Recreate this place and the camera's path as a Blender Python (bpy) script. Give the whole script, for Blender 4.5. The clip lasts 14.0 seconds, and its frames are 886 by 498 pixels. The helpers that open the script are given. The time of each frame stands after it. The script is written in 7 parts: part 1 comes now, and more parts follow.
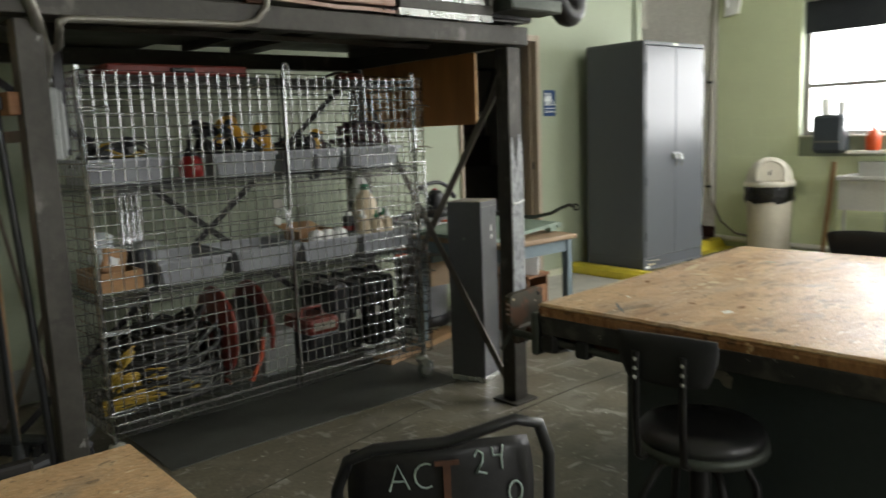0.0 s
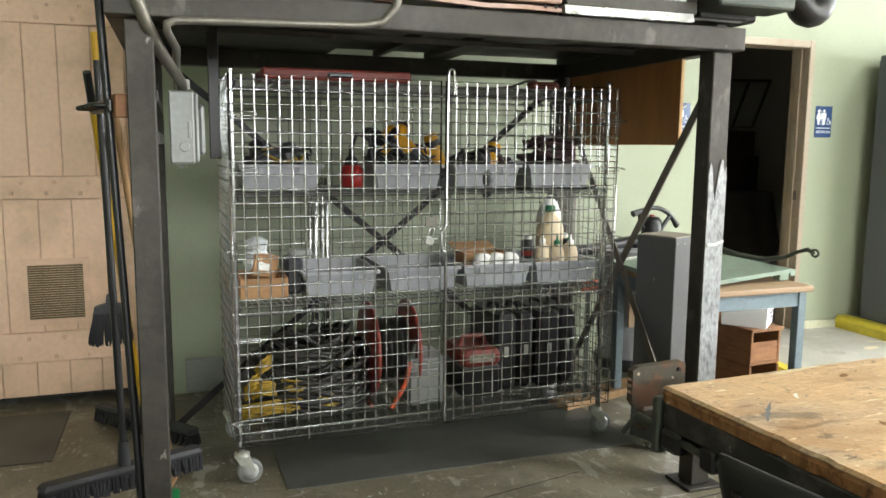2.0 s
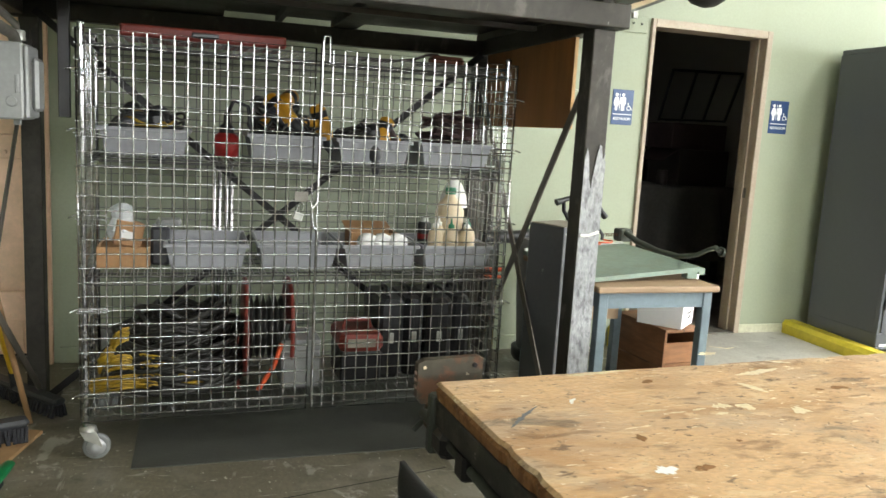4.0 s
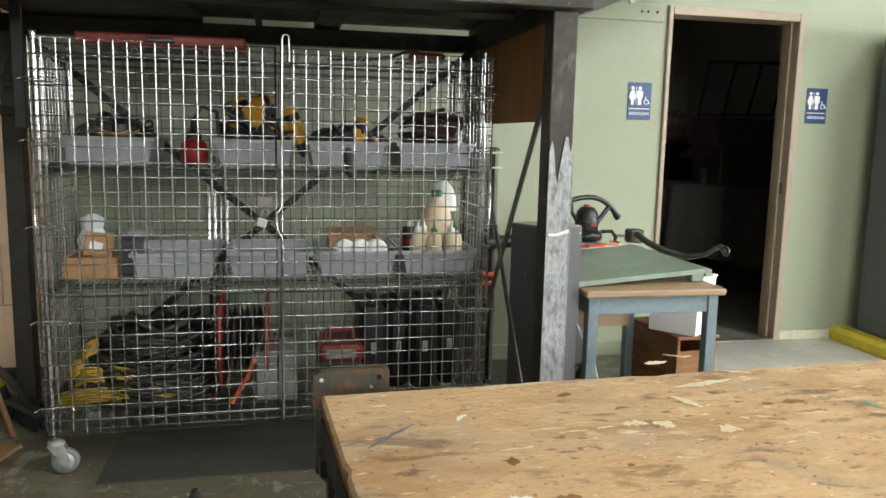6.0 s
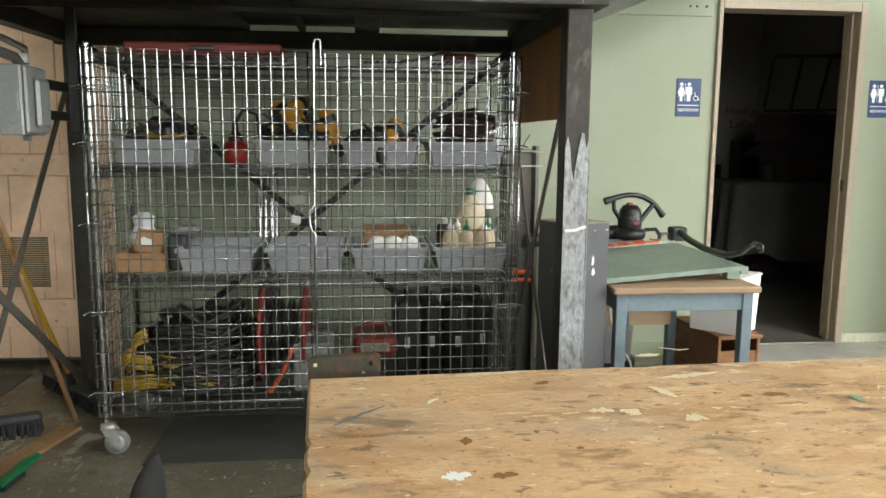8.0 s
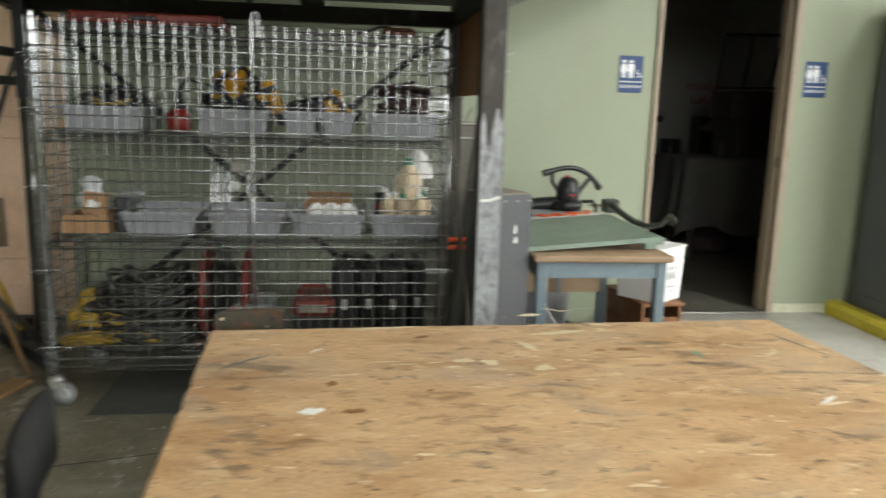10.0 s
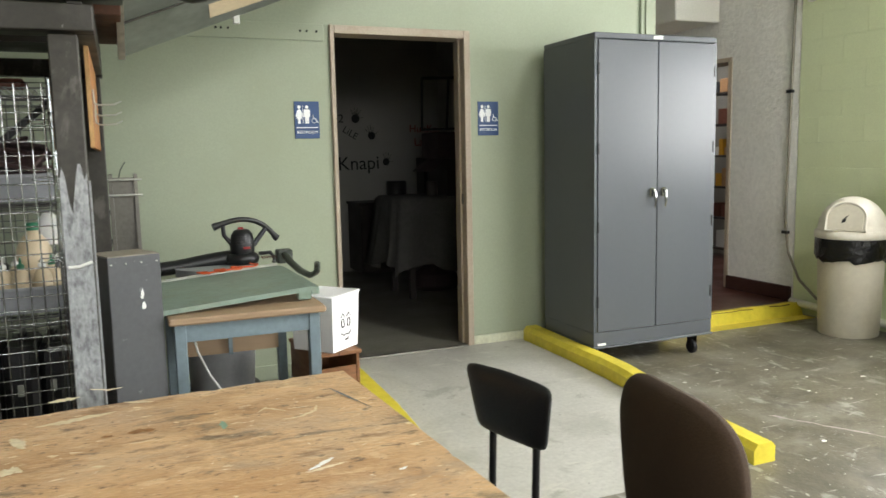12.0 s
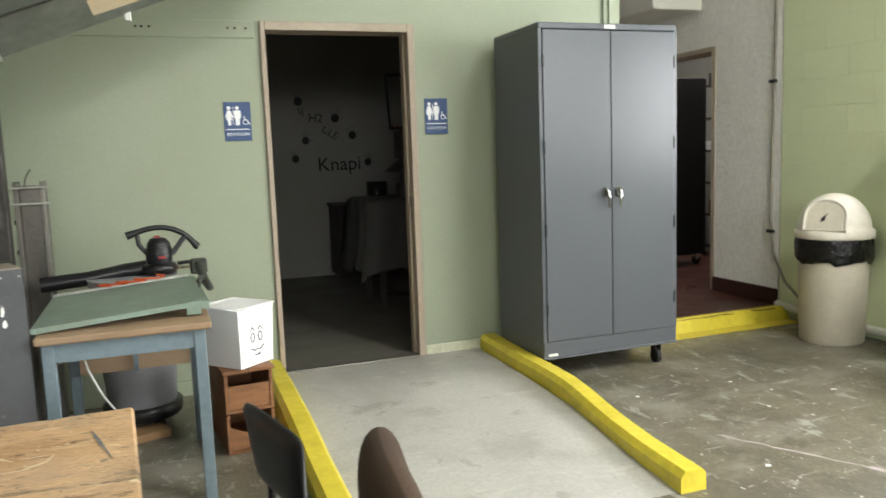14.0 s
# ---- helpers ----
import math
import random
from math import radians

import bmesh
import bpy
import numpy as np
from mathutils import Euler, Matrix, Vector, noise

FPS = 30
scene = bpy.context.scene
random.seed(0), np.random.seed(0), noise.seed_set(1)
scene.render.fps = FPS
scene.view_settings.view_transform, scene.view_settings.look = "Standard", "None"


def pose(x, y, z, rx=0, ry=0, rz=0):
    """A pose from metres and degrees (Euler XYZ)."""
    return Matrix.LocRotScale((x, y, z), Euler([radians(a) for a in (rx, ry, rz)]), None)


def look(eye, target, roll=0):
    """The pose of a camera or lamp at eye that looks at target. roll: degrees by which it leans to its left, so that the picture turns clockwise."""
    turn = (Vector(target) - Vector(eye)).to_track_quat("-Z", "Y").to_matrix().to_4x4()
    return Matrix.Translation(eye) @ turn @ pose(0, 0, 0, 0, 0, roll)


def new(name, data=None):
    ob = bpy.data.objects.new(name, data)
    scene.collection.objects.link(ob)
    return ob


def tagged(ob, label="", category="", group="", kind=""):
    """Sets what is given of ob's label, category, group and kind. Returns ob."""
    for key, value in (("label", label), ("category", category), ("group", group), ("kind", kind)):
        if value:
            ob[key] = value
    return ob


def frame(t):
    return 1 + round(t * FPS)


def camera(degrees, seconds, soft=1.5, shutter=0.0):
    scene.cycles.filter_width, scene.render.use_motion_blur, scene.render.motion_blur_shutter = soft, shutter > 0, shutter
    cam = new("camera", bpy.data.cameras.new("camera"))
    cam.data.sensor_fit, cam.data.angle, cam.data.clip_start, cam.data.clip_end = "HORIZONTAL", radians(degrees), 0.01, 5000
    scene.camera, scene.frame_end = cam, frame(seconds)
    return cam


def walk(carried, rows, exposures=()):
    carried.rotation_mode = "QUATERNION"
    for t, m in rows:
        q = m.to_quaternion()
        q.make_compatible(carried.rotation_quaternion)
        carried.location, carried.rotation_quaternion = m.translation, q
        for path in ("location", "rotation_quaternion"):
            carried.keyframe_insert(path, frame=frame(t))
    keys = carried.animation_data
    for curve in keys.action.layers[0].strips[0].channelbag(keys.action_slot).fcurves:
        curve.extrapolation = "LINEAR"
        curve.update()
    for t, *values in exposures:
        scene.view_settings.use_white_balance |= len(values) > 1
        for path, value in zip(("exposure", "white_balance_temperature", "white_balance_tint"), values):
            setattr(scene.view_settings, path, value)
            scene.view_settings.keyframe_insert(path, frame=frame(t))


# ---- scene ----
cam = camera(59.9, 14.0, shutter=0.4)
PATH = [
    (0, (-0.14, -0.019, 1.376), (1.147, 1.483, 1.078), -2.2),
    (0.5, (0.031, -0.02, 1.398), (1.085, 1.655, 1.108), -0.0),
    (1, (0.207, 0.046, 1.385), (1.168, 1.773, 1.075), 0.7),
    (1.5, (0.385, 0.117, 1.409), (1.183, 1.937, 1.184), 1.3),
    (2, (0.584, 0.08, 1.403), (1.234, 1.952, 1.137), 0.5),
    (2.5, (0.769, 0.019, 1.394), (1.361, 1.902, 1.068), 0.3),
    (3, (0.906, 0.032, 1.383), (1.584, 1.88, 1.032), 1.1),
    (3.2, (0.969, 0.052, 1.391), (1.647, 1.908, 1.083), 2.8),
    (5.3, (1.526, 0.05, 1.352), (2.01, 1.964, 1.031), 1.3),
    (5.5, (1.562, 0.084, 1.351), (2.023, 2.006, 1.048), 1.2),
    (6, (1.667, 0.11, 1.346), (2.083, 2.045, 1.059), 1.3),
    (6.5, (1.785, 0.082, 1.342), (2.094, 2.04, 1.074), 1.2),
    (7, (1.859, 0.055, 1.342), (2.11, 2.021, 1.071), 0.7),
    (7.5, (1.878, 0.036, 1.336), (2.091, 2.004, 1.054), 0.2),
    (7.7, (1.876, 0.028, 1.334), (2.087, 1.997, 1.051), 0.3),
    (9.8, (2.012, -0.186, 1.352), (2.183, 1.776, 1.001), 2.5),
    (10, (2.089, -0.192, 1.358), (2.333, 1.76, 0.995), 1.7),
    (10.5, (2.278, -0.117, 1.383), (2.888, 1.762, 1.073), 1.6),
    (11, (2.451, -0.089, 1.365), (3.242, 1.737, 1.169), -1.3),
    (11.5, (2.627, -0.137, 1.369), (3.322, 1.73, 1.19), -0.3),
    (12, (2.746, -0.173, 1.361), (3.509, 1.66, 1.119), -1.2),
    (12.5, (2.904, -0.091, 1.358), (3.662, 1.747, 1.137), -0.2),
    (13, (3.081, -0.059, 1.356), (3.781, 1.804, 1.156), -1.4),
    (13.5, (3.243, -0.118, 1.358), (3.875, 1.77, 1.161), -1.1),
    (14, (3.362, -0.133, 1.365), (4.043, 1.731, 1.118), -2.1),
]
walk(cam, [(t, look(eye, target, roll)) for t, eye, target, roll in PATH], [(0.0, -0.2), (0.5, 0.55), (1.0, 0.82), (1.5, 0.96), (2.0, 0.96), (2.5, 1.02), (3.0, 1.0), (5.5, 0.51), (7.5, 0.46), (10.0, 0.2), (10.5, 0.04), (11.0, 0.14), (14.0, 0.16)])

# ---- world, windows' daylight ----
world = bpy.data.worlds.new("sky")
scene.world = world
world.use_nodes = True
wn = world.node_tree
sky = wn.nodes.new("ShaderNodeTexSky")
sky.sky_type = "NISHITA"
sky.sun_disc = False
sky.sun_elevation, sky.sun_rotation = radians(48), radians(95)
wn.links.new(sky.outputs[0], wn.nodes["Background"].inputs[0])
wn.nodes["Background"].inputs[1].default_value = 0.12

sun_data = bpy.data.lights.new("sun", "SUN")
sun_data.energy, sun_data.angle, sun_data.color = 0.5, radians(30), (1, 0.96, 0.9)
sun = new("sun", sun_data)
sun.matrix_basis = look((20, -3, 20), (4, 1, 0))


# Area lamps for window openings and for added, unseen fill light.
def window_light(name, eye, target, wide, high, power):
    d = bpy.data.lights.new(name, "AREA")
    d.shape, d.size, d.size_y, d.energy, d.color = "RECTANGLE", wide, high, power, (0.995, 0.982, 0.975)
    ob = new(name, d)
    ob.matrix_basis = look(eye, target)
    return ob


window_light("window_light", (8.22, 2.1, 1.75), (0, 2.1, 1.0), 2.9, 1.05, 140)
# Second right window and rear window are assumed, out of view, to give light.
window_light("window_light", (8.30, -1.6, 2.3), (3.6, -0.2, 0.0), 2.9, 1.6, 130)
window_light("window_light", (2.6, -6.3, 2.5), (2.6, 0, 0.6), 5.4, 1.0, 150)
# Assumed overhead lamp, out of view, placed to suit the locker's shadow.
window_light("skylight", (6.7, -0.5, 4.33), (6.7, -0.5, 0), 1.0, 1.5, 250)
# Unseen corridor lamp, added to brighten the stucco wall.
window_light("window_light", (7.1, 9.3, 1.9), (7.1, 5, 1.4), 0.9, 1.3, 230)
# Unseen lamp overhead, added to light the storeroom.
window_light("ceiling_lamp", (8.9, 6.4, 3.1), (8.9, 6.4, 0), 0.6, 0.6, 34)


# ---- materials ----
def srgb(h):
    c = [int(h[i:i + 2], 16) / 255 for i in (0, 2, 4)]
    return [v / 12.92 if v < 0.04045 else ((v + 0.055) / 1.055) ** 2.4 for v in c]


def mat(name, color, rough=0.6, metal=0.0, vary=0.12, grain=60.0, big=3.0, bump=0.1, stain=None, stain_amount=0.5, stain_scale=2.0,
        fleck=None, fleck_scale=20.0, fleck_cut=0.72, stretch=(1, 1, 1), glass=0.0, per_piece=0.0, depth=0.004, smear=0.25, spec=0.5, gloss_vary=1.0):
    """A worn surface: two scales of tone, optional stains and flecks, fine relief."""
    m = bpy.data.materials.new(name)
    m.use_nodes = True
    t = m.node_tree
    b = t.nodes["Principled BSDF"]
    n, link = t.nodes.new, t.links.new
    col = srgb(color) if isinstance(color, str) else list(color)
    tc = n("ShaderNodeTexCoord")
    mp = n("ShaderNodeMapping")
    mp.inputs["Scale"].default_value = stretch
    geo = n("ShaderNodeNewGeometry")
    link(geo.outputs["Position"], mp.inputs["Vector"])

    def noise_tex(scale, detail=4.0, rough_=0.55):
        x = n("ShaderNodeTexNoise")
        x.inputs["Scale"].default_value, x.inputs["Detail"].default_value, x.inputs["Roughness"].default_value = scale, detail, rough_
        link(mp.outputs[0], x.inputs["Vector"])
        return x

    def ramp(src, lo, hi, a, c):
        x = n("ShaderNodeMapRange")
        x.inputs["From Min"].default_value, x.inputs["From Max"].default_value = lo, hi
        x.inputs["To Min"].default_value, x.inputs["To Max"].default_value = a, c
        link(src, x.inputs["Value"])
        return x.outputs["Result"]

    def mixed(fac, a, c):
        x = n("ShaderNodeMix")
        x.data_type = "RGBA"
        for sock, v in ((x.inputs["Factor"], fac), (x.inputs["A"], a), (x.inputs["B"], c)):
            if isinstance(v, (int, float)):
                sock.default_value = v
            elif isinstance(v, (list, tuple)):
                sock.default_value = (*v, 1)
            else:
                link(v, sock)
        return x.outputs["Result"]

    fine, large = noise_tex(grain), noise_tex(big, 3.0)
    dark, light = [c * (1 - vary) for c in col], [min(1, c * (1 + vary)) for c in col]
    out = mixed(ramp(fine.outputs["Fac"], 0.3, 0.7, 0, 1), dark, light)
    out = mixed(ramp(large.outputs["Fac"], 0.35, 0.65, 0, vary * 1.6), out, [c * 0.6 for c in col])
    if stain:
        s = noise_tex(stain_scale, 6.0, 0.65)
        out = mixed(ramp(s.outputs["Fac"], 0.5, 0.5 + smear, 0, stain_amount), out, srgb(stain))
    if fleck:
        f = noise_tex(fleck_scale, 3.0, 0.6)
        out = mixed(ramp(f.outputs["Fac"], fleck_cut, fleck_cut + 0.03, 0, 0.85), out, srgb(fleck))
    if per_piece:
        info = n("ShaderNodeObjectInfo")
        out = mixed(ramp(info.outputs["Random"], 0, 1, 0, per_piece), out, [c * 0.55 for c in col])
    link(out, b.inputs["Base Color"])
    link(ramp(large.outputs["Fac"], 0.3, 0.7, max(0.02, rough - 0.08 * gloss_vary), min(1, rough + 0.1 * gloss_vary)), b.inputs["Roughness"])
    b.inputs["Metallic"].default_value = metal
    b.inputs["Specular IOR Level"].default_value = spec
    if glass:
        b.inputs["Transmission Weight"].default_value = glass
    if bump:
        u = n("ShaderNodeBump")
        u.inputs["Strength"].default_value, u.inputs["Distance"].default_value = bump, depth
        link(fine.outputs["Fac"], u.inputs["Height"])
        link(u.outputs[0], b.inputs["Normal"])
    return m


M = {
    # Green darkened: the back wall's weaker light is put into the colour.
    "wall": mat("darkened_green_paint", "979F89", 0.55, vary=0.04, grain=90, big=1.2, bump=0.1, stain="8E947D", stain_amount=0.35, stain_scale=1.3),
    # Same green lightened: light the right wall lacks is put into the colour.
    "block": mat("lightened_green_block", "D9E1BA", 0.5, vary=0.05, grain=110, bump=0.3, per_piece=0.04),
    "stucco": mat("white_stucco", "EBE9E3", 0.8, vary=0.07, grain=28, bump=0.9, depth=0.012),
    "white": mat("white_paint", "E4E2D8", 0.5, vary=0.05, bump=0.1),
    "ceiling": mat("ceiling_paint", "D8D8CC", 0.8, vary=0.06, bump=0.2),
    "floor": mat("stained_concrete", "6E6858", 0.36, vary=0.24, grain=45, big=1.6, bump=0.25, stain="35332C", stain_amount=0.75, stain_scale=1.1, fleck="C9C7BC", fleck_scale=20, fleck_cut=0.675, smear=0.2, stretch=(1.6, 0.8, 1)),
    "ramp": mat("pale_concrete", "B5B3AB", 0.4, vary=0.1, grain=50, big=1.5, bump=0.2, stain="7F7C70", stain_amount=0.5, stain_scale=1.5),
    "mat": mat("rubber_mat", "4A4B46", 0.5, vary=0.15, bump=0.3, grain=120, big=2.0, stain="36362F", stain_amount=0.5, stain_scale=3),
    "yellow": mat("yellow_paint", "D6C440", 0.45, vary=0.08, grain=25, bump=0.3, stain="A39410", stain_amount=0.4, stain_scale=6),
    "redfloor": mat("oxblood_floor", "4A2A22", 0.35, vary=0.15, bump=0.15),
    "palebase": mat("pale_chipped_base", "C4C6AE", 0.6, vary=0.1, grain=40, bump=0.5, stain="7D745C", stain_amount=0.6, stain_scale=9),
    "plinth": mat("oxblood_plinth", "3E221A", 0.5, vary=0.15, bump=0.3),
    "trimwood": mat("door_frame_paint", "A89A88", 0.5, vary=0.08, bump=0.2, stain="8D7660", stain_amount=0.35, stain_scale=9),
    "cream": mat("cream_paint", "F0CCB0", 0.5, vary=0.06, grain=40, bump=0.25, stain="9D8860", stain_amount=0.45, stain_scale=3, per_piece=0.12),
    "creamtrim": mat("cream_trim", "D8B498", 0.5, vary=0.08, grain=40, bump=0.25),
    # Slats browner than the cream door round them.
    "louver": mat("brown_louvre", "7A6C52", 0.7, vary=0.15),
    "steel": mat("dark_steel", "38352F", 0.5, metal=0.3, vary=0.2, grain=35, big=4, bump=0.3, stain="504C46", stain_amount=0.5, stain_scale=5),
    "sprayed": mat("silver_overspray", "A2A4A6", 0.6, metal=0.1, vary=0.3, grain=70, big=12, bump=0.6, stain="56565A", stain_amount=0.7, stain_scale=34, smear=0.14, stretch=(1.3, 1.3, 0.6)),
    "brace": mat("grey_strap", "645E56", 0.5, metal=0.4, vary=0.15, bump=0.2),
    "chrome": mat("chrome_wire", "ACADAC", 0.16, metal=1.0, vary=0.04, bump=0.0),
    # Chrome darkened for shelf and back wires; dark reflections are in the colour.
    "shelfwire": mat("shaded_chrome_wire", "626260", 0.32, metal=1.0, vary=0.1, bump=0.0),
    "benchbase": mat("green_grey_enamel", "2E3535", 0.45, vary=0.1, grain=40, bump=0.15, stain="2A3030", stain_amount=0.5, stain_scale=4),
    "rim": mat("worn_black_rim", "1E1D1B", 0.6, vary=0.3, grain=40, bump=0.4, stain="4A4640", stain_amount=0.6, stain_scale=12, smear=0.12, fleck="8A847A", fleck_scale=30, fleck_cut=0.7),
    "dust": mat("dusty_top", "8C8578", 0.7, vary=0.12, grain=40, bump=0.2),
    "lidcream": mat("cream_lid", "DDD7C8", 0.4, vary=0.04, grain=30, bump=0.05, stain="BDB49E", stain_amount=0.4, stain_scale=6),
    "paleconduit": mat("pale_conduit", "8E887A", 0.45, vary=0.1, bump=0.1),
    "jaw": mat("painted_vise_iron", "4B463A", 0.6, metal=0.35, vary=0.25, grain=30, bump=0.4, stain="6B4630", stain_amount=0.7, stain_scale=14, smear=0.1, fleck="A9A18C", fleck_scale=26, fleck_cut=0.7),
    "streak": mat("dried_cream_paint", "DCCFAF", 0.5, vary=0.12, grain=80, bump=0.4),
    "bluegrey": mat("blue_grey_smear", "6E7478", 0.6, vary=0.3, grain=90, bump=0.2),
    "stainbrown": mat("brown_stain", "8A6238", 0.6, vary=0.25, grain=90, bump=0.2),
    "greenpaint": mat("dried_green_paint", "7FA08C", 0.5, vary=0.12, bump=0.2),
    "tub": mat("grey_tub", "9A9CA0", 0.45, vary=0.06, bump=0.1),
    "pinkpanel": mat("faded_pink_enamel", "B89C90", 0.4, vary=0.08, grain=30, bump=0.2, stain="8A6148", stain_amount=0.7, stain_scale=3.5, smear=0.12),
    "silver": mat("foil_panel", "C6C8C4", 0.25, metal=0.9, vary=0.1, grain=80, bump=0.8, depth=0.01),
    "duct": mat("galvanised_duct", "7E827C", 0.45, metal=0.55, vary=0.12, grain=20, bump=0.2, stain="A6AAA4", stain_amount=0.4, stain_scale=4),
    "lightmetal": mat("pale_metal_edge", "B9BAB2", 0.4, metal=0.5, vary=0.2, grain=25, bump=0.3),
    "rust": mat("rusty_iron", "5A3B2A", 0.75, metal=0.3, vary=0.3, grain=30, bump=0.6, stain="2E241E", stain_amount=0.6, stain_scale=8),
    "ply": mat("plywood", "A8713E", 0.55, vary=0.2, grain=9, big=2.5, bump=0.2, stain="6E4422", stain_amount=0.55, stain_scale=7, stretch=(1, 1, 0.25)),
    "plyedge": mat("plywood_edge", "C39A66", 0.6, vary=0.2, grain=40, bump=0.2, stretch=(6, 6, 1)),
    "boxgrey": mat("grey_sheet_metal", "58595C", 0.36, metal=0.3, vary=0.06, grain=50, bump=0.08, fleck="D8D8D4", fleck_scale=5, fleck_cut=0.8),
    "locker": mat("grey_enamel", "56595D", 0.29, spec=0.28, vary=0.02, grain=40, bump=0.0, gloss_vary=0.15),
    "blue": mat("blue_grey_paint", "728189", 0.45, vary=0.1, grain=40, bump=0.2, stain="59686F", stain_amount=0.4, stain_scale=6),
    "topwood": mat("table_laminate", "A38A6E", 0.55, vary=0.12, grain=12, bump=0.15, stretch=(0.2, 1, 1), stain="7A5E42", stain_amount=0.4, stain_scale=5),
    "cutter": mat("sage_green_enamel", "7E9083", 0.5, vary=0.1, grain=40, bump=0.2, stain="8C8A70", stain_amount=0.4, stain_scale=6),
    "iron": mat("dull_iron", "4A4E48", 0.5, metal=0.6, vary=0.15, bump=0.3),
    "crate": mat("stained_crate_wood", "8B5F3D", 0.6, vary=0.2, grain=14, bump=0.2, stretch=(1, 1, 4), stain="5A3820", stain_amount=0.5, stain_scale=4, per_piece=0.3),
    "whiteplastic": mat("white_plastic", "ECECEC", 0.4, vary=0.02, bump=0.02),
    "black": mat("black_plastic", "17181A", 0.35, vary=0.15, bump=0.1),
    "blackvinyl": mat("black_vinyl", "1B1B1C", 0.35, vary=0.2, grain=200, bump=0.25, fleck="6B6B68", fleck_scale=9, fleck_cut=0.76),
    "blackcloth": mat("dusty_black_cloth", "161616", 0.8, vary=0.25, grain=220, bump=0.3, depth=0.002),
    "blacksteel": mat("black_metal", "1D1C1C", 0.4, metal=0.3, vary=0.2, bump=0.15),
    "brown": mat("brown_tweed", "3B2A1A", 0.95, vary=0.3, grain=330, bump=0.35, depth=0.002),
    "orange": mat("orange_plastic", "BC4A1C", 0.45, vary=0.1, bump=0.1),
    "red": mat("red_plastic", "861C18", 0.4, vary=0.12, bump=0.1),
    "redsteel": mat("red_enamel", "742A1E", 0.5, vary=0.2, bump=0.2, stain="5A2418", stain_amount=0.5, stain_scale=7),
    "reelred": mat("faded_red_enamel", "80342A", 0.45, vary=0.15, grain=30, bump=0.2, stain="6A2A1C", stain_amount=0.5, stain_scale=7),
    "toolyellow": mat("yellow_tool", "BE8A1C", 0.5, vary=0.12, bump=0.1),
    "cableyellow": mat("yellow_cable", "94791A", 0.5, vary=0.15, bump=0.1),
    "cableblack": mat("black_cable", "262622", 0.5, vary=0.25, bump=0.2),
    "leather": mat("dark_leather", "382829", 0.6, vary=0.25, grain=40, bump=0.5),
    "leather3": mat("purple_brown_leather", "54403F", 0.6, vary=0.25, grain=40, bump=0.5),
    "leather2": mat("red_brown_leather", "6B3A2A", 0.6, vary=0.25, grain=40, bump=0.5),
    "card": mat("cardboard", "A9825B", 0.8, vary=0.1, grain=60, bump=0.2),
    "glue": mat("amber_glue", "D0BE9E", 0.4, vary=0.06, bump=0.05),
    "green": mat("green_cap", "1F6B4A", 0.4, vary=0.08, bump=0.05),
    "paper": mat("white_paper", "E8E8E4", 0.8, vary=0.03, bump=0.05),
    "caserblack": mat("black_tool_case", "131416", 0.5, vary=0.15, grain=160, bump=0.3),
    "junction": mat("grey_box_metal", "8B8D8B", 0.5, metal=0.2, vary=0.08, bump=0.1),
    "rubber": mat("grey_rubber", "7C7F7E", 0.6, vary=0.08, bump=0.1),
    "hub": mat("pale_hub", "B6B9BA", 0.4, metal=0.3, vary=0.05, bump=0.05),
    "signblue": mat("sign_blue", "23426F", 0.4, vary=0.04, bump=0.05),
    "signwhite": mat("sign_white", "EDEFF0", 0.5, vary=0.02, bump=0.0),
    "ink": mat("black_ink", "101010", 0.7, vary=0.2, bump=0.0),
    "redink": mat("red_ink", "7C2A26", 0.7, vary=0.2, bump=0.0),
    "chalk": mat("chalk_writing", "9FB0A8", 0.9, vary=0.15, bump=0.0),
    "handle": mat("yellow_pole", "D2A82C", 0.4, vary=0.1, bump=0.05),
    "polewood": mat("pale_pole_wood", "A07F5A", 0.6, vary=0.15, grain=20, bump=0.15, stretch=(1, 1, 0.2)),
    "bristle": mat("dark_bristles", "26262A", 0.9, vary=0.35, grain=150, bump=0.8, fleck="B9B9B4", fleck_scale=40, fleck_cut=0.72),
    "can": mat("beige_plastic", "C9C2B0", 0.5, vary=0.05, grain=30, bump=0.1, stain="A79C84", stain_amount=0.35, stain_scale=5),
    "bag": mat("black_bin_bag", "0F0F10", 0.25, vary=0.2, grain=20, bump=0.9, depth=0.02),
    "porcelain": mat("grey_sink", "B9B8B2", 0.35, vary=0.08, bump=0.1),
    "dispenser": mat("smoked_plastic", "3C4246", 0.3, vary=0.1, bump=0.05),
    "shade": mat("dark_blind", "22262B", 0.7, vary=0.15, bump=0.2),
    "winframe": mat("window_frame_paint", "8E8A86", 0.5, vary=0.1, bump=0.1),
    "conduit": mat("grey_conduit", "77746C", 0.45, metal=0.6, vary=0.12, bump=0.1),
    "clear": mat("frosted_plastic", "D9DEE0", 0.3, vary=0.05, bump=0.2),
    "greyplastic": mat("dark_grey_plastic", "303236", 0.5, vary=0.15, bump=0.2),
    "greentool": mat("green_tool", "0E6A3C", 0.4, vary=0.1, bump=0.1),
    # Back-room wall and floor colours dimmed, so the restroom's gloom sits in them.
    "dimwall": mat("dimmed_off_white_wall", "8F8D86", 0.7, vary=0.06, bump=0.2),
    "dimfloor": mat("dimmed_dusty_floor", "6E6C62", 0.5, vary=0.12, bump=0.2),
    # Cloth darkened: the unlit restroom's shade is in this colour.
    "cloth": mat("darkened_pale_cloth", "4E4D4A", 0.9, vary=0.15, bump=0.5, grain=30),
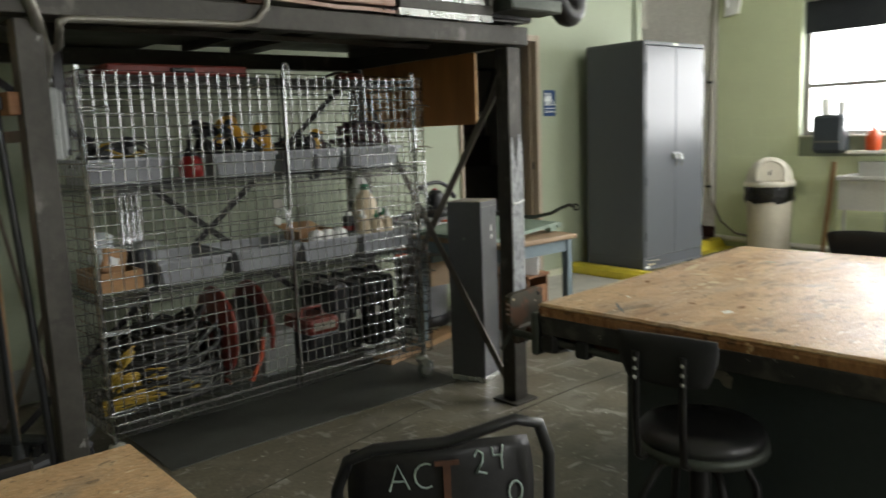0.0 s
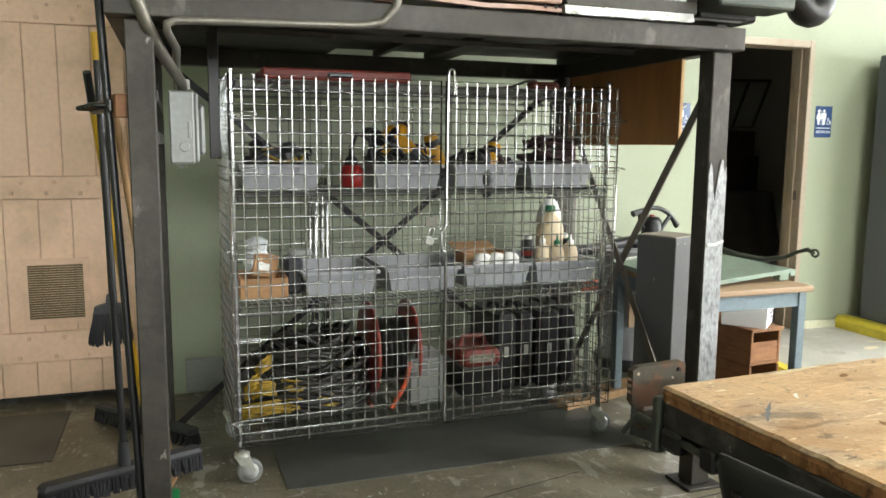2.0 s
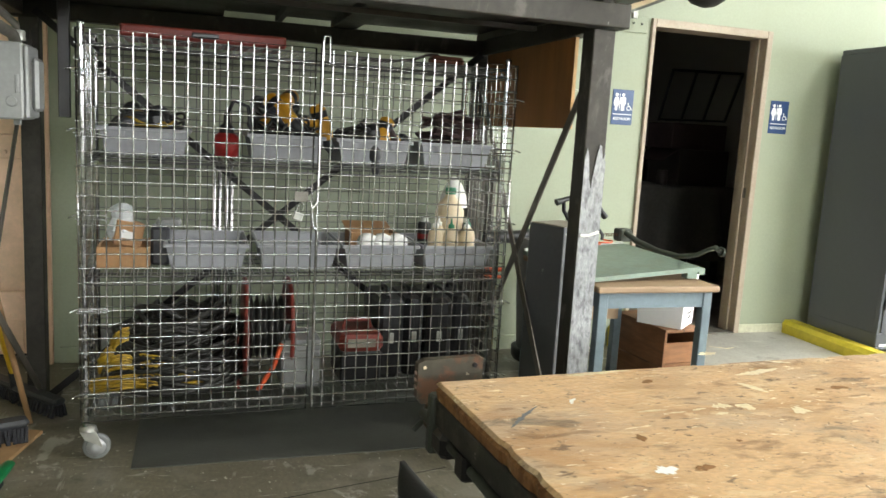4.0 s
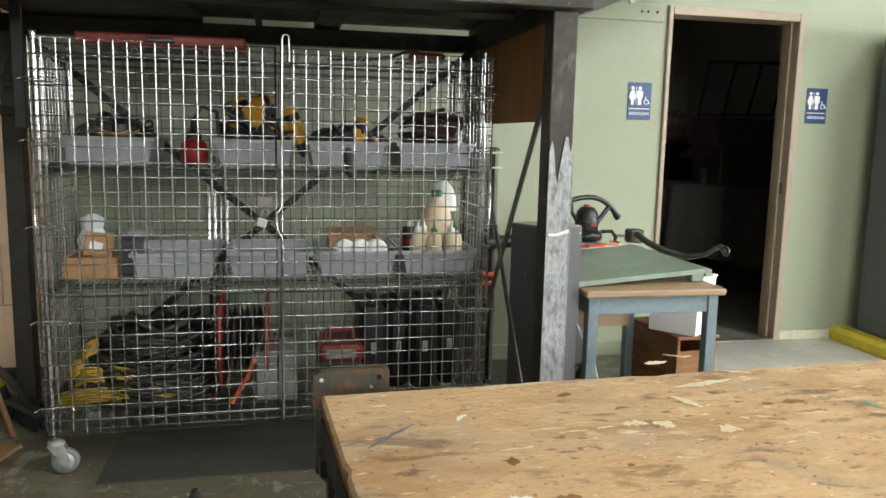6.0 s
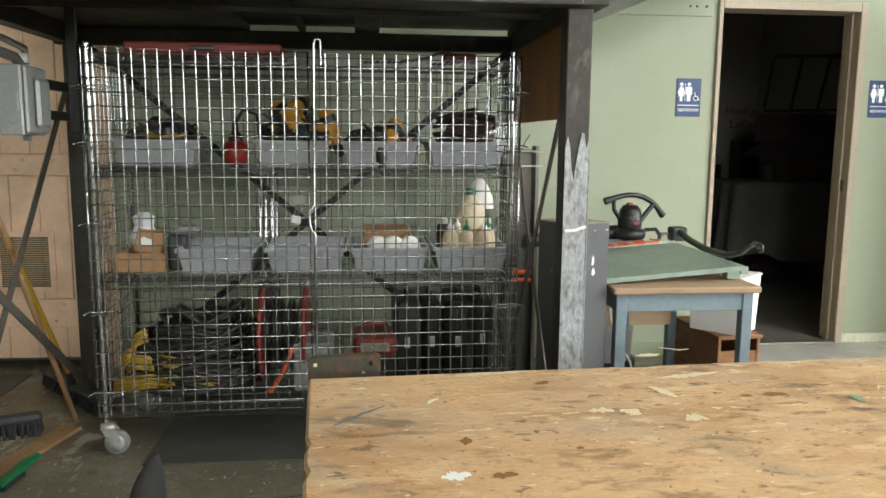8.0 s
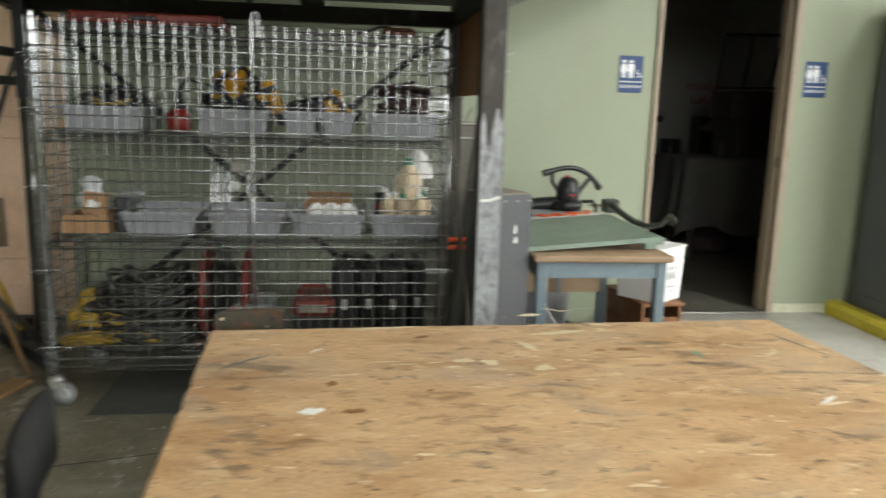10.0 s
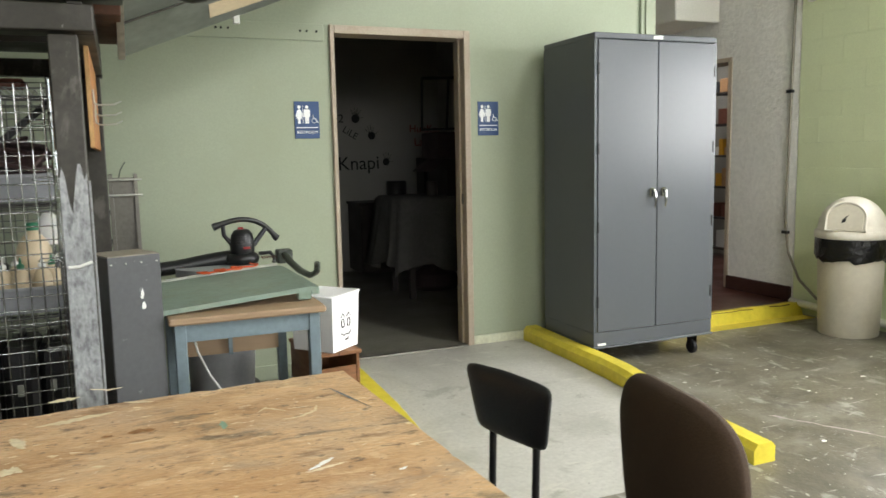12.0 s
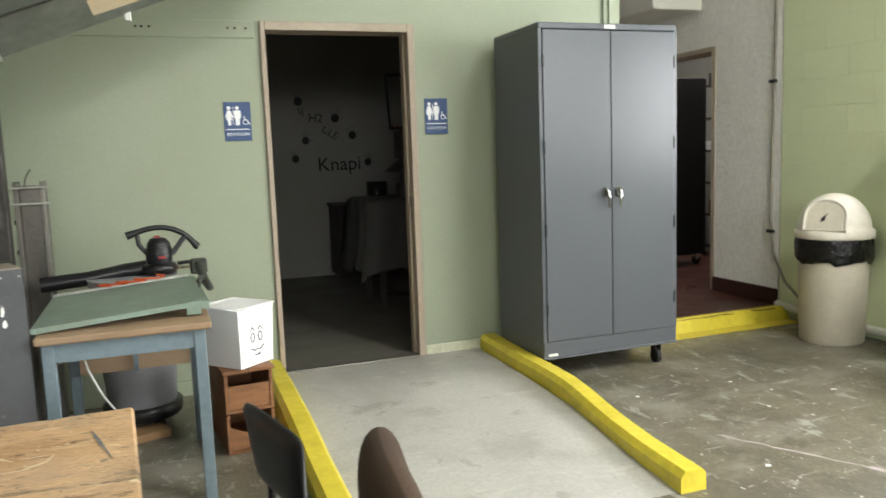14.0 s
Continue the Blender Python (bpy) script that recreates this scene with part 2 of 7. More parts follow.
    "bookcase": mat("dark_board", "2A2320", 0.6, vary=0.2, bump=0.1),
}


def layered(m, layers):
    """Lays blotches over a material: scale, cut, softness, colour, amount, seed, stretch."""
    t = m.node_tree
    b = t.nodes["Principled BSDF"]
    out = b.inputs["Base Color"].links[0].from_socket
    geo = t.nodes.new("ShaderNodeNewGeometry")
    for scale, cut, soft, colour, amount, seed, stretch in layers:
        mp = t.nodes.new("ShaderNodeMapping")
        mp.inputs["Location"].default_value = (seed, seed * 0.7, seed * 0.3)
        mp.inputs["Scale"].default_value = stretch
        tex = t.nodes.new("ShaderNodeTexNoise")
        tex.inputs["Scale"].default_value, tex.inputs["Detail"].default_value, tex.inputs["Roughness"].default_value = scale, 6, 0.62
        tex.inputs["Distortion"].default_value = 0.4
        rng = t.nodes.new("ShaderNodeMapRange")
        rng.inputs["From Min"].default_value, rng.inputs["From Max"].default_value, rng.inputs["To Max"].default_value = cut, cut + soft, amount
        mx = t.nodes.new("ShaderNodeMix")
        mx.data_type = "RGBA"
        t.links.new(geo.outputs["Position"], mp.inputs["Vector"])
        t.links.new(mp.outputs[0], tex.inputs["Vector"])
        t.links.new(tex.outputs["Fac"], rng.inputs["Value"])
        t.links.new(rng.outputs["Result"], mx.inputs["Factor"])
        t.links.new(out, mx.inputs["A"])
        mx.inputs["B"].default_value = (*srgb(colour), 1)
        out = mx.outputs["Result"]
    t.links.new(out, b.inputs["Base Color"])
    return m


M["bench"] = layered(mat("scarred_bench_wood", "CCA87F", 0.4, vary=0.16, grain=90, big=5, bump=0.6, stretch=(0.7, 1.2, 1)), (
    (2.4, 0.47, 0.2, "B09A83", 0.75, 2.0, (0.8, 1.2, 1)), (5.0, 0.50, 0.14, "AC845A", 0.75, 5.0, (0.6, 1.3, 1)), (7.5, 0.53, 0.12, "D0AE84", 0.7, 11.0, (0.6, 1.4, 1)), (3.8, 0.56, 0.12, "948676", 0.7, 19.0, (0.8, 1.2, 1)),
    (11.0, 0.575, 0.09, "7A5838", 0.7, 29.0, (0.6, 1.5, 1)), (17.0, 0.57, 0.07, "D8BE98", 0.6, 37.0, (0.6, 1.4, 1)), (8.0, 0.61, 0.06, "5C5348", 0.65, 43.0, (0.6, 1.3, 1)), (30.0, 0.61, 0.05, "57422F", 0.75, 53.0, (0.7, 1.3, 1)),
    (26.0, 0.645, 0.03, "EADBBB", 0.85, 61.0, (0.5, 1.5, 1)), (75.0, 0.63, 0.04, "43332A", 0.7, 71.0, (1, 1, 1)), (60.0, 0.665, 0.03, "EFE6CF", 0.8, 83.0, (1, 1, 1))))
M["benchedge"] = layered(mat("raw_bench_edge", "94683F", 0.7, vary=0.3, grain=60, bump=0.8, stretch=(3, 3, 0.8)), (
    (30.0, 0.5, 0.1, "6B421F", 0.8, 3.0, (1.5, 1.5, 0.5)), (16.0, 0.62, 0.04, "DAB98A", 0.8, 9.0, (1, 1, 0.8)), (10.0, 0.6, 0.05, "3A2616", 0.6, 15.0, (1, 1, 1))))
layered(M["floor"], ((2.2, 0.5, 0.15, "8F8B7F", 0.55, 4.0, (0.8, 1.2, 1)), (5.0, 0.56, 0.10, "4A463C", 0.6, 14.0, (1, 1, 1)), (7.0, 0.585, 0.06, "A9A79E", 0.6, 24.0, (1.7, 0.7, 1)), (26.0, 0.665, 0.03, "CFCDC4", 0.75, 34.0, (1, 1, 1)),
                    (11.0, 0.63, 0.04, "B7B3AC", 0.6, 44.0, (0.4, 2.2, 1)), (60.0, 0.69, 0.03, "DAD8D0", 0.75, 54.0, (1, 1, 1))))
layered(M["ramp"], ((1.6, 0.5, 0.2, "8F8C80", 0.5, 4.0, (1, 1, 1)), (9.0, 0.6, 0.06, "C6C4B8", 0.5, 14.0, (0.6, 1.5, 1)), (40.0, 0.66, 0.04, "7A776C", 0.6, 24.0, (1, 1, 1)), (5.0, 0.62, 0.06, "7E7A6E", 0.5, 34.0, (1, 1, 1))))
layered(M["steel"], ((6.0, 0.60, 0.06, "6C6862", 0.5, 4.0, (1, 1, 0.5)), (20.0, 0.70, 0.03, "A9A7A2", 0.5, 14.0, (1, 1, 0.6)), (9.0, 0.6, 0.06, "2A2622", 0.6, 24.0, (1, 1, 0.7))))
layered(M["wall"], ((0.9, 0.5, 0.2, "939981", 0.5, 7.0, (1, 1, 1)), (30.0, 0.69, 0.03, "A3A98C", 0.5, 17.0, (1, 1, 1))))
layered(M["boxgrey"], ((4.0, 0.58, 0.1, "5A5B5E", 0.5, 3.0, (1, 1, 0.6)), (18.0, 0.67, 0.03, "A9A9A6", 0.5, 13.0, (1, 1, 1))))


# ---- mesh building ----
class Shape:
    """Vertices and faces gathered before they become one mesh."""

    def __init__(self):
        self.v, self.f, self.s = [], [], []

    def add(self, verts, faces, smooth=False):
        k = len(self.v)
        self.v += [tuple(p) for p in verts]
        self.f += [tuple(i + k for i in f) for f in faces]
        self.s += [smooth] * len(faces)
        return self

    def box(self, x0, y0, z0, x1, y1, z1, c=0.0, m=None):
        """A box; c rounds its upright and top edges by a chamfer."""
        x0, x1, y0, y1, z0, z1 = min(x0, x1), max(x0, x1), min(y0, y1), max(y0, y1), min(z0, z1), max(z0, z1)
        if c <= 0:
            vs = [(x, y, z) for z in (z0, z1) for x, y in ((x0, y0), (x1, y0), (x1, y1), (x0, y1))]
            fs = [(3, 2, 1, 0), (4, 5, 6, 7)] + [(i, (i + 1) % 4, (i + 1) % 4 + 4, i + 4) for i in range(4)]
        else:
            c = min(c, (x1 - x0) / 2.1, (y1 - y0) / 2.1, (z1 - z0) / 2.1)

            def ring(i, z):
                a, b, d, e = x0 + i, y0 + i, x1 - i, y1 - i
                return [(a + c, b, z), (d - c, b, z), (d, b + c, z), (d, e - c, z), (d - c, e, z), (a + c, e, z), (a, e - c, z), (a, b + c, z)]
            rings = [(c * 0.6, z0), (0, z0 + c), (0, z1 - c), (c * 0.6, z1)]
            vs = [p for i, z in rings for p in ring(i, z)]
            fs = [tuple(range(7, -1, -1)), tuple(range(24, 32))]
            fs += [(r * 8 + i, r * 8 + (i + 1) % 8, r * 8 + 8 + (i + 1) % 8, r * 8 + 8 + i) for r in range(3) for i in range(8)]
        if m:
            vs = [m @ Vector(p) for p in vs]
        return self.add(vs, fs)

    def path(self, pts, r, n=6, closed=False, caps=True, flat=1.0):
        """A tube along points; r is a number or one radius a point."""
        pts = [Vector(p) for p in pts]
        k = len(pts)
        rs = r if isinstance(r, (list, tuple)) else [r] * k
        vs, up = [], None
        for i, p in enumerate(pts):
            a = pts[i - 1] if (i or closed) else p
            b = pts[(i + 1) % k] if (i < k - 1 or closed) else p
            d = (b - a).normalized()
            if up is None:
                up = Vector((0, 0, 1)) if abs(d.z) < 0.9 else Vector((1, 0, 0))
            side = d.cross(up)
            if side.length < 1e-6:
                side = d.orthogonal()
            side.normalize()
            up = side.cross(d).normalized()
            for j in range(n):
                t = 2 * math.pi * (j + 0.5) / n
                vs.append(p + (side * math.cos(t) + up * math.sin(t) * flat) * rs[i])
        fs = [(i * n + j, i * n + (j + 1) % n, ((i + 1) % k) * n + (j + 1) % n, ((i + 1) % k) * n + j) for i in range(k if closed else k - 1) for j in range(n)]
        self.add(vs, fs, n > 4)
        if caps and not closed:
            self.add(vs[:n], [tuple(range(n - 1, -1, -1))])
            self.add(vs[-n:], [tuple(range(n))])
        return self

    def lathe(self, profile, n=20, at=(0, 0, 0), smooth=True, m=None, squash=1.0):
        """Radius-height pairs turned round a vertical axis, closed at both ends."""
        vs = [(at[0] + r * math.cos(2 * math.pi * j / n), at[1] + squash * r * math.sin(2 * math.pi * j / n), at[2] + z) for r, z in profile for j in range(n)]
        if m:
            vs = [m @ Vector(p) for p in vs]
        k = len(profile)
        fs = [(i * n + j, i * n + (j + 1) % n, (i + 1) * n + (j + 1) % n, (i + 1) * n + j) for i in range(k - 1) for j in range(n)]
        self.add(vs, fs, smooth)
        self.add(vs[:n], [tuple(range(n - 1, -1, -1))])
        self.add(vs[-n:], [tuple(range(n))])
        return self

    def prism(self, outline, y0, y1, axis="y"):
        """A flat outline (a, z) given thickness along y, or (x, y) along z, or (y, z) along x."""
        def put(a, b, t):
            return {"y": (a, t, b), "z": (a, b, t), "x": (t, a, b)}[axis]
        k = len(outline)
        vs = [put(a, b, y0) for a, b in outline] + [put(a, b, y1) for a, b in outline]
        fs = [tuple(range(k)), tuple(range(2 * k - 1, k - 1, -1))] + [(i, k + i, k + (i + 1) % k, (i + 1) % k) for i in range(k)]
        return self.add(vs, fs)

    def mesh(self, name, material):
        me = bpy.data.meshes.new(name)
        me.from_pydata(self.v, [], self.f)
        me.polygons.foreach_set("use_smooth", self.s)
        bm = bmesh.new()
        bm.from_mesh(me)
        bmesh.ops.recalc_face_normals(bm, faces=bm.faces)
        bm.to_mesh(me)
        bm.free()
        me.materials.append(material)
        return me


def part(name, shape, material, parent=None, label="", m=None):
    """One mesh object, under a thing or a part when a parent is given."""
    me = shape if isinstance(shape, bpy.types.Mesh) else shape.mesh(name, M[material] if isinstance(material, str) else material)
    ob = new(name, me)
    if parent:
        ob.parent = parent
    if m:
        ob.matrix_basis = m
    return tagged(ob, label)


def thing(name, m, label, category, group="", kind=""):
    ob = new(name)
    ob.empty_display_size = 0.1
    ob.matrix_basis = m
    return tagged(ob, label, category, group, kind)


def structure(name, shape, material, label="", category=""):
    return tagged(part(name, shape, material), label, category, "", "structure")


def letters(text, size, material, m, parent, name="writing", thick=0.0012, label="", space=1.0):
    """Writing in the built-in font as one mesh, lying in its own x-y plane."""
    cu = bpy.data.curves.new("text", "FONT")
    cu.body, cu.size, cu.extrude, cu.space_character, cu.align_x, cu.align_y = text, size, thick, space, "CENTER", "CENTER"
    ob = new("text", cu)
    bpy.context.view_layer.update()
    me = bpy.data.meshes.new_from_object(ob.evaluated_get(bpy.context.evaluated_depsgraph_get()))
    bpy.data.objects.remove(ob)
    bpy.data.curves.remove(cu)
    me.materials.clear()
    me.materials.append(M[material])
    return part(name, me, None, parent, label, m)




# ---- setting ----
WALL = 4.54
structure("floor", Shape().box(-2.2, -6.0, -0.2, 8.0, 4.7, 0.0), "floor", "stained dark grey concrete workshop floor with paint flecks", "floor")
HIGH = 4.2
# The unseen ceiling is left open for the assumed overhead lamp.
roof = Shape()
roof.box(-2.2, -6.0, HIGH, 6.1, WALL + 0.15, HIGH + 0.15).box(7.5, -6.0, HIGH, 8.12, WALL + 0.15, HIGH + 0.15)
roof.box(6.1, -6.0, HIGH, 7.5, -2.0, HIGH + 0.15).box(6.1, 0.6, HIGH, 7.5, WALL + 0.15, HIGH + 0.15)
structure("ceiling", roof, "ceiling", "plain painted workshop ceiling, unseen, with an assumed roof-light opening", "ceiling")
structure("ceiling_back_rooms", Shape().box(2.25, WALL + 0.15, 3.2, 9.9, 9.2, 3.35), "ceiling", "plain low ceiling over the back rooms", "ceiling")

# back wall with the restroom doorway (x 3.98 to 4.90) and the service doorway filled by the plank door
back = Shape()
back.box(0.47, WALL, 0, 3.979, WALL + 0.15, HIGH)
back.box(4.92, WALL, 0, 6.40, WALL + 0.15, HIGH)
back.box(3.979, WALL, 2.15, 4.92, WALL + 0.15, HIGH)
back.box(-2.2, WALL, 0, -0.82, WALL + 0.15, HIGH)
back.box(-0.82, WALL, 2.3, 0.47, WALL + 0.15, HIGH)
back.box(6.40, WALL, 3.2, 8.12, WALL + 0.15, HIGH)
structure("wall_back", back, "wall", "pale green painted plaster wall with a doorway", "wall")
backdrop = bpy.data.materials.new("bright_overcast")
backdrop.use_nodes = True
bn = backdrop.node_tree.nodes["Principled BSDF"]
bn.inputs["Base Color"].default_value = (0.8, 0.82, 0.85, 1)
bn.inputs["Emission Color"].default_value = (0.93, 0.96, 1.0, 1)
bn.inputs["Emission Strength"].default_value = 5.0
structure("backdrop_right", Shape().box(9.0, -5.5, -1.0, 9.02, 4.4, 5.0), backdrop, "bright overcast distance outside the windows", "backdrop")
structure("backdrop_rear", Shape().box(-3.0, -7.2, -1.0, 8.5, -7.18, 5.0), backdrop, "bright overcast distance outside the rear window", "backdrop")
structure("wall_left", Shape().box(-2.35, -6.0, 0, -2.2, 4.7, HIGH), "wall", "pale green painted wall", "wall")
# Unseen rear wall, opened for the assumed window's lamp.
rear = Shape()
rear.box(-2.2, -6.15, 0, 8.0, -6.0, 1.9).box(-2.2, -6.15, 3.1, 8.0, -6.0, HIGH).box(-2.2, -6.15, 1.9, -0.1, -6.0, 3.1).box(5.3, -6.15, 1.9, 8.0, -6.0, 3.1)
structure("wall_rear", rear, "wall", "pale green painted wall with a long window opening", "wall")
RX = 7.87
right = Shape()
right.box(RX + 0.012, -6.0, 0, RX + 0.25, 0.6 - 3.7, HIGH)
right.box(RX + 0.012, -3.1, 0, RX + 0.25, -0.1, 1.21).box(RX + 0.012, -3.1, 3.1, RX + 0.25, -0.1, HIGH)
right.box(RX + 0.012, -0.1, 0, RX + 0.25, 0.6, HIGH)
right.box(RX + 0.012, 0.6, 0, RX + 0.25, 3.63, 1.21).box(RX + 0.012, 0.6, 2.55, RX + 0.25, 3.63, HIGH)
right.box(RX + 0.012, 3.63, 0, RX + 0.25, 4.55, HIGH)
wall_right = structure("wall_right", right, "wall", "pale green painted concrete block wall with windows", "wall")

# corridor behind the opening beside the locker
structure("floor_corridor", Shape().box(6.25, 4.46, -0.1, 9.5, 9.2, 0.09), "redfloor", "dark oxblood painted corridor floor, one step up", "floor")
st = Shape()
st.box(RX, 4.56, 0.09, RX + 0.22, 5.33, 3.2).box(RX, 5.33, 2.16, RX + 0.22, 6.3, 3.2).box(RX, 6.3, 0.09, RX + 0.22, 9.2, 3.2)
structure("wall_corridor", st, "stucco", "rough white stucco corridor wall with a doorway", "wall")
# The end wall's opening is made up to pass the added corridor light.
structure("wall_corridor_end", Shape().box(6.25, 9.05, 0.09, 9.9, 9.2, 1.2).box(6.25, 9.05, 2.6, 9.9, 9.2, 3.2).box(6.25, 9.05, 1.2, 6.6, 9.2, 2.6).box(7.6, 9.05, 1.2, 9.9, 9.2, 2.6), "stucco", "white stucco end wall", "wall")
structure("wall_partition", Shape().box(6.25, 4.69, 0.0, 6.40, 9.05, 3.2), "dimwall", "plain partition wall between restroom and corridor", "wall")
structure("baseboard_corridor", Shape().box(RX - 0.03, 4.56, 0.09, RX, 5.30, 0.21, 0.006), "plinth", "dark oxblood painted plinth", "baseboard")
structure("wall_storeroom", Shape().box(9.75, 4.5, 0.0, 9.9, 9.05, 3.2).box(8.09, 4.5, 0, 9.75, 4.65, 3.2), "dimwall", "plain storeroom wall", "wall")

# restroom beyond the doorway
structure("floor_restroom", Shape().box(2.4, 4.70, -0.1, 6.25, 8.3, 0.06).box(3.985, 4.54, -0.1, 4.895, 4.70, 0.06), "dimfloor", "dusty grey restroom floor in a dimmed colour", "floor")
restroom_wall = structure("wall_restroom", Shape().box(2.4, 8.3, 0, 7.6, 8.45, 3.2), "dimwall", "off-white wall in a dimmed colour with painted writing and hand prints", "wall")
structure("wall_restroom_side", Shape().box(2.25, 4.69, 0, 2.4, 8.45, 3.2), "dimwall", "plain off-white wall in a dimmed colour", "wall")

# concrete ramp between two yellow kerbs
rampm = Shape()
rampm.prism([(2.28, 0.0), (WALL, -0.05), (WALL, 0.062), (3.9, 0.058)], 3.98, 5.29, "x")
structure("ramp", rampm, "ramp", "pale worn concrete ramp up to the restroom door", "ramp")


def kerb(name, x_wall, x_end, label, y1):
    """A low painted kerb that follows the ramp: flat by the wall, dipping, then level."""
    rows = [(WALL - 0.005, 0.150), (4.0, 0.145), (3.62, 0.141), (3.42, 0.136), (3.25, 0.124), (3.05, 0.106), (2.85, 0.097), (2.6, 0.092), (y1, 0.09)]
    s, w, vs = Shape(), 0.06, []
    for y, z in rows:
        k = (WALL - y) / (WALL - y1)
        x = x_wall + (x_end - x_wall) * k + 0.045 * math.sin(math.pi * k) ** 3 * (x_wall > 5)
        vs += [(x - w, y, -0.01), (x - w, y, z - 0.028), (x - w + 0.024, y, z), (x + w - 0.018, y, z), (x + w, y, z - 0.02), (x + w, y, -0.01)]
    n = len(rows)
    fs = [(i * 6 + j, i * 6 + j + 1, i * 6 + j + 7, i * 6 + j + 6) for i in range(n - 1) for j in range(5)]
    s.add(vs, fs + [(0, 1, 2, 3, 4, 5), tuple((n - 1) * 6 + j for j in (5, 4, 3, 2, 1, 0))])
    structure(name, s, "yellow", label, "kerb")


kerb("kerb_1", 5.37, 5.255, "low kerb painted bright yellow beside the ramp", 2.26)
kerb("kerb_2", 3.925, 3.90, "low kerb painted bright yellow along the ramp's other edge", 2.26)
ys = Shape().box(6.42, 4.28, 0.0, 7.83, 4.40, 0.004)
ys.prism([(4.40, 0.0), (4.458, 0.0), (4.458, 0.098), (4.44, 0.104)], 6.42, 7.83, "x")
structure("step_edge", ys, "yellow", "chipped bright yellow painted step edge", "step")
structure("step_nosing", Shape().box(6.42, 4.44, 0.0905, 7.83, 4.50, 0.1), "yellow", "yellow painted step nosing", "step")

# door frame of the restroom
fr = Shape()
for x0, x1 in ((3.980, 4.008), (4.876, 4.920)):
    fr.box(x0, WALL - 0.022, 0.062, x1, WALL + 0.155, 2.165, 0.004)
fr.box(4.008, WALL - 0.022, 2.115, 4.876, WALL + 0.155, 2.165, 0.004)
fr.box(4.008, WALL + 0.05, 0.062, 4.02, WALL + 0.09, 2.115).box(4.864, WALL + 0.05, 0.062, 4.876, WALL + 0.09, 2.115)
door_frame = structure("door_1", fr, "trimwood", "worn beige door frame of the open restroom doorway", "door frame")
part("strike_plate", Shape().box(4.872, WALL + 0.02, 1.03, 4.8755, WALL + 0.05, 1.10), "conduit", door_frame)
part("threshold", Shape().box(4.0, WALL - 0.03, 0.058, 4.88, WALL + 0.05, 0.07, 0.004), "conduit", door_frame)
structure("baseboard_back", Shape().box(0.5, WALL - 0.012, 0.0, 3.9, WALL, 0.09), "wall", "low green painted base of the wall", "baseboard")
structure("baseboard_door", Shape().box(4.922, WALL - 0.014, 0.0, 5.31, WALL, 0.122, 0.006), "palebase", "pale chipped and dirty painted base of the wall", "baseboard")
structure("trim_rail", Shape().box(2.2, WALL - 0.018, 2.065, 3.945, WALL, 2.165, 0.003), "wall", "green painted board with bolt holes above the door line", "trim")
structure("trim_corner", Shape().box(6.33, WALL - 0.014, 0.0, 6.405, WALL, 3.2, 0.003).box(6.40, WALL - 0.014, 0.09, 6.414, WALL + 0.15, 3.2), "wall", "green painted corner strip at the wall's end", "trim")
for x in (3.31, 3.34, 3.38, 3.80, 3.84, 3.90):
    part("bolt_hole", Shape().path([(x, WALL - 0.0185, 2.12), (x, WALL - 0.024, 2.12)], 0.007, 8), "ink", bpy.data.objects["trim_rail"])


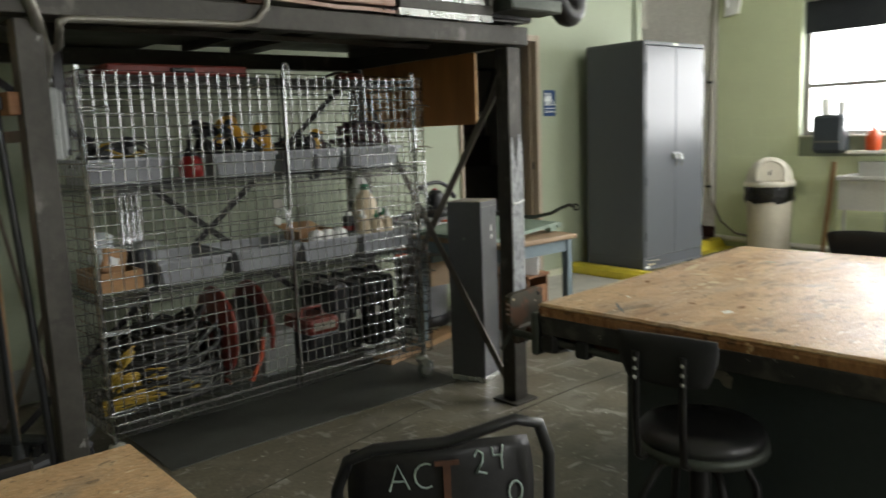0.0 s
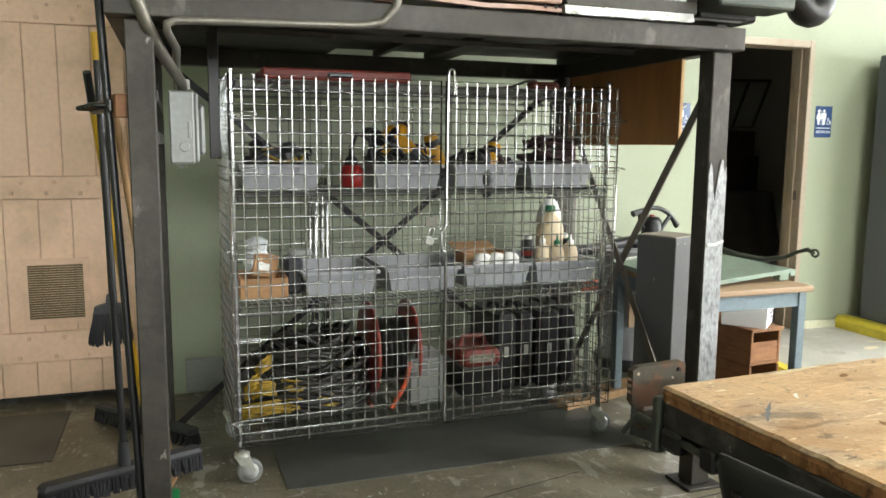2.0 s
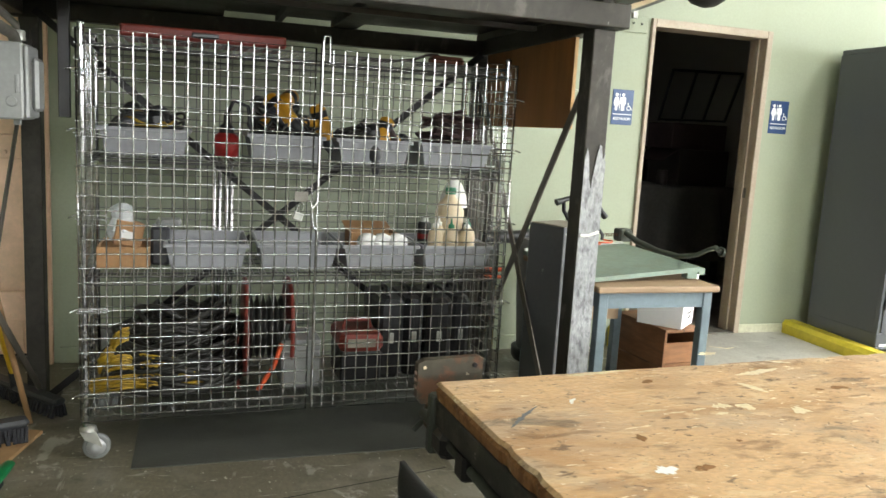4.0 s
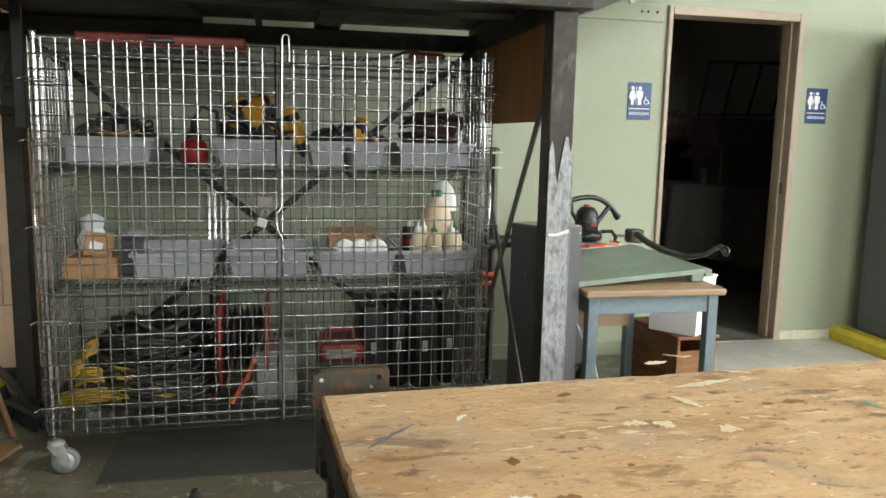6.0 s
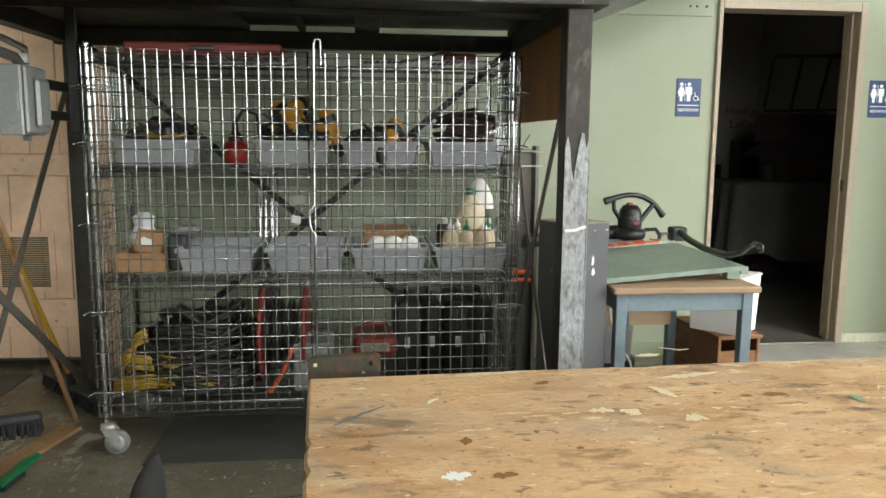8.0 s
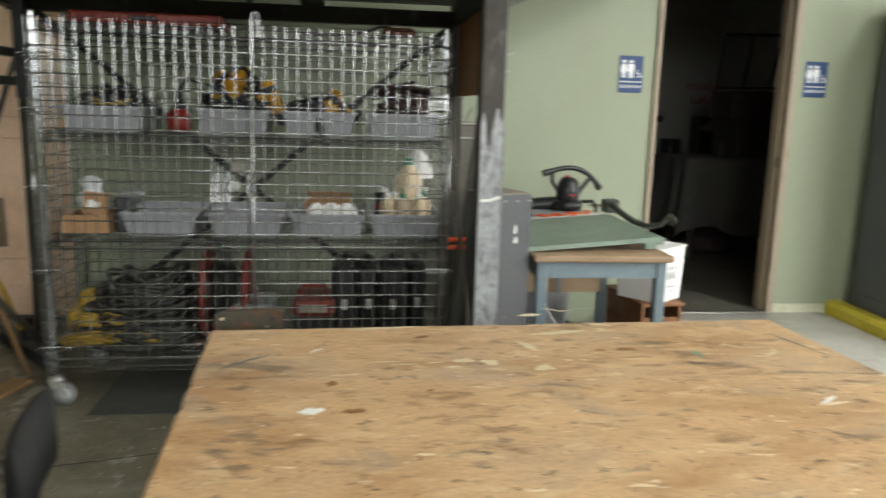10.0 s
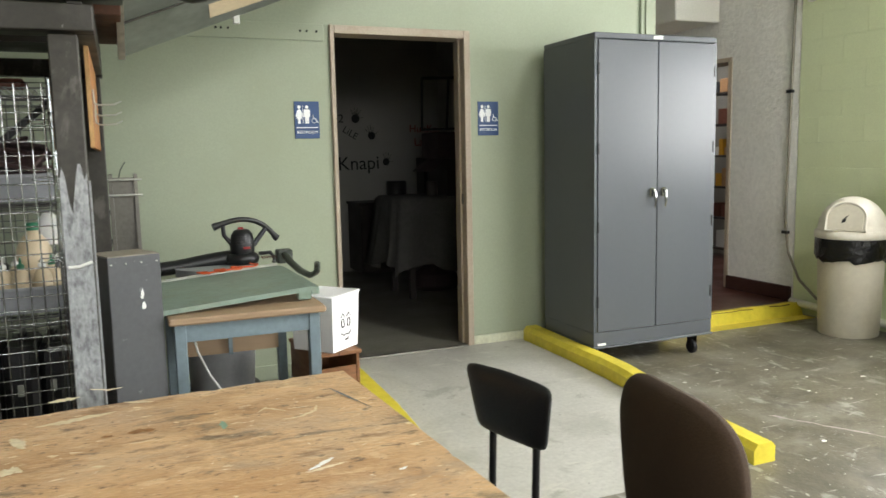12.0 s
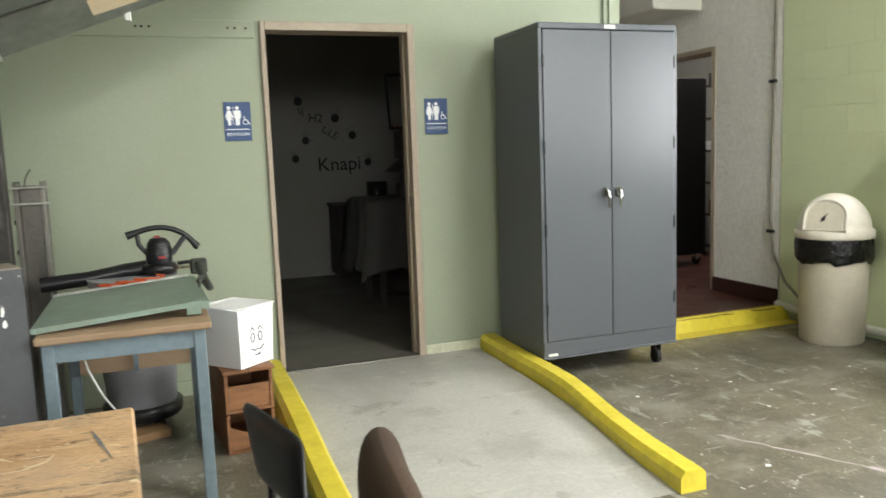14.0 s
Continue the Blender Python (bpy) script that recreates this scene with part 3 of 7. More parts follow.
# ---- steel platform ----
def platform():
    t = thing("steel_platform", pose(0, 0, 0), "dark welded steel platform frame carrying a furnace, scuffed posts", "platform")
    posts = {"fl": (0.453, 2.61), "fr": (2.562, 2.61), "bl": (0.457, 3.92), "br": (2.60, 3.95)}
    for k, (x, y) in posts.items():
        w = 0.082 if x < 1 else 0.088
        p = part("post", Shape().box(x, y, 0.012, x + w, y + w, 1.769, 0.004), "steel", t)
        part("base_plate", Shape().box(x - 0.035, y - 0.035, 0, x + 0.13, y + 0.13, 0.012, 0.002), "steel", p)
    post = bpy.data.objects["post.001"]
    sp = Shape()
    random.seed(5)
    tops = (1.30, 1.34, 1.31, 1.22, 1.19, 1.25, 1.33, 1.36, 1.345, 1.30, 1.32)
    top = [(2.565 + 0.0082 * i, z + random.uniform(-0.012, 0.012)) for i, z in enumerate(tops)]
    sp.prism([(2.565, 0.34), (2.598, 0.31), (2.62, 0.33), (2.647, 0.30)] + top[::-1], 2.604, 2.6085)
    sp.box(2.6515, 2.612, 0.3, 2.655, 2.69, 1.3)
    part("spray_mark", sp, "sprayed", post, "silver overspray on the lower post")
    part("scuff", Shape().path([(2.572, 2.602, 1.02), (2.605, 2.6, 1.022), (2.645, 2.602, 1.035)], 0.006, 6), "paper", post, "white scuff mark")
    # beams and the pan above
    part("beam", Shape().box(0.40, 2.60, 1.78, 2.70, 2.67, 1.865, 0.004), "steel", t)
    part("beam", Shape().box(0.40, 3.97, 1.77, 2.70, 4.04, 1.852, 0.004), "steel", t)
    part("beam", Shape().box(0.40, 2.675, 1.78, 0.47, 3.965, 1.865, 0.004), "steel", t)
    part("beam", Shape().box(2.63, 2.675, 1.78, 2.70, 3.965, 1.865, 0.004), "steel", t)
    for x, w in ((0.50, 0.82), (1.565, 0.03), (1.84, 0.12), (2.62, 0.05)):
        part("joist", Shape().box(x, 2.675, 1.853, x + w, 4.04, 1.887, 0.003), "steel", t)
    part("angle_iron", Shape().box(0.48, 3.25, 1.83, 2.62, 3.28, 1.8525, 0.002), "steel", t)
    part("deck", Shape().box(0.40, 2.63, 1.888, 2.70, 4.04, 1.896), "steel", t, "dented dark steel deck plate")
    # braces: crossed straps at both ends, pale bars between the posts
    for x, pairs in ((0.505, (((2.70, 0.95), (3.93, 0.05)), ((2.70, 0.25), (3.93, 1.70)))), (2.598, (((2.69, 0.07), (3.93, 1.71)), ((2.71, 1.62), (3.90, 0.02))))):
        for (ya, za), (yb, zb) in pairs:
            d = Vector((0, yb - ya, zb - za))
            n = Vector((0, -d.z, d.y)).normalized() * 0.02
            a, b = Vector((x, ya, za)), Vector((x, yb, zb))
            off = 0.0 if za < 0.8 else 0.008
            vs = [p + q + Vector((e + off, 0, 0)) for e in (0, 0.006) for p, q in ((a, n), (b, n), (b, -n), (a, -n))]
            part("brace", Shape().add(vs, [(0, 1, 2, 3), (7, 6, 5, 4), (0, 4, 5, 1), (1, 5, 6, 2), (2, 6, 7, 3), (3, 7, 4, 0)]), "brace", t)
    for (xa, za), (xb, zb), y in (((0.52, 1.80), (2.62, 0.06), 3.925), ((2.62, 1.78), (0.54, 0.02), 3.934)):
        d = Vector((xb - xa, 0, zb - za))
        n = Vector((-d.z, 0, d.x)).normalized() * 0.0165
        a, b = Vector((xa, y, za)), Vector((xb, y, zb))
        vs = [p + q + Vector((0, e, 0)) for e in (0, 0.006) for p, q in ((a, n), (b, n), (b, -n), (a, -n))]
        part("brace", Shape().add(vs, [(0, 1, 2, 3), (7, 6, 5, 4), (0, 4, 5, 1), (1, 5, 6, 2), (2, 6, 7, 3), (3, 7, 4, 0)]), "blacksteel", t)
    part("hanger", Shape().box(0.715, 3.25, 1.345, 0.757, 3.27, 1.852, 0.003), "blacksteel", t)
    for z in (1.40, 1.53):
        part("strut_channel", Shape().box(0.50, 2.70, z, 0.54, 3.92, z + 0.04, 0.003), "blacksteel", t)
    return t


platform()


# ---- wire security cage ----
CAGE = pose(0.785, 3.185, 0, 0, 0, 1.6)


def wire_cage():
    X0, X1, Y0, Y1, ZB, ZT = 0.0, 1.75, 0.0, 0.62, 0.178, 1.668
    levels = (0.215, 0.745, 1.205, 1.655)
    t = thing("wire_cage", CAGE, "chrome wire security cage on castors with double doors", "cage")
    r = 0.0025
    # corner posts
    for x in (X0 + 0.012, X1 - 0.022):
        for y in (Y0 + 0.05, Y1 - 0.03):
            s = Shape().lathe([(0.0125, 0), (0.0125, 1.56)], 12, (x, y, 0.13))
            for i in range(14):
                s.lathe([(0.0135, 0), (0.0135, 0.006)], 12, (x, y, 0.22 + i * 0.105))
            s.lathe([(0.013, 0), (0.016, 0.004), (0.009, 0.014)], 12, (x, y, 1.69))
            part("corner_post", s, "chrome", t)
    # shelves with truss edges
    for k, z in enumerate(levels):
        s = Shape()
        for y in (Y0 + 0.03, Y1 - 0.02):
            s.path([(X0 + 0.03, y, z), (X1 - 0.03, y, z)], 0.0035, 6).path([(X0 + 0.03, y, z - 0.032), (X1 - 0.03, y, z - 0.032)], 0.0035, 6)
            n = 92
            s.path([(X0 + 0.03 + (X1 - X0 - 0.06) * i / n, y, z - (0.03 if i % 2 else 0.002)) for i in range(n + 1)], 0.0017, 4)
        for x in (X0 + 0.03, X1 - 0.03):
            s.path([(x, Y0 + 0.03, z), (x, Y1 - 0.02, z)], 0.0035, 6).path([(x, Y0 + 0.03, z - 0.032), (x, Y1 - 0.02, z - 0.032)], 0.0035, 6)
            s.path([(x, Y0 + 0.03 + (Y1 - Y0 - 0.05) * i / 30, z - (0.03 if i % 2 else 0.002)) for i in range(31)], 0.0017, 4)
        for i in range(1, 68):
            x = X0 + 0.03 + (X1 - X0 - 0.06) * i / 68
            s.path([(x, Y0 + 0.03, z + 0.003), (x, Y1 - 0.02, z + 0.003)], 0.0019, 4)
        for y in (Y0 + 0.2, Y0 + 0.42):
            s.path([(X0 + 0.03, y, z - 0.02), (X1 - 0.03, y, z - 0.02)], 0.0035, 6)
        part("wire_shelf", s, "shelfwire", t)

    def grid(s, axis, fixed, a0, a1, z0, z1, step=0.0515):
        n = max(1, round((a1 - a0) / step))
        for i in range(n + 1):
            a = a0 + (a1 - a0) * i / n
            p = [(a, fixed, z0), (a, fixed, z1)] if axis == "x" else [(fixed, a, z0), (fixed, a, z1)]
            s.path(p, r, 5)
        n = max(1, round((z1 - z0) / step))
        for i in range(n + 1):
            z = z0 + (z1 - z0) * i / n
            o = r * 1.9
            p = [(a0 - 0.008, fixed - o, z), (a1 + 0.008, fixed - o, z)] if axis == "x" else [(fixed - o, a0 - 0.008, z), (fixed - o, a1 + 0.008, z)]
            s.path(p, r, 5)
        return s

    part("back_panel", grid(Shape(), "x", Y1, X0 + 0.02, X1 - 0.02, ZB, ZT), "shelfwire", t)
    part("side_panel", grid(Shape(), "y", X0, Y0 + 0.015, Y1 - 0.02, ZB, ZT), "chrome", t)
    part("side_panel", grid(Shape(), "y", X1, Y0 + 0.015, Y1 - 0.02, ZB, ZT), "chrome", t)
    # doors: every front wire a piece
    vert = Shape().path([(0, 0, ZB), (0, 0, ZT)], 0.0031, 6).mesh("wire", M["chrome"])
    for a0, a1, y in ((X0, 0.872, Y0), (0.894, X1, Y0 - 0.001)):
        door = part("door", Shape().path([(a0, y - 0.002, ZB - 0.005), (a1, y - 0.002, ZB - 0.005), (a1, y - 0.002, ZT + 0.004), (a0, y - 0.002, ZT + 0.004)], 0.0042, 6, closed=True), "chrome", t)
        n = 18
        for i in range(1, n):
            part("wire", vert, None, door, m=pose(a0 + (a1 - a0) * i / n, y, 0))
        horiz = Shape().path([(a0 - 0.006, 0, 0), (a1 + 0.006, 0, 0)], 0.0028, 6).mesh("wire", M["chrome"])
        m = 27
        for i in range(1, m):
            part("wire", horiz, None, door, m=pose(0, y - 0.0058, ZB + (ZT - ZB) * i / m))
    # latch rods, hinge clips
    part("latch_rod", Shape().path([(0.893, Y0 - 0.018, 0.19), (0.893, Y0 - 0.018, 0.94), (0.880, Y0 - 0.022, 0.955), (0.872, Y0 - 0.022, 0.975), (0.872, Y0 - 0.022, 1.035), (0.885, Y0 - 0.022, 1.05), (0.894, Y0 - 0.018, 1.065),
                                    (0.897, Y0 - 0.018, 1.70), (0.900, Y0 - 0.018, 1.717), (0.907, Y0 - 0.018, 1.722), (0.918, Y0 - 0.018, 1.722), (0.924, Y0 - 0.018, 1.714), (0.925, Y0 - 0.018, 1.62)], 0.0062, 8), "chrome", t)
    for z in (0.28, 0.62, 0.98, 1.30, 1.52):
        for x, d in ((X0 + 0.02, 1), (X1 - 0.02, -1)):
            part("hinge_clip", Shape().path([(x - d * 0.05, Y0 - 0.03, z), (x - d * 0.03, Y0 - 0.012, z + 0.008), (x + d * 0.075, Y0 - 0.012, z + 0.008), (x + d * 0.085, Y0 - 0.012, z), (x + d * 0.075, Y0 - 0.012, z - 0.008), (x - d * 0.03, Y0 - 0.012, z - 0.006)], 0.003, 6), "chrome", t)
    part("hasp", Shape().box(0.80, Y0 - 0.012, 1.06, 0.855, Y0 - 0.008, 1.10, 0.001), "conduit", t)
    # castors
    for x in (X0 + 0.02, X1 - 0.035):
        for y in (Y0 + 0.05, Y1 - 0.03):
            c = part("castor", Shape().lathe([(0.032, 0), (0.032, 0.014), (0.012, 0.02)], 14, (x, y, 0.118)), "lightmetal", t)
            for d in (-0.021, 0.017):
                part("fork", Shape().prism([(x + 0.036, 0.062), (x + 0.052, 0.05), (x + 0.052, 0.06), (x + 0.03, 0.12), (x - 0.03, 0.12), (x - 0.01, 0.085)], y + d, y + d + 0.004), "lightmetal", c)
            tm = pose(x + 0.03, y, 0.052, 90, 0, 0)
            part("tyre", Shape().lathe([(0.036, -0.014), (0.048, -0.0145), (0.052, -0.010), (0.052, 0.010), (0.048, 0.0145), (0.036, 0.014)], 24, m=tm), "rubber", c)
            part("wheel_hub", Shape().lathe([(0.01, -0.018), (0.036, -0.0155), (0.036, 0.0155), (0.01, 0.018)], 20, m=tm), "hub", c)
    return t


wire_cage()


def padlock(m):
    t = thing("padlock", m, "small steel padlock hanging open from the cage hasp", "padlock")
    part("body", Shape().box(-0.02, -0.008, -0.018, 0.02, 0.008, 0.016, 0.004), "lightmetal", t)
    part("shackle", Shape().path([(-0.012, 0, 0.016)] + [(-0.012 * math.cos(a), 0, 0.045 + 0.012 * math.sin(a)) for a in [i * math.pi / 8 for i in range(9)]] + [(0.012, 0, 0.03)], 0.0032, 8), "chrome", t)


padlock(CAGE @ pose(0.815, -0.018, 1.00, 0, 18, 0))


def chrome_posts():
    """Spare shelf posts standing against the wall behind the cage."""
    for x in (1.295, 1.325, 1.36, 1.388):
        t = thing("chrome_post", pose(x, 4.41, 0, -1.2, 0, 0), "spare chrome shelf post standing against the green wall", "post", "spare shelf posts")
        s = Shape().lathe([(0.0125, 0), (0.0125, 1.21), (0.009, 1.22)], 12)
        for i in range(11):
            s.lathe([(0.0135, 0), (0.0135, 0.006)], 12, (0, 0, 0.08 + i * 0.105))
        part("tube", s, "chrome", t)


chrome_posts()


# ---- workbench in the middle ----
def chipped_top(w, d, h, seed, chip):
    """A thick board with a worn, uneven rim."""
    random.seed(seed)
    pts = []
    per = [((0, 0), (w, 0)), ((w, 0), (w, d)), ((w, d), (0, d)), ((0, d), (0, 0))]
    for (ax, ay), (bx, by) in per:
        n = 44
        for i in range(n):
            k = i / n
            j = 0.003 * random.random() + (0.014 * random.random() if random.random() < 0.14 else 0)
            nx, ny = -(by - ay), bx - ax
            ln = math.hypot(nx, ny)
            pts.append((ax + (bx - ax) * k + nx / ln * j, ay + (by - ay) * k + ny / ln * j))
    out = [(max(chip * 0.2, min(w - chip * 0.2, x)), y) for x, y in pts]
    s, n = Shape(), len(out)
    cx, cy = w / 2, d / 2

    def inset(p, e):
        return (p[0] + (e if p[0] < cx else -e) * (abs(p[0] - cx) > w / 2 - 0.03), p[1] + (e if p[1] < cy else -e) * (abs(p[1] - cy) > d / 2 - 0.03))
    vs = [(*inset(p, 0.004), 0) for p in out] + [(*p, h - 0.008) for p in out] + [(*inset(p, 0.006), h) for p in out]
    fs = [(r * n + i, r * n + (i + 1) % n, (r + 1) * n + (i + 1) % n, (r + 1) * n + i) for r in range(2) for i in range(n)]
    return s.add(vs, fs + [tuple(range(n - 1, -1, -1)), tuple(range(2 * n, 3 * n))])


def workbench(m, w, d, label, vise):
    t = thing("workbench", m, label, "workbench", "workshop benches")
    part("tabletop", chipped_top(w, d, 0.012, 3 if vise else 8, 0.03), "bench", t, m=pose(0, 0, 0.785))
    part("core_edge", chipped_top(w, d, 0.032, 3 if vise else 8, 0.03), "benchedge", t, "raw splintered plywood edge", m=pose(0, 0, 0.7525))
    part("apron", Shape().box(0.006, 0.006, 0.69, w - 0.006, d - 0.006, 0.751, 0.004), "rim", t)
    body = part("cabinet_base", Shape().box(0.29, 0.18, 0.04, w - 0.16, d - 0.16, 0.684, 0.006), "benchbase", t, "green-grey painted sheet-steel base")
    random.seed(15)
    for cy, cz, r in ((d - 0.50, 0.585, 0.04), (d - 0.53, 0.56, 0.03), (d - 0.42, 0.60, 0.012)):
        part("paint_chip", Shape().prism([(cy + r * random.uniform(0.5, 1.1) * math.cos(k * 0.5236), cz + r * random.uniform(0.4, 0.9) * math.sin(k * 0.5236)) for k in range(12)], 0.2878, 0.2896, "x"), "dust", body, "chipped pale patch of bare paint")
    part("foot_plinth", Shape().box(0.29, 0.22, 0, w - 0.20, d - 0.20, 0.04), "blacksteel", body)
    for x in ((w - 0.085,) if vise else (0.035, w - 0.085)):
        for y in (0.05, d - 0.10):
            part("leg", Shape().box(x, y, 0, x + 0.05, y + 0.05, 0.685, 0.004), "blue" if vise else "blacksteel", t)
    if vise:
        v = part("vise", Shape().prism([(0.002, 0.712), (0.014, 0.695), (0.17, 0.695), (0.178, 0.703), (0.178, 0.806), (0.165, 0.812), (0.02, 0.809), (0.002, 0.80)], d + 0.122, d + 0.146), "jaw", t, "rusty steel vise jaw with old paint")
        part("lower_jaw", Shape().box(0.03, d + 0.118, 0.625, 0.15, d + 0.15, 0.6945, 0.01), "jaw", v)
        part("fixed_jaw", Shape().box(-0.004, d + 0.001, 0.615, 0.165, d + 0.03, 0.762, 0.006), "iron", v)
        part("casting", Shape().box(-0.002, d - 0.075, 0.63, 0.16, d + 0.0, 0.689, 0.012), "blacksteel", v)
        part("guide_rod", Shape().path([(0.022, d - 0.42, 0.655), (0.022, d + 0.12, 0.672)], 0.013, 10), "iron", v)
        part("guide_rod", Shape().path([(0.15, d - 0.30, 0.655), (0.15, d + 0.12, 0.672)], 0.013, 10), "iron", v)
        part("end_plate", Shape().box(0.0, d - 0.43, 0.625, 0.165, d - 0.42, 0.685, 0.003), "iron", v)
        part("bracket", Shape().box(0.0, d - 0.20, 0.635, 0.05, d - 0.15, 0.689, 0.006), "blacksteel", v)
        part("spindle_head", Shape().lathe([(0.012, 0), (0.024, 0.006), (0.024, 0.03), (0.014, 0.04)], 14, m=pose(0.09, d + 0.16, 0.668, -90, 0, 0)), "iron", v)
        part("handle_bar", Shape().path([(0.02, d + 0.185, 0.60), (0.09, d + 0.185, 0.668), (0.155, d + 0.185, 0.73)], 0.008, 8), "iron", v)
        for dz in (0.0, 0.018, 0.036):
            part("paint_dab", Shape().box(-0.0005, d + 0.127, 0.735 + dz, 0.0015, d + 0.141, 0.742 + dz), "pinkpanel", v)
        part("screw", Shape().path([(0.09, d - 0.30, 0.66), (0.09, d + 0.165, 0.668)], 0.013, 10), "rust", v)
        part("bolt", Shape().lathe([(0.007, 0), (0.006, 0.004)], 10, m=pose(0.155, d + 0.122, 0.79, 90, 0, 0)), "blacksteel", v)
        part("paint_dab", Shape().lathe([(0.005, 0), (0.004, 0.0008)], 8, m=pose(0.02, d + 0.1218, 0.79, 90, 0, 0)), "glue", v)
    return t


main_bench = workbench(pose(1.812, 0.42, 0, 0, 0, 3.0), 1.53, 1.285, "scarred plywood workbench with paint splashes, black rim and steel vise", True)
side_bench = workbench(pose(-1.25, 0.42, 0), 1.58, 1.07, "scarred plywood workbench with a dark edge strip", False)
part("edge_strip", Shape().box(0.5, 1.072, 0.74, 1.40, 1.10, 0.812, 0.004), "blacksteel", side_bench, "dark strip along the bench's edge")


def bench_marks():
    """Dried paint, stains and scuffs brushed over the bench top: a line, a width, a paint."""
    local = main_bench.matrix_basis.inverted()
    random.seed(21)
    for k, (line, wide, paint) in enumerate((
        ([(1.817, 1.405), (1.843, 1.432), (1.880, 1.474), (1.920, 1.509)], 0.01, "bluegrey"),
        ([(2.005, 1.512), (2.017, 1.534), (2.031, 1.545)], 0.01, "paper"),
        ([(2.127, 1.443), (2.172, 1.447), (2.207, 1.445)], 0.007, "streak"),
        ([(2.187, 1.426), (2.243, 1.429)], 0.006, "streak"),
        ([(2.264, 1.433), (2.302, 1.440)], 0.008, "streak"),
        ([(2.324, 1.445), (2.354, 1.450), (2.374, 1.444)], 0.028, "streak"),
        ([(2.390, 1.451), (2.407, 1.436), (2.420, 1.418)], 0.034, "streak"),
        ([(2.301, 1.402), (2.338, 1.407)], 0.012, "streak"),
        ([(2.503, 1.587), (2.518, 1.559), (2.534, 1.512)], 0.02, "streak"),
        ([(2.543, 1.642), (2.615, 1.655), (2.703, 1.680)], 0.024, "streak"),
        ([(2.720, 1.745), (2.749, 1.732), (2.785, 1.719)], 0.014, "streak"),
        ([(2.497, 1.380), (2.527, 1.402), (2.545, 1.384)], 0.032, "streak"),
        ([(1.998, 1.164), (2.022, 1.169), (2.047, 1.175)], 0.03, "paper"),
        ([(2.085, 1.695), (2.178, 1.704), (2.274, 1.718)], 0.014, "streak"),
        ([(2.663, 1.351), (2.684, 1.345)], 0.01, "streak"),
        ([(2.047, 1.311), (2.068, 1.309)], 0.03, "stainbrown"),
        ([(2.726, 1.516), (2.780, 1.515)], 0.022, "stainbrown"),
        ([(2.251, 1.617), (2.287, 1.636)], 0.018, "stainbrown"),
        ([(2.082, 1.163), (2.124, 1.166)], 0.02, "stainbrown"),
        ([(2.247, 1.263), (2.260, 1.265)], 0.014, "stainbrown"),
        ([(2.675, 1.513), (2.699, 1.508)], 0.012, "stainbrown"),
        ([(3.037, 1.454), (3.077, 1.457), (3.116, 1.483), (3.127, 1.519)], 0.01, "streak"),
        ([(2.995, 1.522), (3.016, 1.551), (3.055, 1.510)], 0.01, "streak"),
        ([(3.028, 1.158), (3.053, 1.174), (3.083, 1.198)], 0.012, "paper"),
        ([(2.915, 1.502), (2.915, 1.448)], 0.012, "greenpaint"),
        ([(3.186, 1.637), (3.209, 1.548), (3.238, 1.444)], 0.006, "bluegrey"),
        ([(2.555, 1.818), (2.586, 1.824), (2.622, 1.833)], 0.024, "streak"),
        ([(2.641, 1.892), (2.685, 1.864), (2.716, 1.872)], 0.01, "streak"),
        ([(3.178, 1.089), (3.194, 1.097)], 0.008, "paper"),
    )):
        q = [local @ Vector((x, y, 0.8)) for x, y in line]
        fine = [a.lerp(b, i / 7) for a, b in zip(q, q[1:]) for i in range(7)] + [q[-1]]
        n, z, s = len(fine), 0.7975 + 0.00006 * k, Shape()
        run = (q[-1] - q[0]).normalized()
        vs = []
        for i, p in enumerate(fine):
            across = Vector((-run.y, run.x, 0)) * wide * (0.12 + 0.5 * math.sin(math.pi * (i + 0.5) / n))
            u, v = across * random.uniform(0.4, 1.3), across * random.uniform(0.4, 1.3)
            vs += [(p.x + u.x, p.y + u.y, z), (p.x - v.x, p.y - v.y, z)]
        s.add(vs, [(2 * i, 2 * i + 1, 2 * i + 3, 2 * i + 2) for i in range(n - 1)])
        part("stain" if paint == "stainbrown" else "paint_mark", s, paint, main_bench, "dark worn stain" if paint == "stainbrown" else "dried brushed paint mark")


bench_marks()


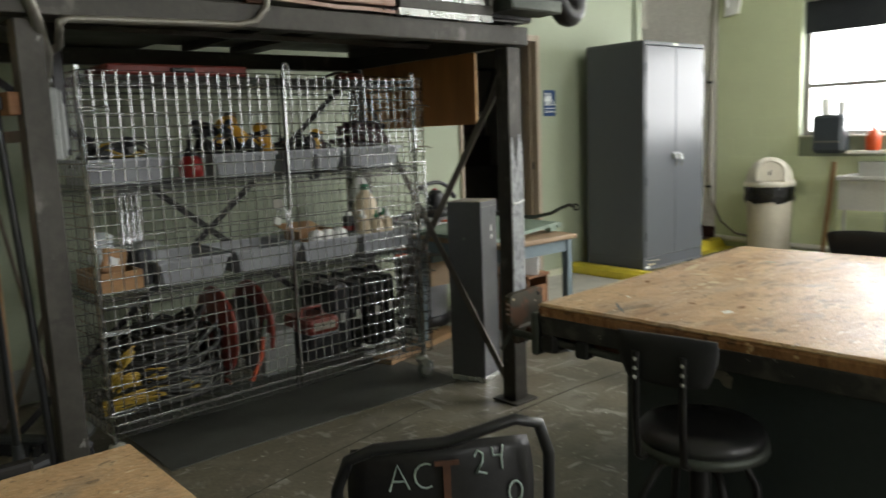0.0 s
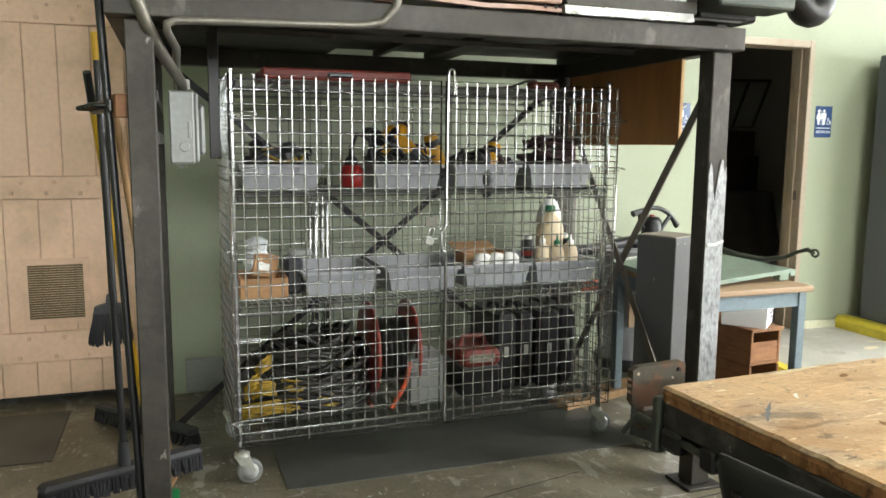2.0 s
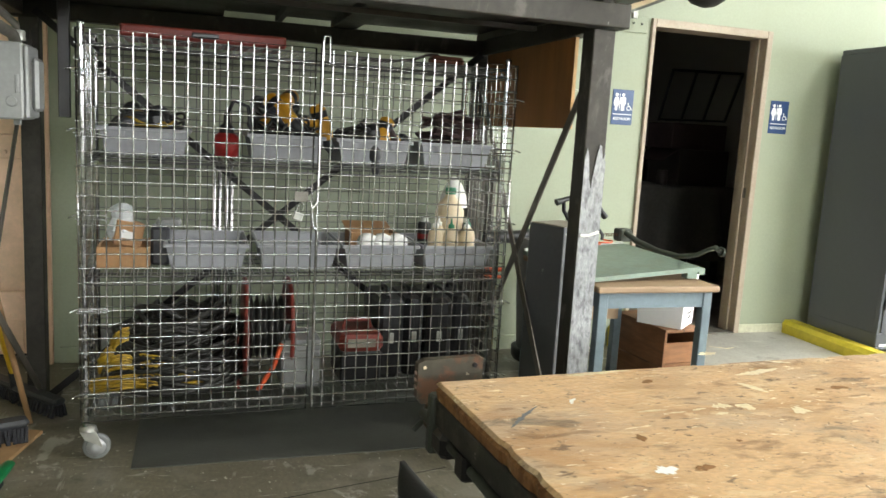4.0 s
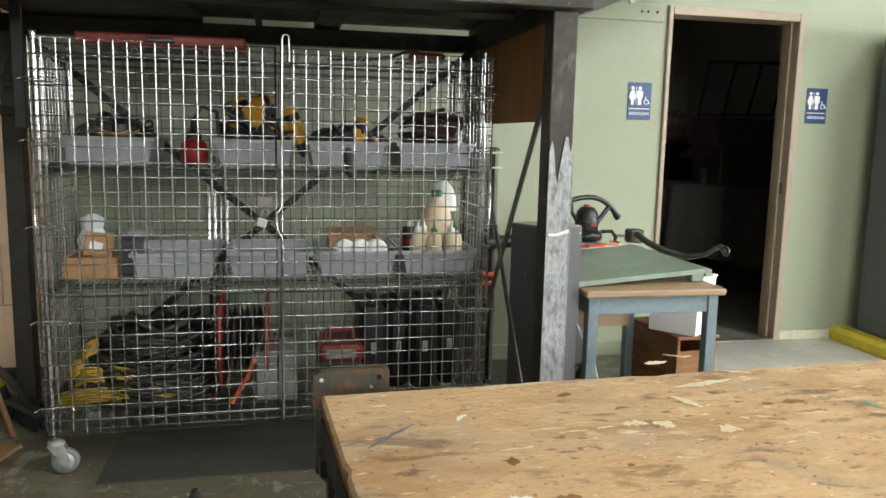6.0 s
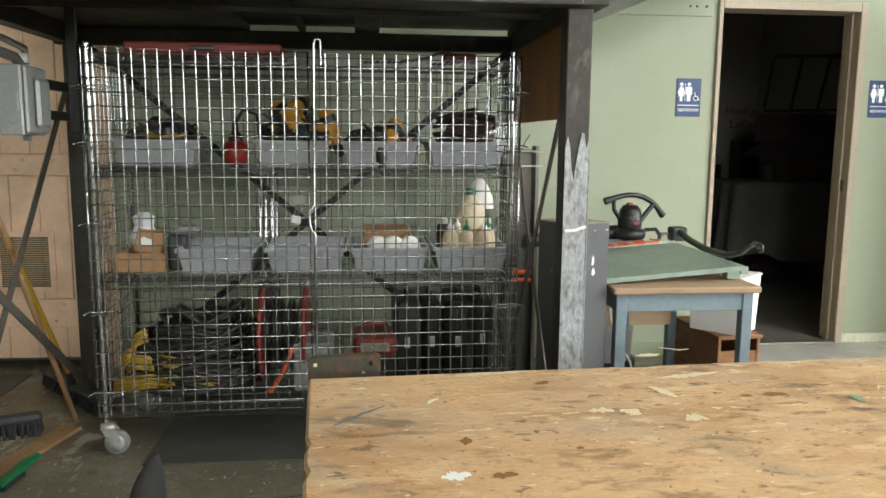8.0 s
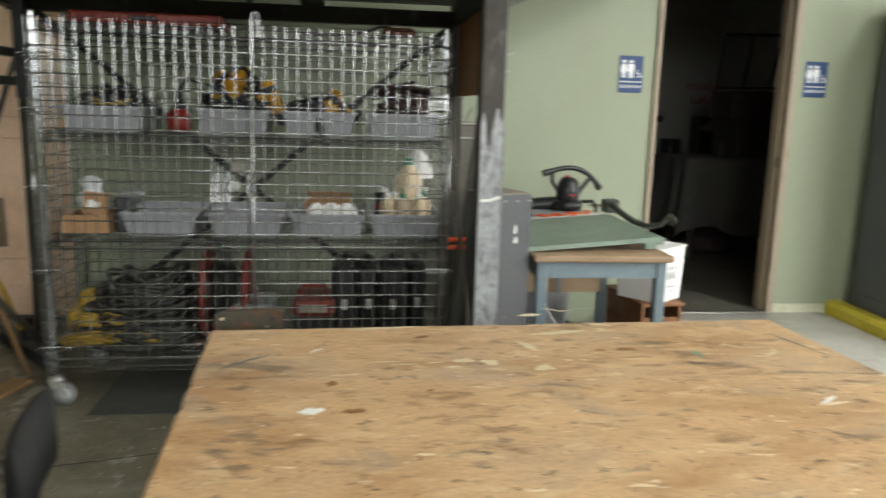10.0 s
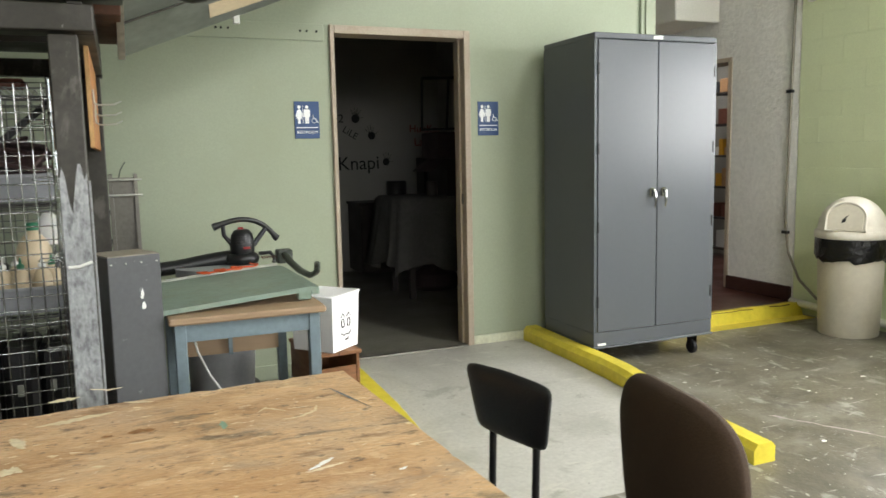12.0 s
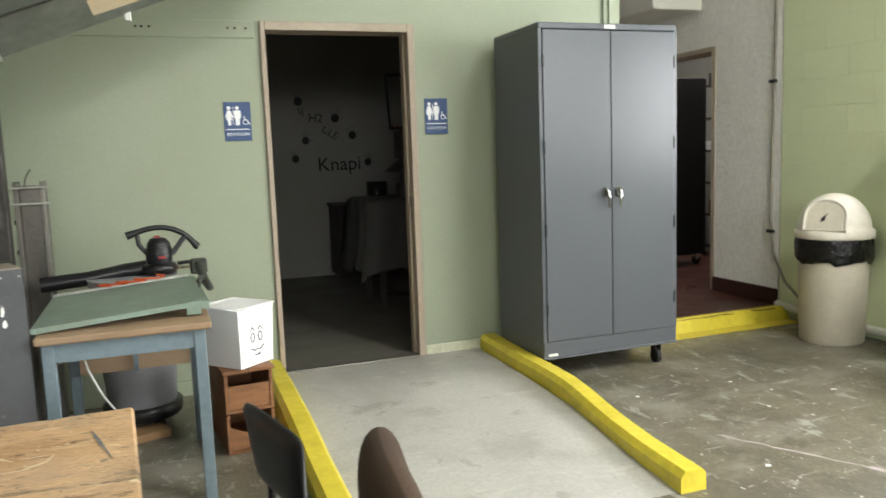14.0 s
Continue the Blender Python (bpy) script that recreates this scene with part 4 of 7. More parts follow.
# ---- steel locker ----
def locker():
    w, d, h = 0.932, 0.60, 1.93
    t = thing("steel_locker", pose(5.415, 3.815, 0), "tall grey enamelled steel double-door locker on castors", "locker")
    z0 = 0.145
    part("side_panel", Shape().box(0, 0.031, z0 + 0.09, 0.012, d, z0 + h - 0.035), "locker", t)
    part("side_panel", Shape().box(w - 0.012, 0.031, z0 + 0.09, w, d, z0 + h - 0.035), "locker", t)
    part("back_panel", Shape().box(0.012, d - 0.012, z0 + 0.09, w - 0.012, d, z0 + h - 0.035), "locker", t)
    part("top_panel", Shape().box(0.0, 0.0, z0 + h - 0.035, w, d, z0 + h, 0.006), "locker", t)
    part("base_panel", Shape().box(0, 0.0, z0, w, d, z0 + 0.09, 0.004), "locker", t)
    part("door_jamb", Shape().box(0, 0, z0 + 0.09, 0.022, 0.03, z0 + h - 0.035), "locker", t)
    part("door_jamb", Shape().box(w - 0.022, 0, z0 + 0.09, w, 0.03, z0 + h - 0.035), "locker", t)
    part("lip", Shape().box(-0.006, -0.012, z0 - 0.012, w + 0.006, d, z0, 0.003), "locker", t)
    for x0, x1, hx, d2 in ((0.024, w / 2 - 0.0025, w / 2 - 0.045, 1), (w / 2 + 0.0025, w - 0.024, w / 2 + 0.045, -1)):
        door = part("door", Shape().box(x0, -0.008, z0 + 0.095, x1, 0.012, z0 + h - 0.042, 0.0025), "locker", t)
        hd = Shape().box(hx - 0.016, -0.022, z0 + 0.93, hx + 0.016, -0.008, z0 + 0.985, 0.006)
        hd.path([(hx, -0.03, z0 + 0.972), (hx + 0.004 * d2, -0.042, z0 + 0.955), (hx + 0.006 * d2, -0.045, z0 + 0.90), (hx + 0.004 * d2, -0.04, z0 + 0.865)], [0.012, 0.012, 0.008, 0.005], 8)
        part("handle", hd, "chrome", door, "chrome lever handle")
        ox = x0 - 0.004 if d2 == 1 else x1 - 0.004
        for z in (0.25, 0.72, 1.2, 1.68):
            part("hinge", Shape().box(ox, -0.013, z0 + z, ox + 0.008, -0.006, z0 + z + 0.07), "blacksteel", door)
    part("plate", Shape().box(w / 2 - 0.035, -0.0035, z0 + h - 0.028, w / 2 + 0.035, -0.001, z0 + h - 0.008), "lightmetal", t, "small pale maker's plate")
    part("plate", Shape().box(0.03, -0.0035, z0 + 0.005, 0.09, -0.001, z0 + 0.02), "paper", t, "small white sticker")
    for x in (0.07, w - 0.11):
        for y in (0.06, d - 0.08):
            c = part("castor", Shape().box(x - 0.03, y - 0.035, 0.125, x + 0.03, y + 0.035, 0.133).prism([(y - 0.02, 0.055), (y + 0.02, 0.05), (y + 0.025, 0.125), (y - 0.025, 0.125)], x - 0.022, x - 0.018, "x").prism([(y - 0.02, 0.055), (y + 0.02, 0.05), (y + 0.025, 0.125), (y - 0.025, 0.125)], x + 0.018, x + 0.022, "x"), "blacksteel", t)
            part("wheel", Shape().lathe([(0.035, -0.015), (0.044, -0.012), (0.044, 0.012), (0.035, 0.015)], 20, m=pose(x, y, 0.044, 0, 90, 0)), "black", c)


locker()


# ---- plank door in the back wall ----
def plank_door():
    d = structure("door_2", Shape().box(-0.80, WALL + 0.02, 0.055, 0.40, WALL + 0.045, 2.25), "creamtrim", "closed cream painted plank door with bolted battens and a louvred vent", "door")
    y = WALL + 0.02
    plank = {}
    xs = [-0.80, -0.62, -0.46, -0.295, -0.13, 0.028, 0.187, 0.345, 0.40]
    for z0, z1, off in ((1.23, 2.0, 0.0), (0.405, 1.108, 0.03), (0.055, 0.24, -0.02), (2.13, 2.25, 0.0)):
        for a, b in zip(xs, xs[1:]):
            a2, b2 = max(-0.80, a + off) if a > -0.8 else a, min(0.40, b + off) if b < 0.4 else b
            if b2 - a2 > 0.03:
                part("plank", Shape().box(a2 + 0.0018, y - 0.014, z0 + 0.001, b2 - 0.0018, y, z1 - 0.001, 0.003), "cream", d)
    random.seed(4)
    for z0, z1 in ((1.11, 1.228), (2.0, 2.128), (0.242, 0.403)):
        bt = part("batten", Shape().box(-0.80, y - 0.028, z0, 0.372, y, z1, 0.005), "cream", d)
        for i in range(7):
            x = -0.72 + i * 0.165
            for k, zz in enumerate((z0 + 0.03, z1 - 0.03)):
                part("bolt", Shape().lathe([(0.011, 0), (0.010, 0.004), (0.005, 0.007)], 10, m=pose(x + (0.05 if k else 0) + random.uniform(-0.01, 0.01), y - 0.028, zz, 90, 0, 0)), "cream", bt)
    vent = part("vent_frame", Shape().box(-0.195, y - 0.026, 0.44, 0.13, y - 0.012, 0.475).box(-0.195, y - 0.026, 0.765, 0.13, y - 0.012, 0.795).box(-0.195, y - 0.026, 0.475, -0.168, y - 0.012, 0.765).box(0.098, y - 0.026, 0.475, 0.13, y - 0.012, 0.765), "cream", d)
    for i in range(23):
        z = 0.475 + i * 0.0126
        part("louvre", Shape().prism([(y - 0.023, z), (y - 0.014, z + 0.007), (y - 0.013, z + 0.009), (y - 0.022, z + 0.002)], -0.168, 0.098, "x"), "louver", vent)
    fr = Shape().box(0.402, WALL - 0.03, 0, 0.47, WALL + 0.15, 2.32, 0.004).box(-0.87, WALL - 0.03, 0, -0.802, WALL + 0.15, 2.32, 0.004).box(-0.802, WALL - 0.03, 2.255, 0.402, WALL + 0.15, 2.32, 0.004)
    structure("trim_door_2", fr, "creamtrim", "cream painted door surround", "trim")
    # Dark sheet standing in for the unlit space behind the door.
    structure("wall_door_2_back", Shape().box(-1.2, WALL + 0.3, 0, 0.9, WALL + 0.35, 2.4), "bookcase", "dark sheet in place of the shaded space behind the plank door", "wall")


plank_door()


# ---- furnace and ducts on the platform ----
def furnace():
    t = thing("furnace", pose(0, 0, 0), "old furnace with faded pink panels on the steel platform", "furnace")
    part("body", Shape().box(0.46, 2.66, 1.897, 2.50, 3.85, 2.95, 0.01), "rust", t)
    part("panel", Shape().box(0.47, 2.615, 1.885, 1.26, 2.655, 2.9, 0.006), "pinkpanel", t)
    p = part("panel", Shape().box(1.30, 2.600, 1.905, 1.90, 2.655, 2.9, 0.006), "pinkpanel", t)
    sk = Shape().path([(1.31, 2.605, 1.893), (1.45, 2.603, 1.888), (1.60, 2.60, 1.880), (1.75, 2.603, 1.884), (1.895, 2.605, 1.882)], 0.013, 4, flat=0.8)
    part("bent_flange", sk, "pinkpanel", p, "bent lower flange with chipped pink paint")
    for x in (1.83, 1.87):
        part("hole", Shape().path([(x, 2.594, 1.89), (x, 2.588, 1.89)], 0.006, 8), "ink", p)
    part("shim", Shape().box(1.22, 2.60, 1.868, 1.31, 2.63, 1.882), "rust", t)
    d = Shape().box(1.91, 2.59, 1.90, 2.46, 2.65, 1.945, 0.004).box(1.91, 2.59, 1.945, 1.945, 2.65, 2.6, 0.004).box(2.43, 2.59, 1.945, 2.46, 2.65, 2.6, 0.004)
    df = part("door_frame", d, "steel", t)
    part("foil_door", Shape().box(1.945, 2.61, 1.945, 2.43, 2.63, 2.6, 0.003), "silver", df, "foil-faced door panel flecked with dirt")
    part("skirt", Shape().prism([(2.575, 1.868), (2.64, 1.868), (2.64, 1.90), (2.585, 1.90)], 1.90, 2.44, "x"), "silver", t, "torn foil strip under the door")
    part("burner_block", Shape().box(2.49, 2.50, 1.925, 2.84, 2.66, 1.985, 0.008, ), "iron", t, "chipped cast burner block")
    part("burner_bracket", Shape().box(2.52, 2.66, 1.90, 2.80, 2.80, 2.0, 0.01), "blacksteel", t)
    part("gas_manifold", Shape().path([(2.50, 2.58, 2.07), (2.85, 2.58, 2.085)], 0.028, 12), "blacksteel", t)
    part("gas_valve", Shape().box(2.56, 2.56, 1.985, 2.62, 2.62, 2.3, 0.006).box(2.70, 2.56, 1.985, 2.73, 2.62, 2.3, 0.004), "iron", t)
    pts = [(2.80, 2.62, 2.06), (2.88, 2.62, 2.05), (2.93, 2.61, 1.995)] + [(3.01 - 0.06 * math.cos(a), 2.61, 2.0 - 0.06 * math.sin(a)) for a in [i * math.pi / 8 for i in range(1, 8)]] + [(3.07, 2.61, 2.05), (3.07, 2.61, 2.5)]
    part("gas_pipe", Shape().path(pts, 0.055, 14), "blacksteel", t, "sooty bent steel pipe")
    part("coupling", Shape().lathe([(0.05, -0.02), (0.062, -0.015), (0.062, 0.015), (0.05, 0.02)], 14, m=pose(2.85, 2.62, 2.055, 0, 90, 0)), "iron", t)


furnace()


def duct():
    """The sheet-metal duct that climbs from the platform's end past the door."""
    t = thing("sheet_metal_duct", pose(0, 0, 0), "dull galvanised sheet-metal duct sloping up beside the platform", "duct")
    a = [(2.80, 2.95, 2.28), (2.80, 2.95, 1.99), (2.80, 3.50, 1.815), (2.80, 3.86, 2.05), (2.80, 3.86, 2.28)]
    b = [(4.25, 3.25, 2.95), (4.25, 3.25, 2.62), (4.25, 3.75, 2.42), (4.25, 4.2, 2.62), (4.25, 4.2, 2.95)]
    n = len(a)
    vs = a + b
    fs = [(i, (i + 1) % n, (i + 1) % n + n, i + n) for i in range(n)] + [tuple(range(n - 1, -1, -1)), tuple(range(n, 2 * n))]
    part("shell", Shape().add(vs, fs), "duct", t)
    fl = Shape().path([(x - 0.012, y, z) for x, y, z in a], 0.02, 4, closed=True)
    part("end_flange", fl, "lightmetal", t, "pale scraped flange at the duct's end")
    part("collar", Shape().box(2.66, 3.02, 1.905, 2.79, 3.80, 2.27, 0.004), "rust", t, "rusty collar joining the platform")

    def on(k, u):
        i = int(k)
        p = Vector(a[i]).lerp(Vector(a[i + 1]), k - i)
        q = Vector(b[i]).lerp(Vector(b[i + 1]), k - i)
        return p.lerp(q, u)
    part("seam", Shape().path([on(1.45, u) + Vector((0, -0.002, -0.006)) for u in (0, 0.3, 0.6, 1)], 0.005, 5), "steel", t)
    part("rail", Shape().path([on(0.5, u) + Vector((0, -0.015, 0)) for u in (0, 0.4, 1)], 0.026, 4), "lightmetal", t, "pale steel rail along the duct")
    for k, u in ((1.55, 0.52), (1.75, 0.62), (2.02, 0.35)):
        p = on(min(k, 2.9), u)
        part("latch", Shape().box(p.x - 0.03, p.y - 0.02, p.z - 0.045, p.x + 0.0, p.y + 0.0, p.z + 0.01, 0.004), "lightmetal", t)
    q = [on(1.62, 0.24), on(1.62, 0.43), on(1.86, 0.43), on(1.84, 0.25)]
    vs = [p + Vector((0, -0.004, -0.006)) for p in q] + [p + Vector((0, -0.002, -0.003)) for p in q]
    part("tape_patch", Shape().add(vs, [(0, 1, 2, 3), (7, 6, 5, 4), (0, 4, 5, 1), (1, 5, 6, 2), (2, 6, 7, 3), (3, 7, 4, 0)]), "glue", t, "beige tape patch")


duct()


def hook_board():
    t = thing("hook_board", pose(2.655, 2.94, 1.415), "plywood board with bent wire hooks, fixed between the posts", "board")
    part("board", Shape().box(0.0, 0.0, 0.0, 0.016, 1.0, 0.385, 0.001), "ply", t)
    part("board_edge", Shape().box(0.001, -0.003, 0.0, 0.015, 0.0, 0.385), "plyedge", t)
    for y, z in ((0.12, 0.17), (0.30, 0.14), (0.22, 0.10)):
        part("wire_hook", Shape().path([(0.018, y, z + 0.05), (0.02, y, z), (0.035, y - 0.003, z - 0.008), (0.09, y - 0.01, z - 0.006), (0.115, y - 0.012, z + 0.006)], 0.0035, 6), "lightmetal", t)


hook_board()


def switch_box():
    t = thing("switch_box", pose(0.568, 2.97, 1.332), "grey steel electrical switch box mounted on struts", "electrical box")
    part("body", Shape().box(0, 0, 0, 0.085, 0.20, 0.255, 0.006), "junction", t)
    part("cover", Shape().box(0.085, 0.008, 0.006, 0.10, 0.192, 0.249, 0.006), "junction", t)
    part("bulge", Shape().box(0.10, 0.06, 0.03, 0.122, 0.17, 0.21, 0.018), "junction", t, "domed cover")
    part("latch", Shape().box(0.062, -0.005, 0.09, 0.074, 0.0, 0.15, 0.002), "junction", t)
    part("knockout", Shape().lathe([(0.018, 0), (0.016, 0.003)], 14, m=pose(0.05, 0, 0.06, 90, 0, 0)), "junction", t)
    part("tab", Shape().box(0.03, 0.12, -0.02, 0.05, 0.15, 0.0), "junction", t)
    c = thing("conduit", pose(0, 0, 0), "grey steel electrical conduit bent down to the switch box", "conduit")
    part("pipe", Shape().path([(0.478, 2.575, 2.5), (0.478, 2.575, 1.93), (0.488, 2.575, 1.84), (0.515, 2.59, 1.76), (0.56, 2.70, 1.675), (0.60, 2.88, 1.63), (0.615, 3.02, 1.615), (0.618, 3.06, 1.59)], 0.019, 10), "conduit", c)
    part("connector", Shape().lathe([(0.024, 0), (0.024, 0.03), (0.02, 0.034)], 12, (0.62, 3.08, 1.60)), "lightmetal", c)
    part("pipe", Shape().path([(0.60, 3.15, 1.60), (0.60, 3.15, 1.66), (0.60, 2.70, 1.70), (0.575, 2.585, 1.735), (0.575, 2.58, 1.757), (0.60, 2.58, 1.768), (0.70, 2.58, 1.772), (1.17, 2.58, 1.785), (1.24, 2.58, 1.80), (1.285, 2.58, 1.85), (1.295, 2.575, 1.92), (1.295, 2.575, 2.4)], 0.013, 10), "conduit", c)


switch_box()


# ---- cleaning tools against the left post ----
def broom(name, foot, top, grip, pole, length_grip, label, head, head_turn, brush=True):
    t = thing(name, pose(*foot), label, "broom", "cleaning tools by the post")
    f, p = Vector((0, 0, 0.07)), Vector(top) - Vector(foot)
    mid = f.lerp(p, 1 - length_grip)
    part("pole", Shape().path([f, mid], 0.0125, 10), pole, t)
    part("grip", Shape().path([mid, p], [0.0145, 0.0135], 10), grip, t)
    m = pose(0, 0, 0, 0, 0, head_turn)
    w = head / 2
    if brush:
        part("socket", Shape().path([f - Vector((0, 0, 0.03)), f + (p - f).normalized() * 0.10], [0.026, 0.017], 10), "greyplastic", t)
        part("block", Shape().box(-w, -0.032, 0.055, w, 0.032, 0.085, 0.012), "greyplastic", t, m=m)
        s = Shape()
        random.seed(len(bpy.data.objects))
        for i in range(40):
            x = -w + 0.01 + (2 * w - 0.02) * i / 39
            for y in (-0.02, 0.0, 0.02):
                e = random.uniform(-0.012, 0.012)
                s.path([(x, y, 0.056), (x + e, y * 1.5 + e * 0.6, 0.002)], [0.007, 0.009], 4)
        part("bristles", s, "bristle", t, m=m)
    return t


broom("push_broom", (0.377, 2.90, 0.19), (0.352, 2.882, 1.76), "handle", "black", 0.06, "black-handled push broom with a yellow tip hanging from the clip rail", 0.56, 22)
broom("push_broom", (0.40, 3.97, 0), (0.312, 2.985, 1.64), "black", "handle", 0.08, "yellow-handled push broom with dark bristles standing behind the post", 0.70, -49)
t = thing("wooden_pole", pose(0.515, 3.66, 0), "pale bare wooden pole leaning on the clip rail", "pole")
part("pole", Shape().path([(0, 0, 0.0), (-0.065, -0.36, 0.8), (-0.125, -0.70, 1.56)], 0.0125, 10), "polewood", t)
t = thing("black_pole", pose(0.448, 2.655, 0), "tall black pole with a yellow tip in the clip rail", "pole")
part("tip", Shape().path([(-0.068, 0.045, 1.88), (-0.071, 0.047, 1.94)], 0.0125, 10), "handle", t)
part("pole", Shape().path([(0, 0, 0.0), (-0.03, 0.02, 0.9), (-0.068, 0.045, 1.88)], 0.0125, 10), "black", t)
t = thing("hand_broom", pose(0.333, 3.12, 0.645) @ Matrix.Diagonal((0.8, 0.8, 0.8, 1)), "upright sweeping broom with worn black bristles, hung from the holder", "broom")
part("pole", Shape().path([(0.01, 0.10, 0.20), (0.03, -0.14, 1.20)], 0.0125, 10), "black", t)
part("cap", Shape().prism([(-0.075, 0.15), (0.075, 0.15), (0.07, 0.18), (0.02, 0.195), (0.015, 0.235), (-0.015, 0.235), (-0.02, 0.195), (-0.07, 0.18)], 0.07, 0.12), "greyplastic", t)
s = Shape()
random.seed(9)
for i in range(60):
    x, e = -0.074 + 0.148 * i / 59, random.uniform(-0.014, 0.014)
    for y in (0.078, 0.095, 0.112):
        s.path([(x, y, 0.152), (x * 1.2 + e, y + e, random.uniform(-0.01, 0.035))], [0.004, 0.005], 4)
part("bristles", s, "bristle", t)
t = thing("tool_holder", pose(0.412, 2.655, 1.485, 0, 0, 103), "black clip rail on a wooden block holding broom handles", "tool holder")
part("block", Shape().box(-0.03, -0.04, -0.005, 0.035, 0.0, 0.065, 0.003), "crate", t)
part("rail", Shape().box(0.0, 0.002, 0.012, 0.34, 0.016, 0.052, 0.004), "black", t)
for x in (0.045, 0.125, 0.235, 0.315):
    part("clip", Shape().path([(x - 0.014, 0.016, 0.032), (x - 0.02, 0.045, 0.032), (x, 0.06, 0.032), (x + 0.02, 0.045, 0.032), (x + 0.014, 0.016, 0.032)], 0.008, 6), "black", t)
t = thing("timber_strip", pose(0.385, 2.92, 0, 0, 0, 76), "pale timber strip lying under the broom heads", "board")
part("strip", Shape().box(0, -0.05, 0, 0.64, 0.05, 0.016, 0.002), "polewood", t)
t = thing("hand_brush", pose(0.522, 3.05, 0, 0, 0, 84), "green plastic hand brush lying on the floor", "hand brush")
part("handle", Shape().path([(-0.16, 0, 0.025), (-0.06, 0, 0.03), (0.04, 0, 0.034), (0.12, 0, 0.03)], [0.018, 0.024, 0.028, 0.022], 10, flat=0.6), "greentool", t)
part("bristles", Shape().box(-0.15, -0.02, 0.0, 0.0, 0.02, 0.018, 0.003), "bristle", t)
structure("trim_vent", Shape().box(0.60, WALL - 0.05, 0.02, 0.98, WALL - 0.001, 0.20, 0.004), "junction", "grey metal cover at the foot of the wall", "trim")
structure("floor_mat", Shape().box(0.97, 3.10, 0.0, 2.62, 4.10, 0.005, 0.002), "mat", "dark rubber sheet under the cage", "mat")
structure("floor_mat_2", Shape().box(-1.2, 3.72, 0.0, 0.02, 4.40, 0.005, 0.002), "mat", "dark rubber mat before the plank door", "mat")


# ---- contents of the cage ----
def tub(m, label, w=0.33, d=0.40, h=0.108):
    t = thing("tub", m, label, "tub", "grey tubs in the cage")
    s, e = Shape(), 0.022
    o = [[(e, e), (w - e, e), (w - e, d - e), (e, d - e)], [(0, 0), (w, 0), (w, d), (0, d)]]
    k = 0.004
    i = [[(e + k, e + k), (w - e - k, e + k), (w - e - k, d - e - k), (e + k, d - e - k)], [(k, k), (w - k, k), (w - k, d - k), (k, d - k)]]
    vs = [(*p, 0) for p in o[0]] + [(*p, h) for p in o[1]] + [(*p, h) for p in i[1]] + [(*p, 0.005) for p in i[0]]
    fs = [(3, 2, 1, 0), (12, 13, 14, 15)] + [(r * 4 + j, r * 4 + (j + 1) % 4, r * 4 + 4 + (j + 1) % 4, r * 4 + 4 + j) for r in range(3) for j in range(4)]
    part("body", s.add(vs, fs), "tub", t)
    part("rim", Shape().box(-0.01, -0.01, h - 0.012, w + 0.01, 0.0, h + 0.004, 0.003).box(-0.01, d, h - 0.012, w + 0.01, d + 0.01, h + 0.004, 0.003).box(-0.01, 0, h - 0.012, 0, d, h + 0.004, 0.003).box(w, 0, h - 0.012, w + 0.01, d, h + 0.004, 0.003), "tub", t)
    for x in (w * 0.22, w * 0.72):
        part("rim_rib", Shape().box(x, -0.007, h - 0.035, x + 0.02, 0.0, h - 0.012), "tub", t)
    return t


TUBS = [(0.838, 3.375, 1.208, 0.335, "full of black power tools"), (1.414, 3.39, 1.208, 0.312, "full of yellow power tools"), (1.790, 3.395, 1.208, 0.324, "full of tools and gloves"), (2.170, 3.40, 1.208, 0.33, "full of dark leather gear"),
        (1.089, 3.33, 0.748, 0.32, "standing empty"), (1.461, 3.34, 0.748, 0.332, "standing empty"), (1.825, 3.345, 0.748, 0.332, "holding tape and a carton"), (2.188, 3.345, 0.748, 0.325, "holding glue bottles")]
for x, y, z, w, what in TUBS:
    tub(pose(x, y, z), "grey plastic tub " + what + ", on wire shelving", w)


before = set(bpy.data.objects)


def drill(m, colour, label):
    t = thing("power_tool", m, label, "power tool", "tools in the tubs")
    part("motor", Shape().lathe([(0.02, -0.11), (0.034, -0.10), (0.036, 0.02), (0.03, 0.05)], 14, m=pose(0, 0, 0.10, 90, 0, 0)), colour, t)
    part("vent_band", Shape().lathe([(0.037, -0.08), (0.037, -0.05)], 14, m=pose(0, 0, 0.10, 90, 0, 0)), "black", t)
    part("chuck", Shape().lathe([(0.024, 0.05), (0.022, 0.09), (0.012, 0.11)], 12, m=pose(0, 0, 0.10, 90, 0, 0)), "greyplastic", t)
    part("handle", Shape().path([(0, 0.03, 0.09), (0, 0.05, 0.04), (0, 0.055, 0.0)], [0.024, 0.02, 0.022], 10), colour, t)
    part("battery", Shape().box(-0.03, 0.0, -0.05, 0.03, 0.10, 0.0, 0.008), "black", t)
    return t


